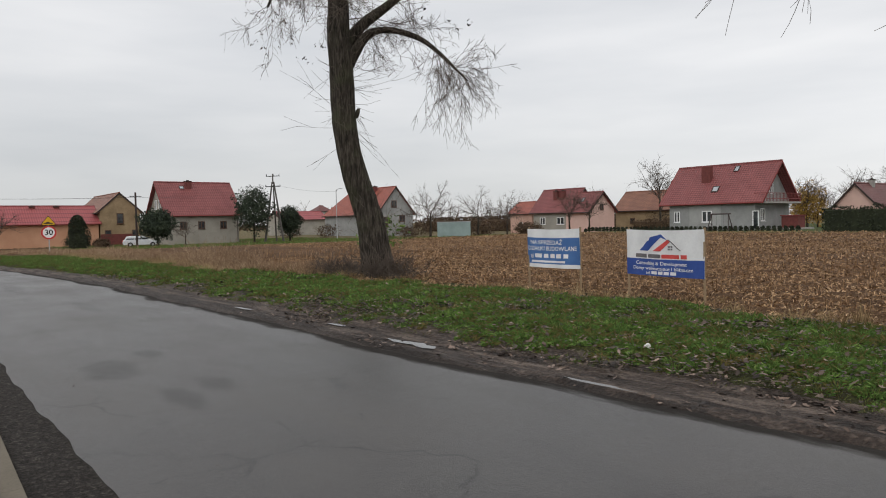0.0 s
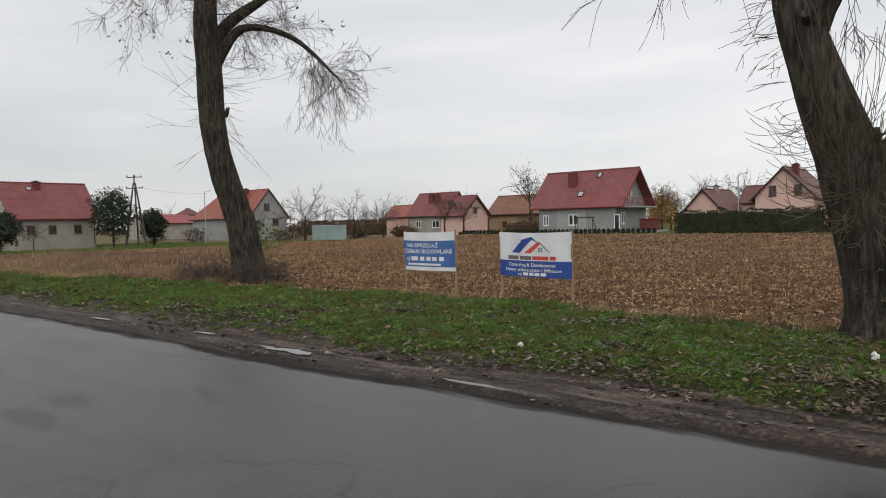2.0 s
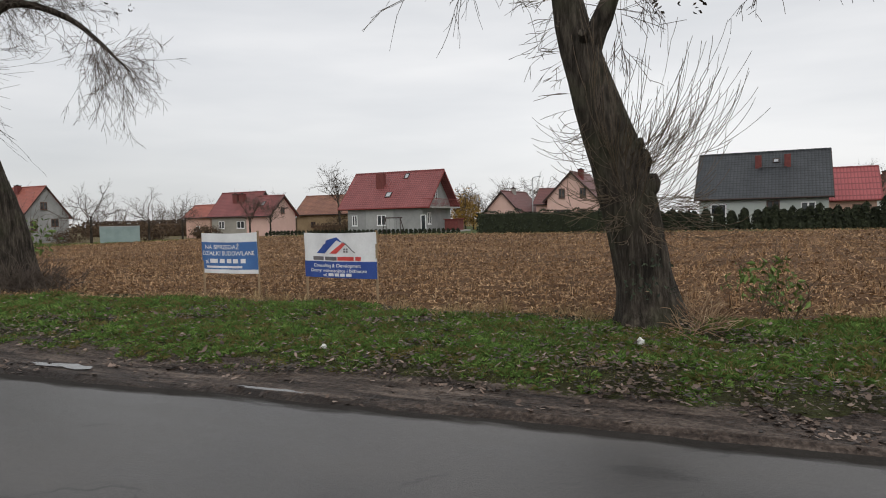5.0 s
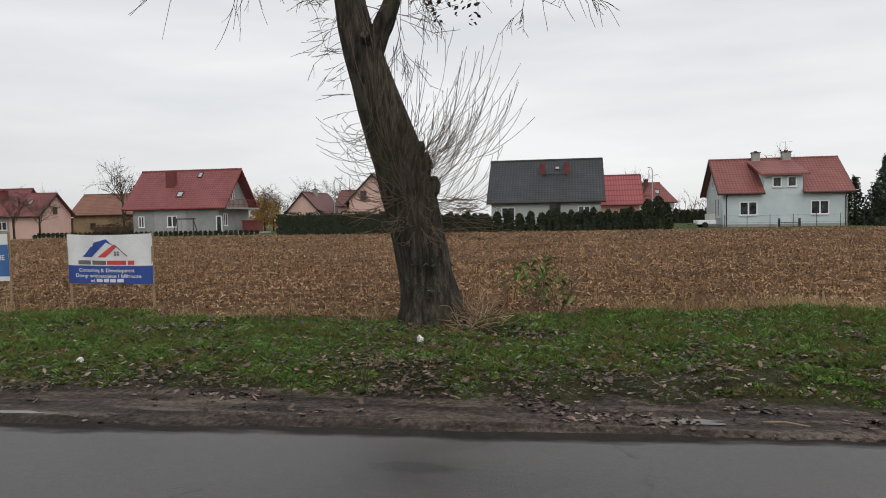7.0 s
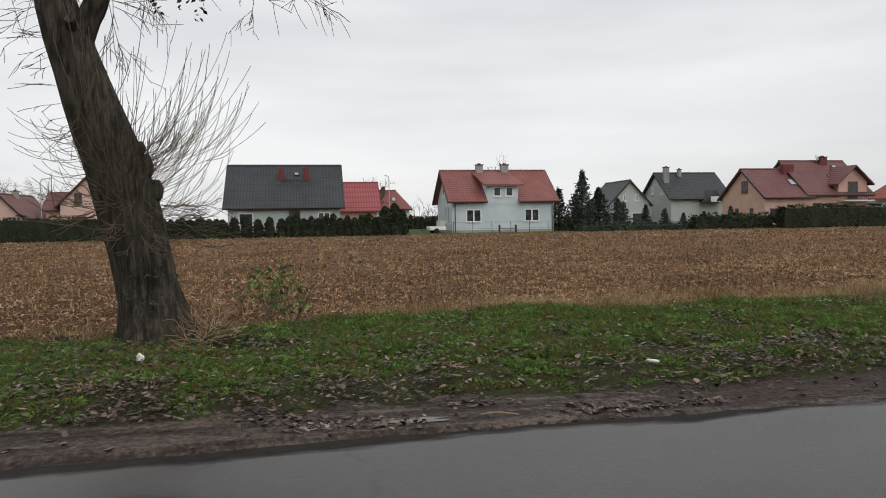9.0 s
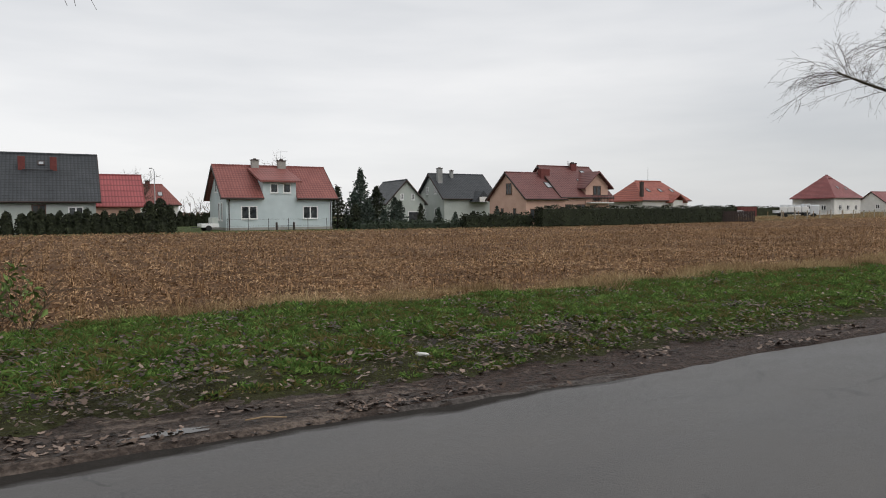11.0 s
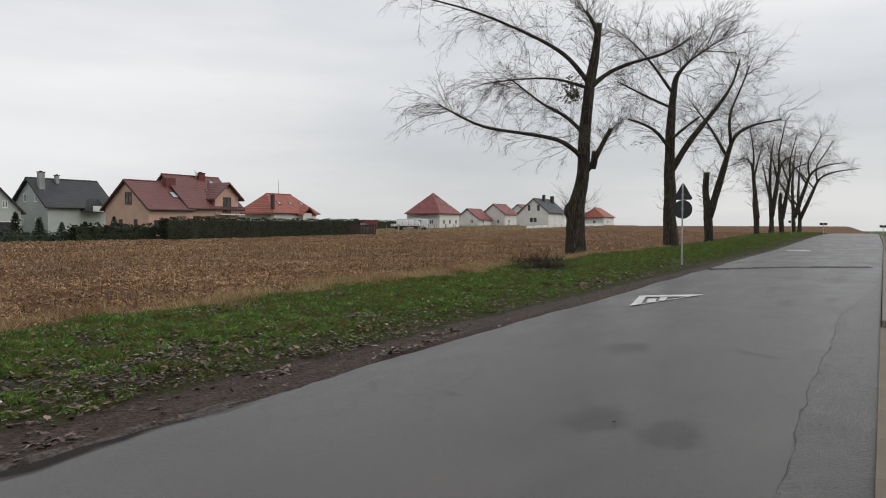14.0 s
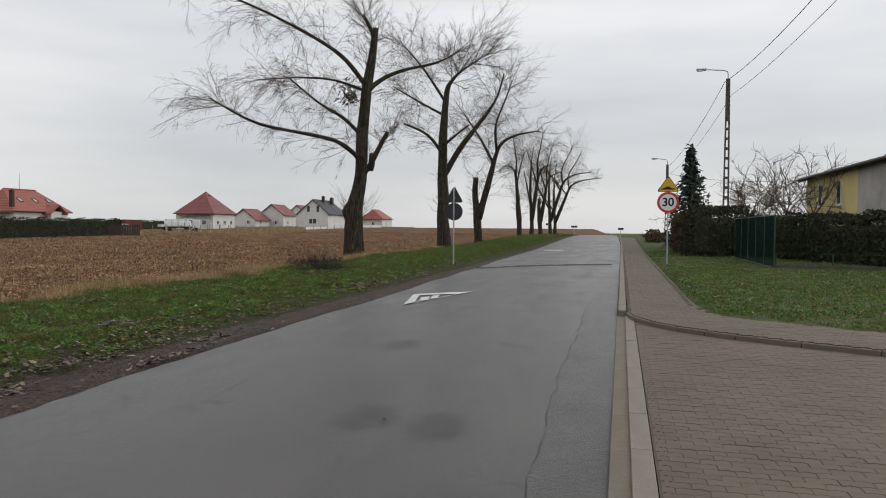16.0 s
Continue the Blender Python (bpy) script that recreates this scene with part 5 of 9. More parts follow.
def roadside_tree(x, y, s, seed, lean, stub=True, rz=-80):
    """A bare tree with a cut stub beside a leaning main stem."""
    R = random.Random(seed)
    t = thing("tree", x, y, float(land(x, y)), rz, "bare verge tree with a cut stub beside its stem" if stub else "bare verge tree with several upright stems", "tree", "roadside trees")
    part("trunk", rough_trunk([(0, 0, -0.3, 0.5 * s), (0, 0, 0.3, 0.4 * s), (-0.1 * s, 0, 2.9 * s, 0.42 * s), (-0.35 * s, 0, 5.2 * s, 0.3 * s), (-0.25 * s, 0, 7.0 * s, 0.27 * s)] if stub else
                              [(0, 0, -0.3, 0.42 * s), (0, 0, 2.5 * s, 0.3 * s), (-0.3 * s, 0, 7.0 * s, 0.24 * s), (-0.2 * s, 0, 12.0 * s, 0.12 * s), (0.2 * s, 0, 15 * s, 0.05 * s)], 12, seed), BARK, t, smooth=True)
    sp = Sprays(seed + 1)
    plans = [([(0, 2.6, 0.42), (0.8 * lean, 5.5, 0.33), (1.5 * lean, 8.2, 0.28), (2.1 * lean, 10.6, 0.19), (3.8 * lean, 11.6, 0.11), (6.4 * lean, 12.0, 0.06)], 0.5, 34, 2.6),
             ([(1.9 * lean, 9.8, 0.18), (1.6 * lean, 12.5, 0.12), (2.6 * lean, 14.6, 0.08), (3.4 * lean, 16.8, 0.05)], -1.6, 40, 2.8),
             ([(1.5 * lean, 8.6, 0.16), (0.1 * lean, 11.4, 0.12), (-1.8 * lean, 14.2, 0.06)], 1.6, 36, 2.6)]
    if not stub:
        plans.append(([(-0.2, 5.0, 0.2), (-1.6 * lean, 8.0, 0.13), (-2.8 * lean, 11.0, 0.06)], 0.6, 26, 2.4))
    for k, (flat, dep, n, lng) in enumerate(plans):
        line = limb(t, lift([(a * s, b * s, c * s) for a, b, c in flat], dep), seed + k, 7)
        dress(sp, line, n, lng * 1.15 * s, 0.02, 0.15, 0.024, 0.12, 2, 4, 0.8, 0.6, 0.2, 0.58)
    dress(sp, [Vector((-0.1, 0, 2.5 * s)), Vector((-0.3, 0, 7.0 * s))], 34, 1.5 * s, -0.03, 0.4, 0.018, 0.1, 1, 5, 0.6)
    sp.done("crown", BARK_TWIG, t)
    return t


roadside_tree(66.5, 12.9, 0.9, 71, 1.0)
roadside_tree(101, 13.4, 0.86, 81, -0.35, True, -83)
roadside_tree(113, 13.0, 0.95, 91, 0.5, False, -84)
roadside_tree(121, 12.4, 0.9, 101, 0.6, True, -85)
roadside_tree(133, 11.8, 0.98, 111, 1.2, False, -86)
roadside_tree(142, 11.6, 0.95, 121, 1.5, False, -86)

# ---- village trees, conifers and hedges ----
THUJA = varied("thuja_green", [(0.15, (0.008, 0.011, 0.006)), (0.55, (0.024, 0.030, 0.014)), (0.9, (0.050, 0.058, 0.027))], 0.75, 1.2)
SPRUCE = varied("blue_green_needles", [(0.15, (0.020, 0.030, 0.023)), (0.6, (0.055, 0.075, 0.058)), (0.9, (0.10, 0.12, 0.095))], 0.75, 0.8)
PINE = varied("pine_needles", [(0.15, (0.014, 0.021, 0.014)), (0.6, (0.038, 0.053, 0.032)), (0.9, (0.07, 0.088, 0.052))], 0.75, 0.8)
HEDGE = varied("hedge_leaves", [(0.15, (0.014, 0.019, 0.009)), (0.6, (0.040, 0.046, 0.022)), (0.9, (0.075, 0.078, 0.038))], 0.75, 0.7)
SHRUB = varied("brown_shrub_twigs", [(0.15, (0.035, 0.022, 0.014)), (0.6, (0.09, 0.058, 0.034)), (0.9, (0.15, 0.10, 0.06))], 0.85, 0.5)
WEED = varied("withered_weed_stems", [(0.15, (0.15, 0.085, 0.052)), (0.6, (0.32, 0.215, 0.13)), (0.9, (0.52, 0.40, 0.26))], 0.85, 0.5)
YELLOW = varied("yellow_autumn_leaves", [(0.2, (0.22, 0.125, 0.025)), (0.8, (0.46, 0.29, 0.07))], 0.75, 0.8)
GREEN_LEAF = varied("green_leaves", [(0.2, (0.06, 0.10, 0.02)), (0.8, (0.14, 0.21, 0.05))], 0.6)


def flakes(name, n, shape, size, mat, parent, seed, tall=1.0):
    """A crown of many small leaf clumps; shape(R) gives a point and the way it faces."""
    R = random.Random(seed)
    v, f = [], []
    for _ in range(n):
        p, o = shape(R)
        o = (o + Vector((R.gauss(0, 0.6), R.gauss(0, 0.6), R.gauss(0, 0.6)))).normalized()
        b = o.orthogonal().normalized()
        c = o.cross(b)
        w = R.uniform(0, 6.3)
        b, c = b * math.cos(w) + c * math.sin(w), c * math.cos(w) - b * math.sin(w)
        s = size * R.uniform(0.5, 1.4)
        n0 = len(v)
        v += [tuple(p - b * s), tuple(p - c * s * 0.6 + o * s * 0.3), tuple(p + b * s * tall), tuple(p + c * s * 0.6 + o * s * 0.3)]
        f += [(n0, n0 + 1, n0 + 2, n0 + 3)]
    ob = raw(name, v, f, mat, parent)
    ob["kind"] = "stuff"
    return ob


def cone_shape(h, r, z0=0.1, power=0.8):
    def shape(R):
        t = R.random() ** 0.8
        w = R.uniform(0, 2 * math.pi)
        rr = r * (1 - t) ** power * R.uniform(0.72, 1.08) * (1 + 0.14 * math.sin(3 * w + 7 * t))
        return Vector((rr * math.cos(w), rr * math.sin(w), z0 + t * (h - z0))), Vector((math.cos(w), math.sin(w), 0.5))
    return shape


def blob_shape(rx, ry, rz, z0, gap=0.0):
    def shape(R):
        d = Vector((R.gauss(0, 1), R.gauss(0, 1), R.gauss(0, 1))).normalized()
        k = R.uniform(0.5, 1.05) * (1 + 0.18 * math.sin(4 * d.x + 3 * d.z * 2) + 0.12 * math.sin(9 * d.y + 5 * d.z))
        return Vector((d.x * rx * k, d.y * ry * k, z0 + rz + d.z * rz * k)), d
    return shape


def box_shape(lx, ly, h):
    def shape(R):
        s = R.random()
        x = R.uniform(-lx / 2, lx / 2)
        wave = 0.1 * math.sin(x * 2.1) + 0.07 * math.sin(x * 5.3)
        if s > 0.88:
            e = R.choice((-1, 1))
            return Vector((e * (lx / 2 + R.gauss(0, 0.06)), R.uniform(-ly / 2, ly / 2), R.uniform(0, h))), Vector((e, 0, 0.3))
        if s < 0.3:
            return Vector((x, R.uniform(-ly / 2, ly / 2), h + wave * 1.5 + R.gauss(0, 0.05))), Vector((0, 0, 1))
        q = 1 if s < 0.59 else -1
        return Vector((x, q * (ly / 2 + wave + R.gauss(0, 0.05)), R.uniform(0.0, h))), Vector((0, q, 0.3))
    return shape


def thuja(x, y, h, r, seed, label="dark green columnar thuja in a garden row", group="thuja row"):
    t = thing("thuja", x, y, float(land(x, y)) - 0.02, seed * 37.0, label, "conifer", group)
    bm = tube([(0, 0, 0), (0, 0, h * 0.25), (0, 0, h * 0.97)], [r * 0.75, r * 0.78, 0.05], 9)
    part("trunk", bm, THUJA, t)
    flakes("crown", int(420 * h * r / 0.9), cone_shape(h, r, 0.05, 0.38), 0.10, THUJA, t, seed, 1.8)
    return t


RV = random.Random(12)
protos = [thuja(-7.5 + k * 1.05, 67.2, 1.75 + 0.2 * (k % 3), 0.6, 200 + k) for k in range(5)]
for k in range(14):
    x = -2.2 + k * 0.68
    copy_thing(protos[k % 5], pose(x, 67.2 + RV.uniform(-0.1, 0.1), 0, 0, 0, RV.uniform(0, 360)))
for k in range(22):
    copy_thing(protos[k % 5], pose(-15.2 + k * 0.34, 67.6 + RV.uniform(-0.2, 0.2), -0.15, 0, 0, RV.uniform(0, 360)))
for x, y, h, r in ((7.5, 66.8, 2.8, 0.85), (8.4, 67.0, 3.05, 0.95), (9.2, 67.4, 2.5, 0.7)):
    thuja(x, y, h, r, int(x * 10), "broad dark green thuja bush by a garden fence", "thuja bushes")
for k in range(8):
    copy_thing(protos[k % 5], pose(13.6 + k * 0.85, 104 + RV.uniform(-0.3, 0.3), 0, 0, 0, RV.uniform(0, 360)))


def hedge(label, x0, x1, y, h, w, seed, mat=None, dens=60, rz=0.0, inset=0.12, size=0.16):
    lx = x1 - x0
    t = thing("hedge", (x0 + x1) / 2, y, float(land((x0 + x1) / 2, y)), rz, label, "hedge")
    bm = bmesh.new()
    add_box(bm, -lx / 2 + inset, lx / 2 - inset, -w / 2 + inset, w / 2 - inset, 0.0, h - inset, bevel=inset * 0.8)
    part("trunk", bm, mat or HEDGE, t)
    flakes("leaves", int(lx * dens), box_shape(lx, w, h), size, mat or HEDGE, t, seed, 1.4)
    if inset > 0.2:
        st = Sprays(seed + 5)
        for _ in range(int(lx * 9)):
            p = Vector((st.r.uniform(-lx / 2, lx / 2), st.r.uniform(-w / 2, w / 2), h - st.r.uniform(0.1, 0.6)))
            st.grow(p, Vector((st.r.gauss(0, 0.4), st.r.gauss(0, 0.4), 1)), st.r.uniform(0.2, 0.5), 0.007, 0, 0.2, 4, 1, 3, 0.6)
        st.done("twig_mass", BARK_TWIG, t)
    return t


hedge("tall dark green clipped hedge along the field", -28.4, -15.4, 66.2, 2.1, 1.2, 301, THUJA, 240, size=0.1)
hedge("long dark green clipped hedge in front of a peach house", 48.0, 80.5, 64.2, 2.15, 1.2, 302, THUJA, 240, size=0.1)
hedge("dark hedge behind the far fields", 112, 160, 114, 2.3, 2.0, 303, HEDGE, 60)
hedge("low dark garden hedge in front of grey houses", 39.5, 48.5, 66.6, 1.5, 1.2, 305, THUJA, 90)
hedge("loose green shrub border of a garden", 27.2, 40.0, 67.6, 0.75, 1.6, 306, PINE, 80)
hedge("dark thicket behind the village gardens", -150, -84, 112, 3.4, 3.0, 307, SHRUB, 60, inset=0.5, size=0.28)
hedge("low shrub belt by the gardens", -68, -46, 92, 1.3, 2.0, 304, SHRUB, 60)


def conifer(x, y, h, r, seed, mat=None, label="dark green spruce in a garden", trunk=True):
    t = thing("conifer", x, y, float(land(x, y)), seed * 11.0, label, "conifer", "garden conifers")
    part("trunk", tube([(0, 0, -0.1), (0, 0, h * 0.5), (0, 0, h)], [0.03 * h, 0.018 * h, 0.015], 8), BARK, t)
    R = random.Random(seed)
    n_t = max(9, int(h * 2.6))
    tiers = [0.05 + 0.93 * (k / n_t) ** 0.92 for k in range(n_t)]
    phase = [R.uniform(0, 6.3) for _ in range(n_t)]
    reach = [R.uniform(0.78, 1.12) for _ in range(n_t)]

    def shape(Q):
        k = min(n_t - 1, int(n_t * Q.random() ** 1.35))
        c, b = tiers[k], Q.randrange(8)
        w = phase[k] + b * 0.785 + 0.12 * math.sin(3 * b + k)
        s = Q.random() ** 0.7
        rr = r * (1 - c) ** 0.9 * reach[k] * (0.85 + 0.2 * math.sin(b * 2.3 + k)) * s + 0.02
        side = Q.gauss(0, 0.07 + 0.16 * (1 - s)) * r * (1 - c)
        drop_ = -0.05 * h * s * s * (1 - c) + 0.02 * h * s ** 4
        return Vector((rr * math.cos(w) - side * math.sin(w), rr * math.sin(w) + side * math.cos(w), h * c + drop_ + Q.gauss(0, 0.026 * h))), Vector((math.cos(w) * 0.3, math.sin(w) * 0.3, 0.9))
    flakes("crown", int(700 + 100 * h * r), shape, 0.07 + 0.011 * h, mat or SPRUCE, t, seed, 1.7)
    return t


for k, (x, y, h, r) in enumerate(((28.0, 75, 4.9, 2.6), (29.6, 74, 4.3, 2.4), (31.2, 76, 6.9, 2.7), (33.0, 75.5, 5.0, 2.5), (30.2, 71.5, 3.4, 2.2), (34.6, 74, 3.8, 2.2), (28.6, 71, 2.8, 1.8), (31.0, 69, 2.2, 1.2), (33.2, 69.5, 3.2, 1.3), (36.0, 70, 2.9, 1.1), (38.5, 70.5, 2.4, 1.0), (41.0, 71, 1.9, 0.9), (43.5, 71, 2.0, 1.0), (46.8, 71, 2.6, 1.1), (28.6, 68.8, 1.3, 0.7), (37.0, 67.6, 1.2, 0.8), (40.0, 67.5, 1.1, 0.7), (45.0, 67.0, 1.3, 0.9), (49.5, 66.6, 2.0, 1.3))):
    conifer(x, y, h, r, 400 + k, SPRUCE if k % 3 else THUJA)
for k, (x, y, h, r) in enumerate(((-92.0, 25.9, 5.0, 1.9), (-95.8, 40.4, 8.4, 2.4), (-99.0, 47.5, 5.6, 1.5))):
    t = thing("pine", x, y, float(land(x, y)), 0, "bushy green garden pine with open crown", "conifer", "village pines")
    part("trunk", tube([(0, 0, -0.1), (0.1, 0, h * 0.4), (0, 0, h * 0.9)], [0.16, 0.12, 0.03], 8), BARK, t)
    flakes("crown", 6500, blob_shape(r * 1.15, r * 1.15, h * 0.38, h * 0.2), 0.11, PINE, t, 430 + k, 2.2)
t = thuja(-98.4, 18.0, 4.3, 1.5, 441, "dense dark green egg-shaped thuja by the road", "roadside thuja")


def bare_tree(x, y, h, spread, seed, label="bare garden tree with thin branches", rz=0.0, mat=None, group="bare village trees"):
    t = thing("tree", x, y, float(land(x, y)), rz, label, "tree", group)
    R = random.Random(seed)
    top = h * 0.45
    part("trunk", rough_trunk([(0, 0, -0.2, 0.024 * h), (0, 0, h * 0.2, 0.019 * h), (R.uniform(-0.2, 0.2), 0, top, 0.013 * h)], 8, seed), BARK, t, smooth=True)
    sp = Sprays(seed)
    for k in range(9):
        w = k * 2.4 + R.uniform(-0.4, 0.4)
        z = h * R.uniform(0.22, 0.45)
        sp.grow(Vector((0, 0, z)), Vector((math.cos(w) * spread, math.sin(w) * spread, 1.0)), h * R.uniform(0.4, 0.62), 0.0075 * h, -0.01, 0.3, 6, 2, 8, 1.0, 0.46, 3)
    sp.done("crown", mat or BARK_TWIG, t)
    return t


for k, (x, y, h, s) in enumerate(((-71.0, 53.5, 7.2, 0.9), (-71.5, 62.0, 6.4, 0.8), (-70, 66.0, 6.0, 0.6), (-68.5, 77.0, 6.6, 0.5), (-66.5, 79.0, 6.4, 0.5), (-63.5, 92.0, 9.5, 0.35), (-52.0, 106, 7.6, 0.9), (-87.0, 27.8, 3.4, 0.9), (-108, 10.0, 5.5, 0.8), (-42.0, 106, 8.0, 0.7), (-39.5, 108, 7.8, 0.7), (-36.0, 112, 8.5, 0.6), (27.8, 96, 9.5, 0.5), (-80, 90, 5.0, 0.8), (9.6, 100, 7.0, 0.4), (34, 112, 8, 0.6))):
    bare_tree(x, y, h, s, 500 + k)
for k, (x, y, r) in enumerate(((-76, 66, 1.7), (-69, 70, 1.5), (-59, 88, 1.6), (-56, 90, 1.2), (-95, 60, 2.0), (-110, 60, 2.2), (-120, 58, 2.0), (-86, 76, 2.0), (-80, 79, 1.8), (-66, 96, 2.4), (-94, 66, 1.8), (-99, 72, 2.2), (-74, 73, 1.4), (-103, 18.5, 1.3), (-100, 21.0, 1.1), (-94, 20, 0.9))):
    t = thing("shrub", x, y, float(land(x, y)) - 0.1, k * 40.0, "brown leafless shrub with dense twigs", "shrub", "village shrubs")
    st = Sprays(560 + k)
    for _ in range(24):
        st.grow(Vector((st.r.gauss(0, 0.3 * r), st.r.gauss(0, 0.3 * r), 0)), Vector((st.r.gauss(0, 0.7), st.r.gauss(0, 0.7), 1)), r * 1.1, 0.02, 0, 0.25, 4, 2, 4, 0.8)
    st.done("twig_mass", SHRUB, t)
    flakes("leaves", 260, blob_shape(r, r, r * 0.6, 0.05), 0.15, SHRUB, t, 580 + k, 1.5)
for k, (x, y, h, r) in enumerate(((-40.4, 87.2, 4.6, 1.2), (-39.6, 87.5, 6.4, 1.5), (-38.6, 88.0, 5.2, 1.2))):
    t = bare_tree(x, y, h, 0.4, 600 + k, "slim tree with yellow autumn leaves", group="yellow trees")
    flakes("leaves", 1300, blob_shape(r, r, h * 0.42, 0.4), 0.11, YELLOW, t, 610 + k, 1.2)
# far woods on the skyline
RW = random.Random(77)
for k in range(5):
    x0, y0 = ((-260, 210), (-180, 260), (-330, 150), (-120, 300), (60, 330))[k]
    t = thing("far_woods", x0, y0, -0.8, 30, "hazy belt of distant bare trees", "trees", "far woods", kind="stuff")
    st = Sprays(620 + k)
    for _ in range(60):
        st.grow(Vector((RW.uniform(-45, 45), RW.uniform(-6, 6), 0)), Vector((RW.gauss(0, 0.1), 0, 1)), RW.uniform(6, 11), 0.16, 0, 0.12, 4, 2, 4, 0.7, 0.45)
    st.done("stems", SHRUB, t)
    flakes("brush", 900, lambda Q: (Vector((Q.uniform(-46, 46), Q.uniform(-6, 6), Q.uniform(0, 3.5))), Vector((0, -1, 0.3))), 0.7, SHRUB, t, 640 + k, 1.3)

# green sapling by the thick tree, brambles and brush piles
for k, (x, y, h, r, n, mat, lab) in enumerate(((-0.25, 11.0, 0.95, 0.5, 150, GREEN_LEAF, "small green leafy sapling at the field edge"), (-20.3, 13.2, 1.9, 0.9, 150, GREEN_LEAF, "thin green shrub behind a leaning tree"), (0.05, 10.7, 0.6, 0.35, 30, GREEN_LEAF, "sparse green weed shoot at the field edge"))):
    t = thing("shrub", x, y, 0.0, 0, lab, "shrub")
    st = Sprays(650 + k)
    for _ in range(22 if k == 1 else 8):
        st.grow(Vector((st.r.gauss(0, 0.08), st.r.gauss(0, 0.08), 0)), Vector((st.r.gauss(0, 0.45), st.r.gauss(0, 0.45), 1)), h, 0.006, 0, 0.15, 5, 1, 3, 0.6)
    st.done("stalk", SHOOT, t)
    flakes("leaves", n, blob_shape(r, r, h * 0.35, h * 0.3), 0.045 if k != 1 else 0.07, mat, t, 655 + k, 1.6)
for k, (x, y, w, h, lab) in enumerate(((-16.6, 10.9, 1.1, 0.55, "tangle of dry brambles at the foot of a tree"), (-18.9, 10.6, 0.9, 0.4, "dry twigs and brambles beside a tree trunk"), (-1.0, 9.85, 0.2, 0.35, "dry thin stems at the foot of a tree"), (27.6, 12.3, 2.2, 0.36, "low dark pile of cut brushwood on the verge"), (23.6, 10.3, 1.3, 0.4, "low pile of cut twigs on the verge"), (-30.0, 10.6, 3.5, 0.6, "dry brown weeds along the field edge"), (-25.5, 10.2, 2.4, 0.6, "dry brown weeds along the field edge"), (-37, 9.6, 4.0, 0.45, "dry brown weeds along the field edge"), (6.3, 13.0, 0.12, 0.16, "dark dry weed tuft in the field edge"))):
    t = thing("brush_pile" if "pile" in lab else "weeds", x, y, 0.0, 0, lab, "brush" if "pile" in lab else "weeds")
    st = Sprays(660 + k)
    pile = "pile" in lab
    for _ in range(int((60 + 40 * w) * (2.2 if pile or k < 2 else 1))):
        p = Vector((st.r.gauss(0, w * 0.5), st.r.gauss(0, 0.35), st.r.uniform(0, h * 0.3)))
        d = Vector((st.r.gauss(0, 1), st.r.gauss(0, 0.6), st.r.uniform(0.1, 0.5) if "pile" in lab else st.r.uniform(0.4, 1.6)))
        st.grow(p, d, h * st.r.uniform(0.8, 1.6), 0.016 if pile else 0.011 if k < 2 else 0.007, 0.05, 0.2, 4, 1, 3, 0.7)
    st.done("twig_mass", BARK if "pile" in lab else BARK_TWIG if k < 2 else WEED, t)
# ivy on the thick tree
flakes("ivy_leaves", 60, lambda Q: (Vector((Q.uniform(-0.35, 0.3), -0.47, Q.choice((0.72, 0.95, 0.6)) + Q.gauss(0, 0.05))), Vector((0, -1, 0.3))), 0.024, PINE, t2, 690, 1.4)

# ---- road details ----


def road_z(x, y):
    k = float(np.clip((y - near_edge(x)) / (far_edge(x) - near_edge(x)), 0, 1))
    return float(land(x, y)) + 0.035 * math.sin(math.pi * k) - 0.03 + 0.006 * math.sin(x * 1.3 + 5 * k) * math.sin(9 * k)


def blot(name, x, y, rx_, ry_, seed, mat, label, category, z=None, up=0.004, rz=0.0, kind="structure", n=26):
    """An irregular thin patch that lies on the road or the mud."""
    R = random.Random(seed)
    ph = [R.uniform(0, 6.3) for _ in range(4)]
    rim = []
    for k in range(n):
        w = 2 * math.pi * k / n
        r = 1 + 0.24 * math.sin(2 * w + ph[0]) + 0.18 * math.sin(3 * w + ph[1]) + 0.14 * math.sin(5 * w + ph[2]) + 0.10 * math.sin(8 * w + ph[3]) + R.uniform(-0.10, 0.10)
        a, b = rx_ * r * math.cos(w), ry_ * r * math.sin(w)
        rim.append((x + a * math.cos(rz) - b * math.sin(rz), y + a * math.sin(rz) + b * math.cos(rz)))
    h = (lambda u, v: z) if z is not None else (lambda u, v: road_z(u, v) + up)
    v = [(x, y, h(x, y))] + [(x + (u - x) * 0.5, y + (w - y) * 0.5, h(x + (u - x) * 0.5, y + (w - y) * 0.5)) for u, w in rim] + [(u, w, h(u, w)) for u, w in rim]
    f = [(0, 1 + k, 1 + (k + 1) % n) for k in range(n)] + [(1 + k, n + 1 + k, n + 1 + (k + 1) % n, 1 + (k + 1) % n) for k in range(n)]
    return tagged(raw(name, v, f, mat, smooth=True), label, category, kind=kind)




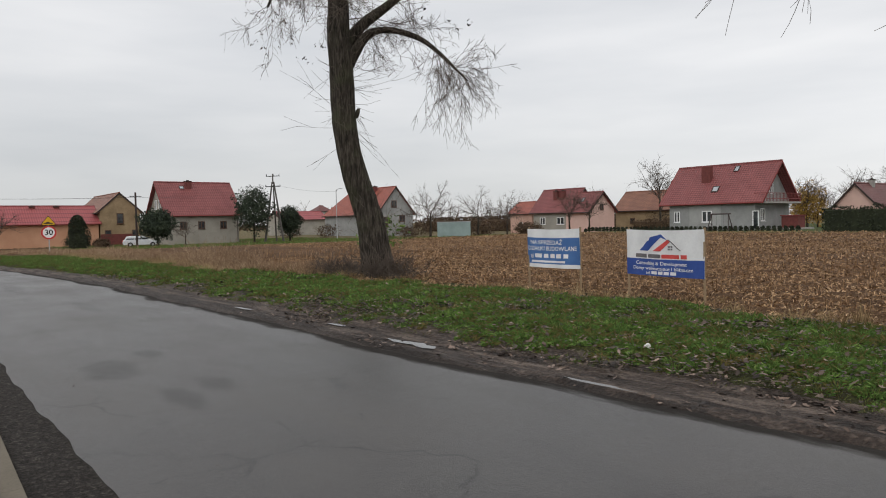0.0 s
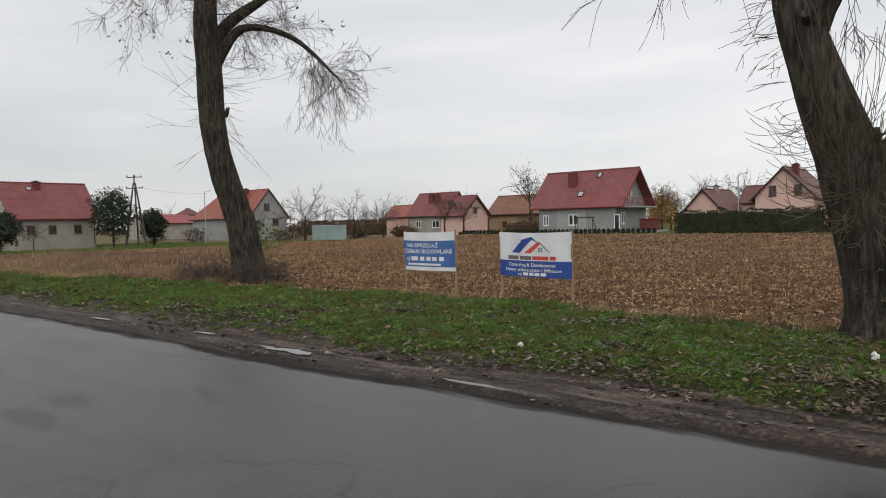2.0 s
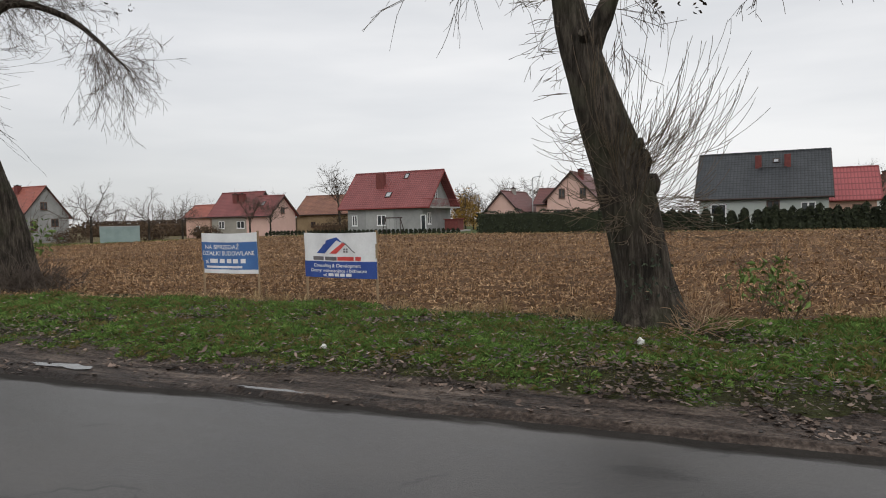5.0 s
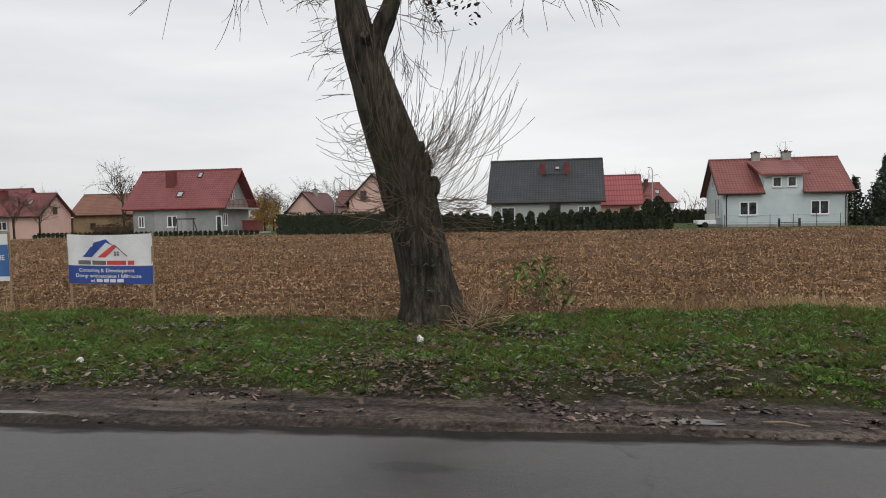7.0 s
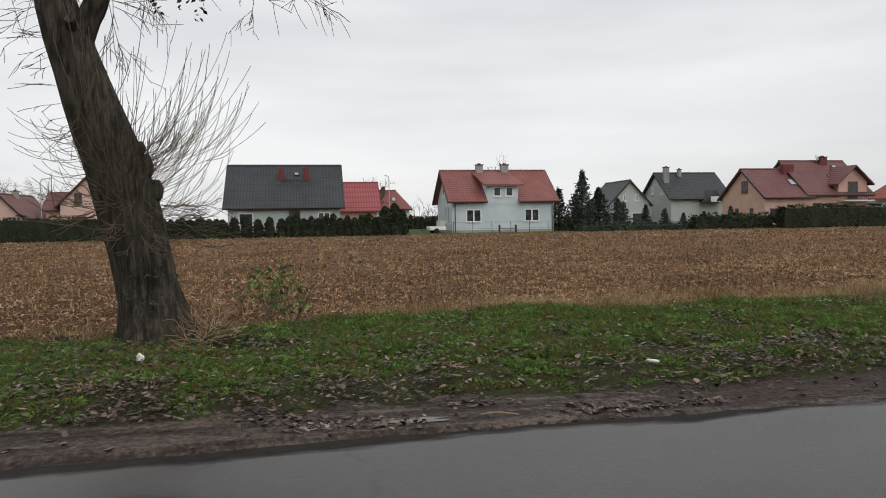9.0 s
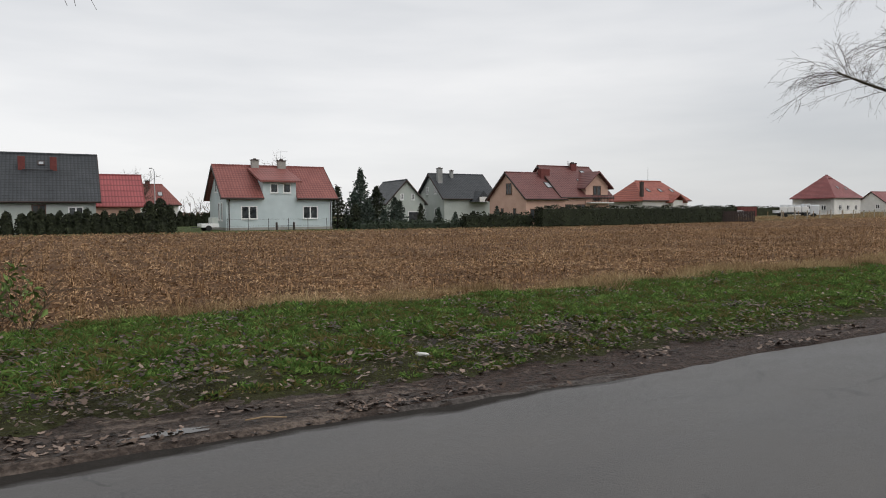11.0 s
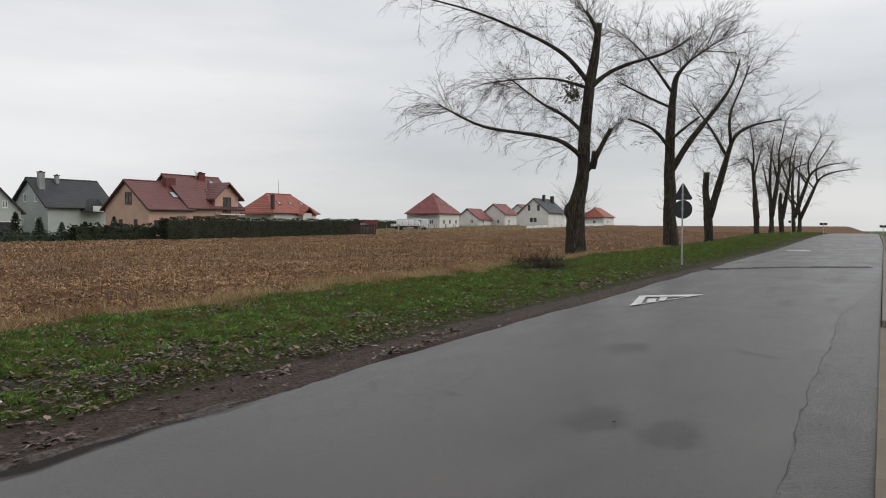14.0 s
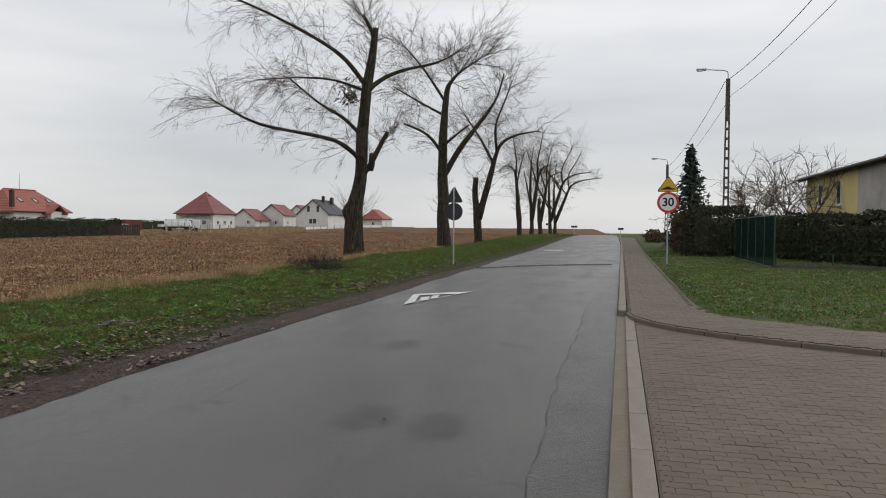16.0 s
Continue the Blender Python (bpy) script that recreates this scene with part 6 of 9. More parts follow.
def crumbled_asphalt():
    m, n, l = material("crumbled_asphalt_strip")
    pos = n.new("ShaderNodeNewGeometry").outputs["Position"]
    sep = n.new("ShaderNodeSeparateXYZ")
    l.new(pos, sep.inputs[0])
    big, grit, stone = noise_at(n, l, pos, 1.6, 5, 0.65), noise_at(n, l, pos, 60.0, 3, 0.75), noise_at(n, l, pos, 24.0, 4, 0.7)
    sound = ramp(n, l, math_node(n, l, "MULTIPLY_ADD", stone, 0.4, math_node(n, l, "MULTIPLY", big, 0.6)), [(0.34, (0.020, 0.019, 0.018)), (0.5, (0.048, 0.045, 0.042)), (0.66, (0.085, 0.080, 0.075))])
    loose = ramp(n, l, math_node(n, l, "MULTIPLY_ADD", grit, 0.5, math_node(n, l, "MULTIPLY", stone, 0.5)), [(0.38, (0.006, 0.005, 0.004)), (0.52, (0.026, 0.022, 0.019)), (0.66, (0.105, 0.092, 0.08))])
    west = math_node(n, l, "MULTIPLY_ADD", sep.outputs["X"], -0.11, 0.30)
    fac = ramp(n, l, math_node(n, l, "ADD", west, math_node(n, l, "MULTIPLY_ADD", big, 1.6, -0.8)), [(0.40, (0, 0, 0)), (0.56, (1, 1, 1))])
    col = mix_colour(n, l, fac, sound, loose)
    gloss = mix_colour(n, l, fac, (0.42, 0.42, 0.42), (0.12, 0.12, 0.12))
    finish(n, l, col, mix_colour(n, l, fac, (0.34, 0.34, 0.34), (0.8, 0.8, 0.8)), math_node(n, l, "MULTIPLY_ADD", stone, 0.7, math_node(n, l, "MULTIPLY", grit, 0.5)), 0.8, 0.03, spec=gloss)
    return m


COARSE = crumbled_asphalt()
WATER = surf("muddy_water", (0.030, 0.026, 0.022), (0.050, 0.042, 0.034), 5.0, 0.10, 0.25, 16, spec=0.5)
COARSE_DARK = surf("crack_filling", (0.022, 0.020, 0.018), (0.050, 0.046, 0.042), 6.0, 0.7, 0.4, 60)
PAINT = surf("worn_white_paint", (0.38, 0.38, 0.37), (0.60, 0.60, 0.58), 8.0, 0.6, 0.3, 70, spread=0.12)
for k, (x, y, a, b, rz) in enumerate(((-7.55, 5.38, 0.42, 0.11, 0.06), (-9.9, 5.52, 0.3, 0.04, 0.1), (-13.2, 5.3, 0.4, 0.04, 0.1), (-4.35, 5.34, 0.40, 0.05, 0.0), (1.15, 5.72, 0.3, 0.06, 0.05))):
    blot("puddle", x, y, a, b, 730 + k, WATER, "shallow muddy puddle on the road edge", "puddle", z=-0.012, rz=rz)


def ribbon(name, pts, w, mat, label, category, up, kind="structure", thick=0.0):
    v, f = [], []
    for i, (x, y) in enumerate(pts):
        a, b = pts[max(i - 1, 0)], pts[min(i + 1, len(pts) - 1)]
        d = Vector((b[0] - a[0], b[1] - a[1])).normalized()
        ww = w(i) if callable(w) else w
        for s in (-1, 1):
            px, py = x - d.y * ww * s / 2, y + d.x * ww * s / 2
            v.append((px, py, road_z(px, py) + up))
    for i in range(len(pts) - 1):
        f.append((2 * i, 2 * i + 2, 2 * i + 3, 2 * i + 1))
    return tagged(raw(name, v, f, mat), label, category, kind=kind)


RR = random.Random(9)
edge_xs = np.arange(-24, 25.5, 0.2)


def seam_y(x):
    """Where the newer asphalt ends along the kerb; it runs out towards the raised kerb."""
    keep = 1 - float(smooth(13.0, 27.0, x))
    line = 0.945 + float(road_shift(x)) + 0.03 * math.sin(x * 0.9) + 0.014 * math.sin(x * 3.7) + 0.010 * math.sin(x * 8.3 + 1)
    edge = float(near_edge(x))
    return edge + max(0.02, (line - edge) * keep)


strip("road_edge_strip", edge_xs, near_edge, seam_y, 3, lambda x, k: road_z(x, float(near_edge(x)) + k * (seam_y(x) - float(near_edge(x)))) - float(land(x, 0)) + 0.003, COARSE, "coarse asphalt strip along the kerb", "road edge")
ribbon("road_crack", [(3.0 + k * 0.1, seam_y(3.0 + k * 0.1) + RR.uniform(-0.008, 0.008)) for k in range(160)], lambda i: 0.006 + 0.004 * math.sin(i * 0.7) + 0.003 * math.sin(i * 2.3), COARSE_DARK, "long crack between two asphalt layers", "crack", 0.009)

RUBBER = surf("dark_worn_rubber", (0.016, 0.016, 0.016), (0.040, 0.039, 0.038), 4.0, 0.7, 0.4, 60)
bump_ = thing("speed_bump", 0, 0, 0, 0, "low dark worn speed bump across the asphalt road", "speed bump")
for k in range(11):
    y0_ = 5.45 - k * 0.47
    x0_ = 28.75 + (5.6 - y0_) * 0.93
    seg = bmesh.new()
    prof_ = [(-0.22, 0.0), (-0.14, 0.03), (-0.05, 0.04), (0.05, 0.04), (0.14, 0.03), (0.22, 0.0)]
    ends_ = [[seg.verts.new((u_, v_, w_)) for u_, w_ in prof_] for v_ in (-0.31, 0.31)]
    for q_ in range(5):
        seg.faces.new((ends_[0][q_], ends_[0][q_ + 1], ends_[1][q_ + 1], ends_[1][q_]))
    seg.faces.new(ends_[0][::-1]), seg.faces.new(ends_[1])
    bmesh.ops.recalc_face_normals(seg, faces=seg.faces)
    o_ = part("segment", seg, RUBBER, bump_)
    o_.matrix_local = pose(x0_, y0_, road_z(x0_, y0_) + 0.002 + RR.uniform(-0.008, 0.004), 0, 0, 43)


def quad_patch(name, corners, mat, parent, up=0.02, n=6):
    """A flat painted patch between four corners, laid on the road."""
    (ax, ay), (bx, by), (cx, cy), (dx, dy) = corners
    v, f = [], []
    for i in range(n + 1):
        for j in range(3):
            s, t = i / n, j / 2
            x = (ax * (1 - s) + bx * s) * (1 - t) + (dx * (1 - s) + cx * s) * t
            y = (ay * (1 - s) + by * s) * (1 - t) + (dy * (1 - s) + cy * s) * t
            v.append((x, y, road_z(x, y) + up))
    for i in range(n):
        for j in range(2):
            f.append((i * 3 + j, i * 3 + 3 + j, i * 3 + 4 + j, i * 3 + 1 + j))
    return raw(name, v, f, mat, parent)


mark = thing("road_marking", 0, 0, 0, 0, "worn white warning triangle painted on the asphalt", "road marking")
A0, B0, C0 = (14.75, 4.62), (16.9, 5.02), (17.95, 3.78)
A1, B1, C1 = (15.25, 4.52), (16.7, 4.82), (17.2, 4.02)
for p, q, r_, s_ in ((A0, B0, B1, A1), (B0, C0, C1, B1), (A0, A1, C1, C0)):
    quad_patch("stripe", (p, q, r_, s_), PAINT, mark)
quad_patch("figure", ((15.55, 4.5), (16.3, 4.66), (16.42, 4.5), (15.66, 4.34)), PAINT, mark)
quad_patch("figure", ((16.05, 4.38), (16.75, 4.5), (16.82, 4.36), (16.15, 4.26)), PAINT, mark)
mark = thing("road_marking", 0, 0, 0, 0, "worn white stripe painted across the far lane", "road marking")
quad_patch("stripe", ((51.0, 5.2), (53.4, 5.3), (53.2, 3.9), (51.2, 3.8)), PAINT, mark)

# ---- kerb, pavement and drive ----
KERB = surf("kerb_concrete", (0.13, 0.115, 0.096), (0.24, 0.215, 0.185), 1.2, 0.85, 0.4, 60)
KERB_BROWN = surf("worn_kerb_face", (0.095, 0.080, 0.058), (0.17, 0.145, 0.108), 1.4, 0.8, 0.4, 60)
JOINT_SAND = surf("sandy_joint", (0.070, 0.057, 0.043), (0.120, 0.098, 0.075), 4.0, 0.95, 0.4, 80)


def paver_material():
    m, n, l = material("worn_concrete_pavers")
    where = n.new("ShaderNodeNewGeometry").outputs["Position"]
    rnd = n.new("ShaderNodeObjectInfo").outputs["Random"]
    isl = n.new("ShaderNodeNewGeometry").outputs["Random Per Island"]
    a, g = noise_at(n, l, where, 0.8, 4), noise_at(n, l, where, 60.0, 3)
    tone = math_node(n, l, "ADD", math_node(n, l, "MULTIPLY_ADD", a, 0.5, math_node(n, l, "MULTIPLY", g, 0.25)), math_node(n, l, "MULTIPLY_ADD", isl, 0.12, math_node(n, l, "MULTIPLY", rnd, 0.12)))
    col = ramp(n, l, tone, [(0.3, (0.070, 0.053, 0.038)), (0.7, (0.130, 0.101, 0.073))])
    finish(n, l, col, 0.68, math_node(n, l, "MULTIPLY_ADD", g, 0.5, a), 0.4, 0.01, spec=0.28)
    return m


PAVER = paver_material()
kerb = thing("kerb", 0, 0, 0, 0, "worn concrete kerb between road and pavement", "kerb", kind="structure")
flush, high = bmesh.new(), bmesh.new()
add_box(flush, -0.4985, 0.4985, -0.075, 0.075, -0.15, 0.034, bevel=0.004)
add_box(high, -0.495, 0.495, -0.075, 0.075, -0.15, 0.125, bevel=0.02)
mesh_flush, mesh_high, mesh_face = bpy.data.meshes.new("kerbstone"), bpy.data.meshes.new("kerbstone"), bpy.data.meshes.new("kerb_face")
flush.to_mesh(mesh_flush), high.to_mesh(mesh_high)
fb = bmesh.new()
add_box(fb, -0.4995, 0.4995, -0.071, 0.071, -0.15, 0.006, bevel=0.002)
fb.to_mesh(mesh_face)
for me, mt in ((mesh_flush, KERB), (mesh_high, KERB), (mesh_face, KERB_BROWN)):
    me.materials.append(mt)
for k in range(110):
    x = -14.5 + k
    y = float(near_edge(x))
    ob = new("kerbstone", mesh_high if x > 13.9 else mesh_flush)
    ob.parent = kerb
    ob.matrix_local = pose(x, y - 0.215 if x < 13.9 else y - 0.09, float(land(x, y)) + RR.uniform(-0.003, 0.002), RR.uniform(-0.3, 0.3), 0, -0.72 + RR.uniform(-0.12, 0.12))
    if x < 13.9:
        ob = new("kerb_face", mesh_face)
        ob.parent = kerb
        ob.matrix_local = pose(x, y - 0.071, 0.0, 0, 0, -0.72)


def slab(name, poly, top, mat, label, category, thick=0.2):
    n = len(poly)
    v = [(x, y, float(land(x, y)) + top) for x, y in poly] + [(x, y, float(land(x, y)) + top - thick) for x, y in poly]
    f = [tuple(range(n)), tuple(range(2 * n - 1, n - 1, -1))] + [(k, n + k, n + (k + 1) % n, (k + 1) % n) for k in range(n)]
    bm = bmesh.new()
    vs = [bm.verts.new(p) for p in v]
    for q in f:
        bm.faces.new([vs[i] for i in q])
    bmesh.ops.recalc_face_normals(bm, faces=bm.faces)
    bmesh.ops.triangulate(bm, faces=[q for q in bm.faces if len(q.verts) > 4])
    return tagged(part(name, bm, mat), label, category, kind="structure")


walk_outer = [(13.95, 0.13), (13.3, 0.04), (12.7, -0.24), (12.2, -0.58), (11.85, -0.95), (11.55, -1.33), (11.1, -2.08), (10.68, -2.9), (10.2, -4.2), (9.6, -9.0)]
walk_inner = [(11.5, -9.0), (11.75, -5.2), (12.05, -4.1), (12.35, -3.5), (12.7, -2.95), (13.0, -2.5), (13.35, -2.0), (13.7, -1.64), (14.3, -1.37), (15.2, -1.25), (17.0, -1.22)]
far_side = [(x, -1.22 - 0.0145 * (x - 17)) for x in (20, 40, 60, 80, 95)]
near_side = [(x, float(near_edge(x)) - 0.17) for x in (95, 80, 60, 40, 20)]
slab("pavement", walk_outer + walk_inner + far_side + near_side, 0.085, JOINT_SAND, "brown grey block paved footway beside the road", "pavement")
slab("drive", [(-14, -9.0), (9.55, -9.0)] + [(x - 0.03, y - 0.01) for x, y in walk_outer[::-1]] + [(13.9, 0.016), (0.0, 0.19), (-6, 0.265), (-14, 0.365)], 0.0245, JOINT_SAND, "brown grey block paved drive", "pavement")
# raised edging round the corner
edge_bm_pts = walk_outer
for (x0, y0), (x1, y1) in zip(edge_bm_pts, edge_bm_pts[1:]):
    L = math.hypot(x1 - x0, y1 - y0)
    n = max(1, round(L / 0.9))
    for k in range(n):
        mx, my = x0 + (x1 - x0) * (k + 0.5) / n, y0 + (y1 - y0) * (k + 0.5) / n
        b = box(-L / n / 2 + 0.003, L / n / 2 - 0.003, -0.035, 0.035, -0.1, 0.096, bevel=0.01)
        e = part("edging_stone", b, KERB_BROWN, kerb)
        e.matrix_local = pose(mx, my, 0, 0, 0, math.degrees(math.atan2(y1 - y0, x1 - x0)))


def inside(poly, x, y):
    c = False
    for (x0, y0), (x1, y1) in zip(poly, poly[1:] + poly[:1]):
        if (y0 > y) != (y1 > y) and x < (x1 - x0) * (y - y0) / (y1 - y0) + x0:
            c = not c
    return c


PW, PL = 0.1, 0.2
zig = [(-PL / 2, -0.009), (-PL / 4, 0.009), (0, -0.009), (PL / 4, 0.009), (PL / 2, -0.009)]
outline = [(-PW / 2 + o, y) for y, o in zig] + [(PW / 2 + o, y) for y, o in zig[::-1]]


def paver_verts(shrink_, z):
    return [(x * (1 - shrink_ / PW * 2), y * (1 - shrink_ / PL * 2), z) for x, y in outline]


pv = paver_verts(0.004, 0.025) + paver_verts(0.0012, 0.022) + paver_verts(0.0012, -0.02)
pf = [tuple(range(9, -1, -1))] + [(r * 10 + k, r * 10 + (k + 1) % 10, r * 10 + 10 + (k + 1) % 10, r * 10 + 10 + k) for r in (0, 1) for k in range(10)]
paver_mesh = bpy.data.meshes.new("paver")
paver_mesh.from_pydata(pv, [], pf)
paver_mesh.materials.append(PAVER)


def pavers(host, poly, x0, x1, y0, y1, top, turn, near_box, margin=0.06):
    """Block paving: those in the nearest stretch one by one, the rest joined."""
    vs, fs, count = [], [], 0
    nx_, ny_ = int((x1 - x0) / PW), int((y1 - y0) / PL)
    for i in range(nx_):
        for j in range(ny_):
            x = x0 + (i + 0.5) * PW
            y = y0 + (j + 0.5 + 0.5 * (i % 2) * turn) * PL + 0.0125 * (3.0 - x)
            fit_ = lambda v_, d_: all(inside(poly, x + a, v_ + b) for a, b in ((-margin, -d_), (margin, d_), (-margin, d_), (margin, -d_)))
            if not fit_(y, margin + 0.08):
                # a stone cut to length against the border
                foot, k_ = y - PL / 2, 0
                while k_ < 20 and inside(poly, x - margin, foot + (k_ + 1) * PL / 20) and inside(poly, x + margin, foot + (k_ + 1) * PL / 20):
                    k_ += 1
                if k_ > 2 and inside(poly, x, foot - PL / 4):
                    n0, z, cut_ = len(vs), float(land(x, y)) + top, k_ / 20
                    vs += [(x + a, foot + PL * cut_ / 2 + b * cut_, z + c) for a, b, c in pv]
                    fs += [tuple(n0 + q for q in face) for face in pf]
                continue
            z = float(land(x, y)) + top + RR.uniform(-0.002, 0.002)
            if near_box and near_box[0] < x < near_box[1] and near_box[2] < y < near_box[3] and count < 300:
                ob = new("paver", paver_mesh)
                ob.parent = host
                ob.matrix_local = pose(x, y, z, RR.uniform(-0.6, 0.6), RR.uniform(-0.6, 0.6), RR.uniform(-0.8, 0.8))
                count += 1
            else:
                n0 = len(vs)
                vs += [(x + a, y + b, z + c) for a, b, c in pv]
                fs += [tuple(n0 + q for q in face) for face in pf]
    rest = raw("paver_field", vs, fs, PAVER, host)
    rest["kind"] = "stuff"


drive_ob, walk_ob = bpy.data.objects["drive"], bpy.data.objects["pavement"]
drive_poly = [(-8.0, -9.0), (9.5, -9.0)] + [(x - 0.08, y - 0.03) for x, y in walk_outer[::-1]] + [(13.5, 0.02), (-8.0, 0.285)]
pavers(drive_ob, drive_poly, 3.0, 13.9, -7.14, 0.3, 0.004, 1, (4.5, 6.9, -2.6, 0.2), 0.02)
pavers(drive_ob, drive_poly, 3.0 - 110 * PW, 3.0, -7.14 + 14 * PL, 0.45, 0.004, 1, None, 0.02)
pavers(walk_ob, walk_outer + walk_inner + far_side + near_side, 9.6, 46.0, -6.0, 0.3, 0.085, 1, None, 0.02)

# ---- grass, fallen leaves and stubble ----


def fast_mesh(name, v, f, mat, label, category, kind="stuff"):
    me = bpy.data.meshes.new(name)
    m, k = f.shape
    me.vertices.add(len(v))
    me.vertices.foreach_set("co", np.ascontiguousarray(v, np.float32).ravel())
    me.loops.add(m * k)
    me.loops.foreach_set("vertex_index", np.ascontiguousarray(f, np.int32).ravel())
    me.polygons.add(m)
    me.polygons.foreach_set("loop_start", np.arange(0, m * k, k, dtype=np.int32))
    me.materials.append(mat)
    me.update(calc_edges=True)
    return tagged(new(name, me), label, category, kind=kind)


rng = np.random.default_rng(4)


def patchy(x, y, s=1.0, o=0.0):
    return 0.5 + 0.28 * np.sin(x * 1.1 * s + 1.7 * np.sin(y * 0.9 * s + o) + o) * np.sin(y * 1.6 * s + 0.8 * np.sin(x * 0.7 * s) + 2 * o) + 0.22 * np.sin(x * 2.9 * s + y * 2.1 * s + o) * np.sin(y * 3.7 * s - x * 1.3 * s)


def blades(name, x, y, h, w, mat, label, category="grass", lean=0.45):
    n = len(x)
    z = ground_height(x, y) - 0.01
    turn = rng.uniform(0, 2 * np.pi, n)
    dx, dy = np.cos(turn), np.sin(turn)
    bend = rng.uniform(0.1, 1.0, n) * lean
    away = rng.uniform(0, 2 * np.pi, n)
    ox, oy = np.cos(away) * h * bend, np.sin(away) * h * bend
    base = np.stack([x, y, z], -1)
    side = np.stack([dx * w / 2, dy * w / 2, 0 * w], -1)
    mid = base + np.stack([ox * 0.35, oy * 0.35, h * 0.62], -1)
    tip = base + np.stack([ox, oy, h * (1 - 0.35 * bend)], -1)
    v = np.stack([base - side, base + side, mid + side * 0.8, tip, mid - side * 0.8], 1).reshape(-1, 3)
    q = np.arange(n)[:, None] * 5
    return fast_mesh(name, v, q + np.array([[0, 1, 2, 3, 4]]), mat, label, category)


def grass_mat(name, stops, scale=0.9):
    m, n, l = material(name)
    geo = n.new("ShaderNodeNewGeometry")
    rnd = geo.outputs["Random Per Island"]
    a = noise_at(n, l, geo.outputs["Position"], scale, 3)
    tone = math_node(n, l, "MULTIPLY_ADD", a, 1.5, math_node(n, l, "MULTIPLY_ADD", rnd, 0.5, -0.52))
    col = ramp(n, l, tone, stops)
    b = finish(n, l, col, 0.75, spec=0.12)
    glow = n.new("ShaderNodeBsdfTranslucent")
    l.new(col, glow.inputs[0])
    mixer = n.new("ShaderNodeMixShader")
    mixer.inputs[0].default_value = 0.22
    l.new(b.outputs[0], mixer.inputs[1]), l.new(glow.outputs[0], mixer.inputs[2])
    o = [q for q in n if q.type == "OUTPUT_MATERIAL"][0]
    l.new(mixer.outputs[0], o.inputs[0])
    return m


GRASS = grass_mat("verge_grass", scale=3.0, stops=[(0.16, (0.18, 0.138, 0.056)), (0.34, (0.120, 0.126, 0.038)), (0.47, (0.060, 0.108, 0.027)), (0.66, (0.108, 0.198, 0.046)), (0.92, (0.25, 0.35, 0.096))])
OLIVE = grass_mat("worn_olive_grass", scale=2.4, stops=[(0.15, (0.15, 0.115, 0.05)), (0.45, (0.105, 0.118, 0.034)), (0.85, (0.16, 0.21, 0.060))])
STRAW = grass_mat("dry_straw_grass", [(0.2, (0.17, 0.11, 0.055)), (0.5, (0.32, 0.225, 0.12)), (0.8, (0.48, 0.37, 0.21))])


def vnoise(x, y, cell, seed):
    """Smooth random field between 0 and 1 on a lattice."""
    x, y = np.asarray(x, float) / cell, np.asarray(y, float) / cell
    i, j = np.floor(x).astype(np.int64), np.floor(y).astype(np.int64)
    u, v = x - i, y - j
    u, v = u * u * (3 - 2 * u), v * v * (3 - 2 * v)

    def at(a, b):
        h = (a * 374761393 + b * 668265263 + seed * 974711) & 0x7FFFFFFF
        h = ((h ^ (h >> 13)) * 1274126177) & 0x7FFFFFFF
        return ((h ^ (h >> 16)) & 0xFFFF) / 65535.0
    return (at(i, j) * (1 - u) + at(i + 1, j) * u) * (1 - v) + (at(i, j + 1) * (1 - u) + at(i + 1, j + 1) * u) * v


def verge_lo(x):
    return far_edge(x) + 1.08 + 0.09 * np.sin(x * 1.3) + 0.07 * np.sin(x * 3.9)


def cover(x, y):
    """How thick the grass grows: mounds of turf with bare, leafy gaps."""
    lo, hi = verge_lo(x), field_edge(x) - 0.1
    u = np.clip((y - lo) / (hi - lo), 0, 1)
    turf = 0.58 * vnoise(x, y * 1.25, 0.62, 1) + 0.42 * vnoise(x, y * 1.2, 0.27, 2)
    turf = turf + 0.30 * (vnoise(x, y * 1.6, 2.6, 3) - 0.5) + 0.16 * (u - 0.35) + 0.06 * smooth(6, 14, x) + 0.05 * smooth(8, 14, -x)
    bald = np.exp(-((x + 1.3) ** 2 / 1.6 + (y - 9.1) ** 2 / 0.9)) * 0.3 + np.exp(-((x + 17.4) ** 2 + (y - 10.2) ** 2) / 2.5) * 0.3 + np.exp(-((x - 1.6) ** 2 / 3.0 + (y - 8.0) ** 2 / 0.6)) * 0.12 + np.exp(-((x + 9.5) ** 2 / 10 + (y - 8.6) ** 2 / 1.2)) * 0.16
    return smooth(0.29, 0.48, turf - bald), u


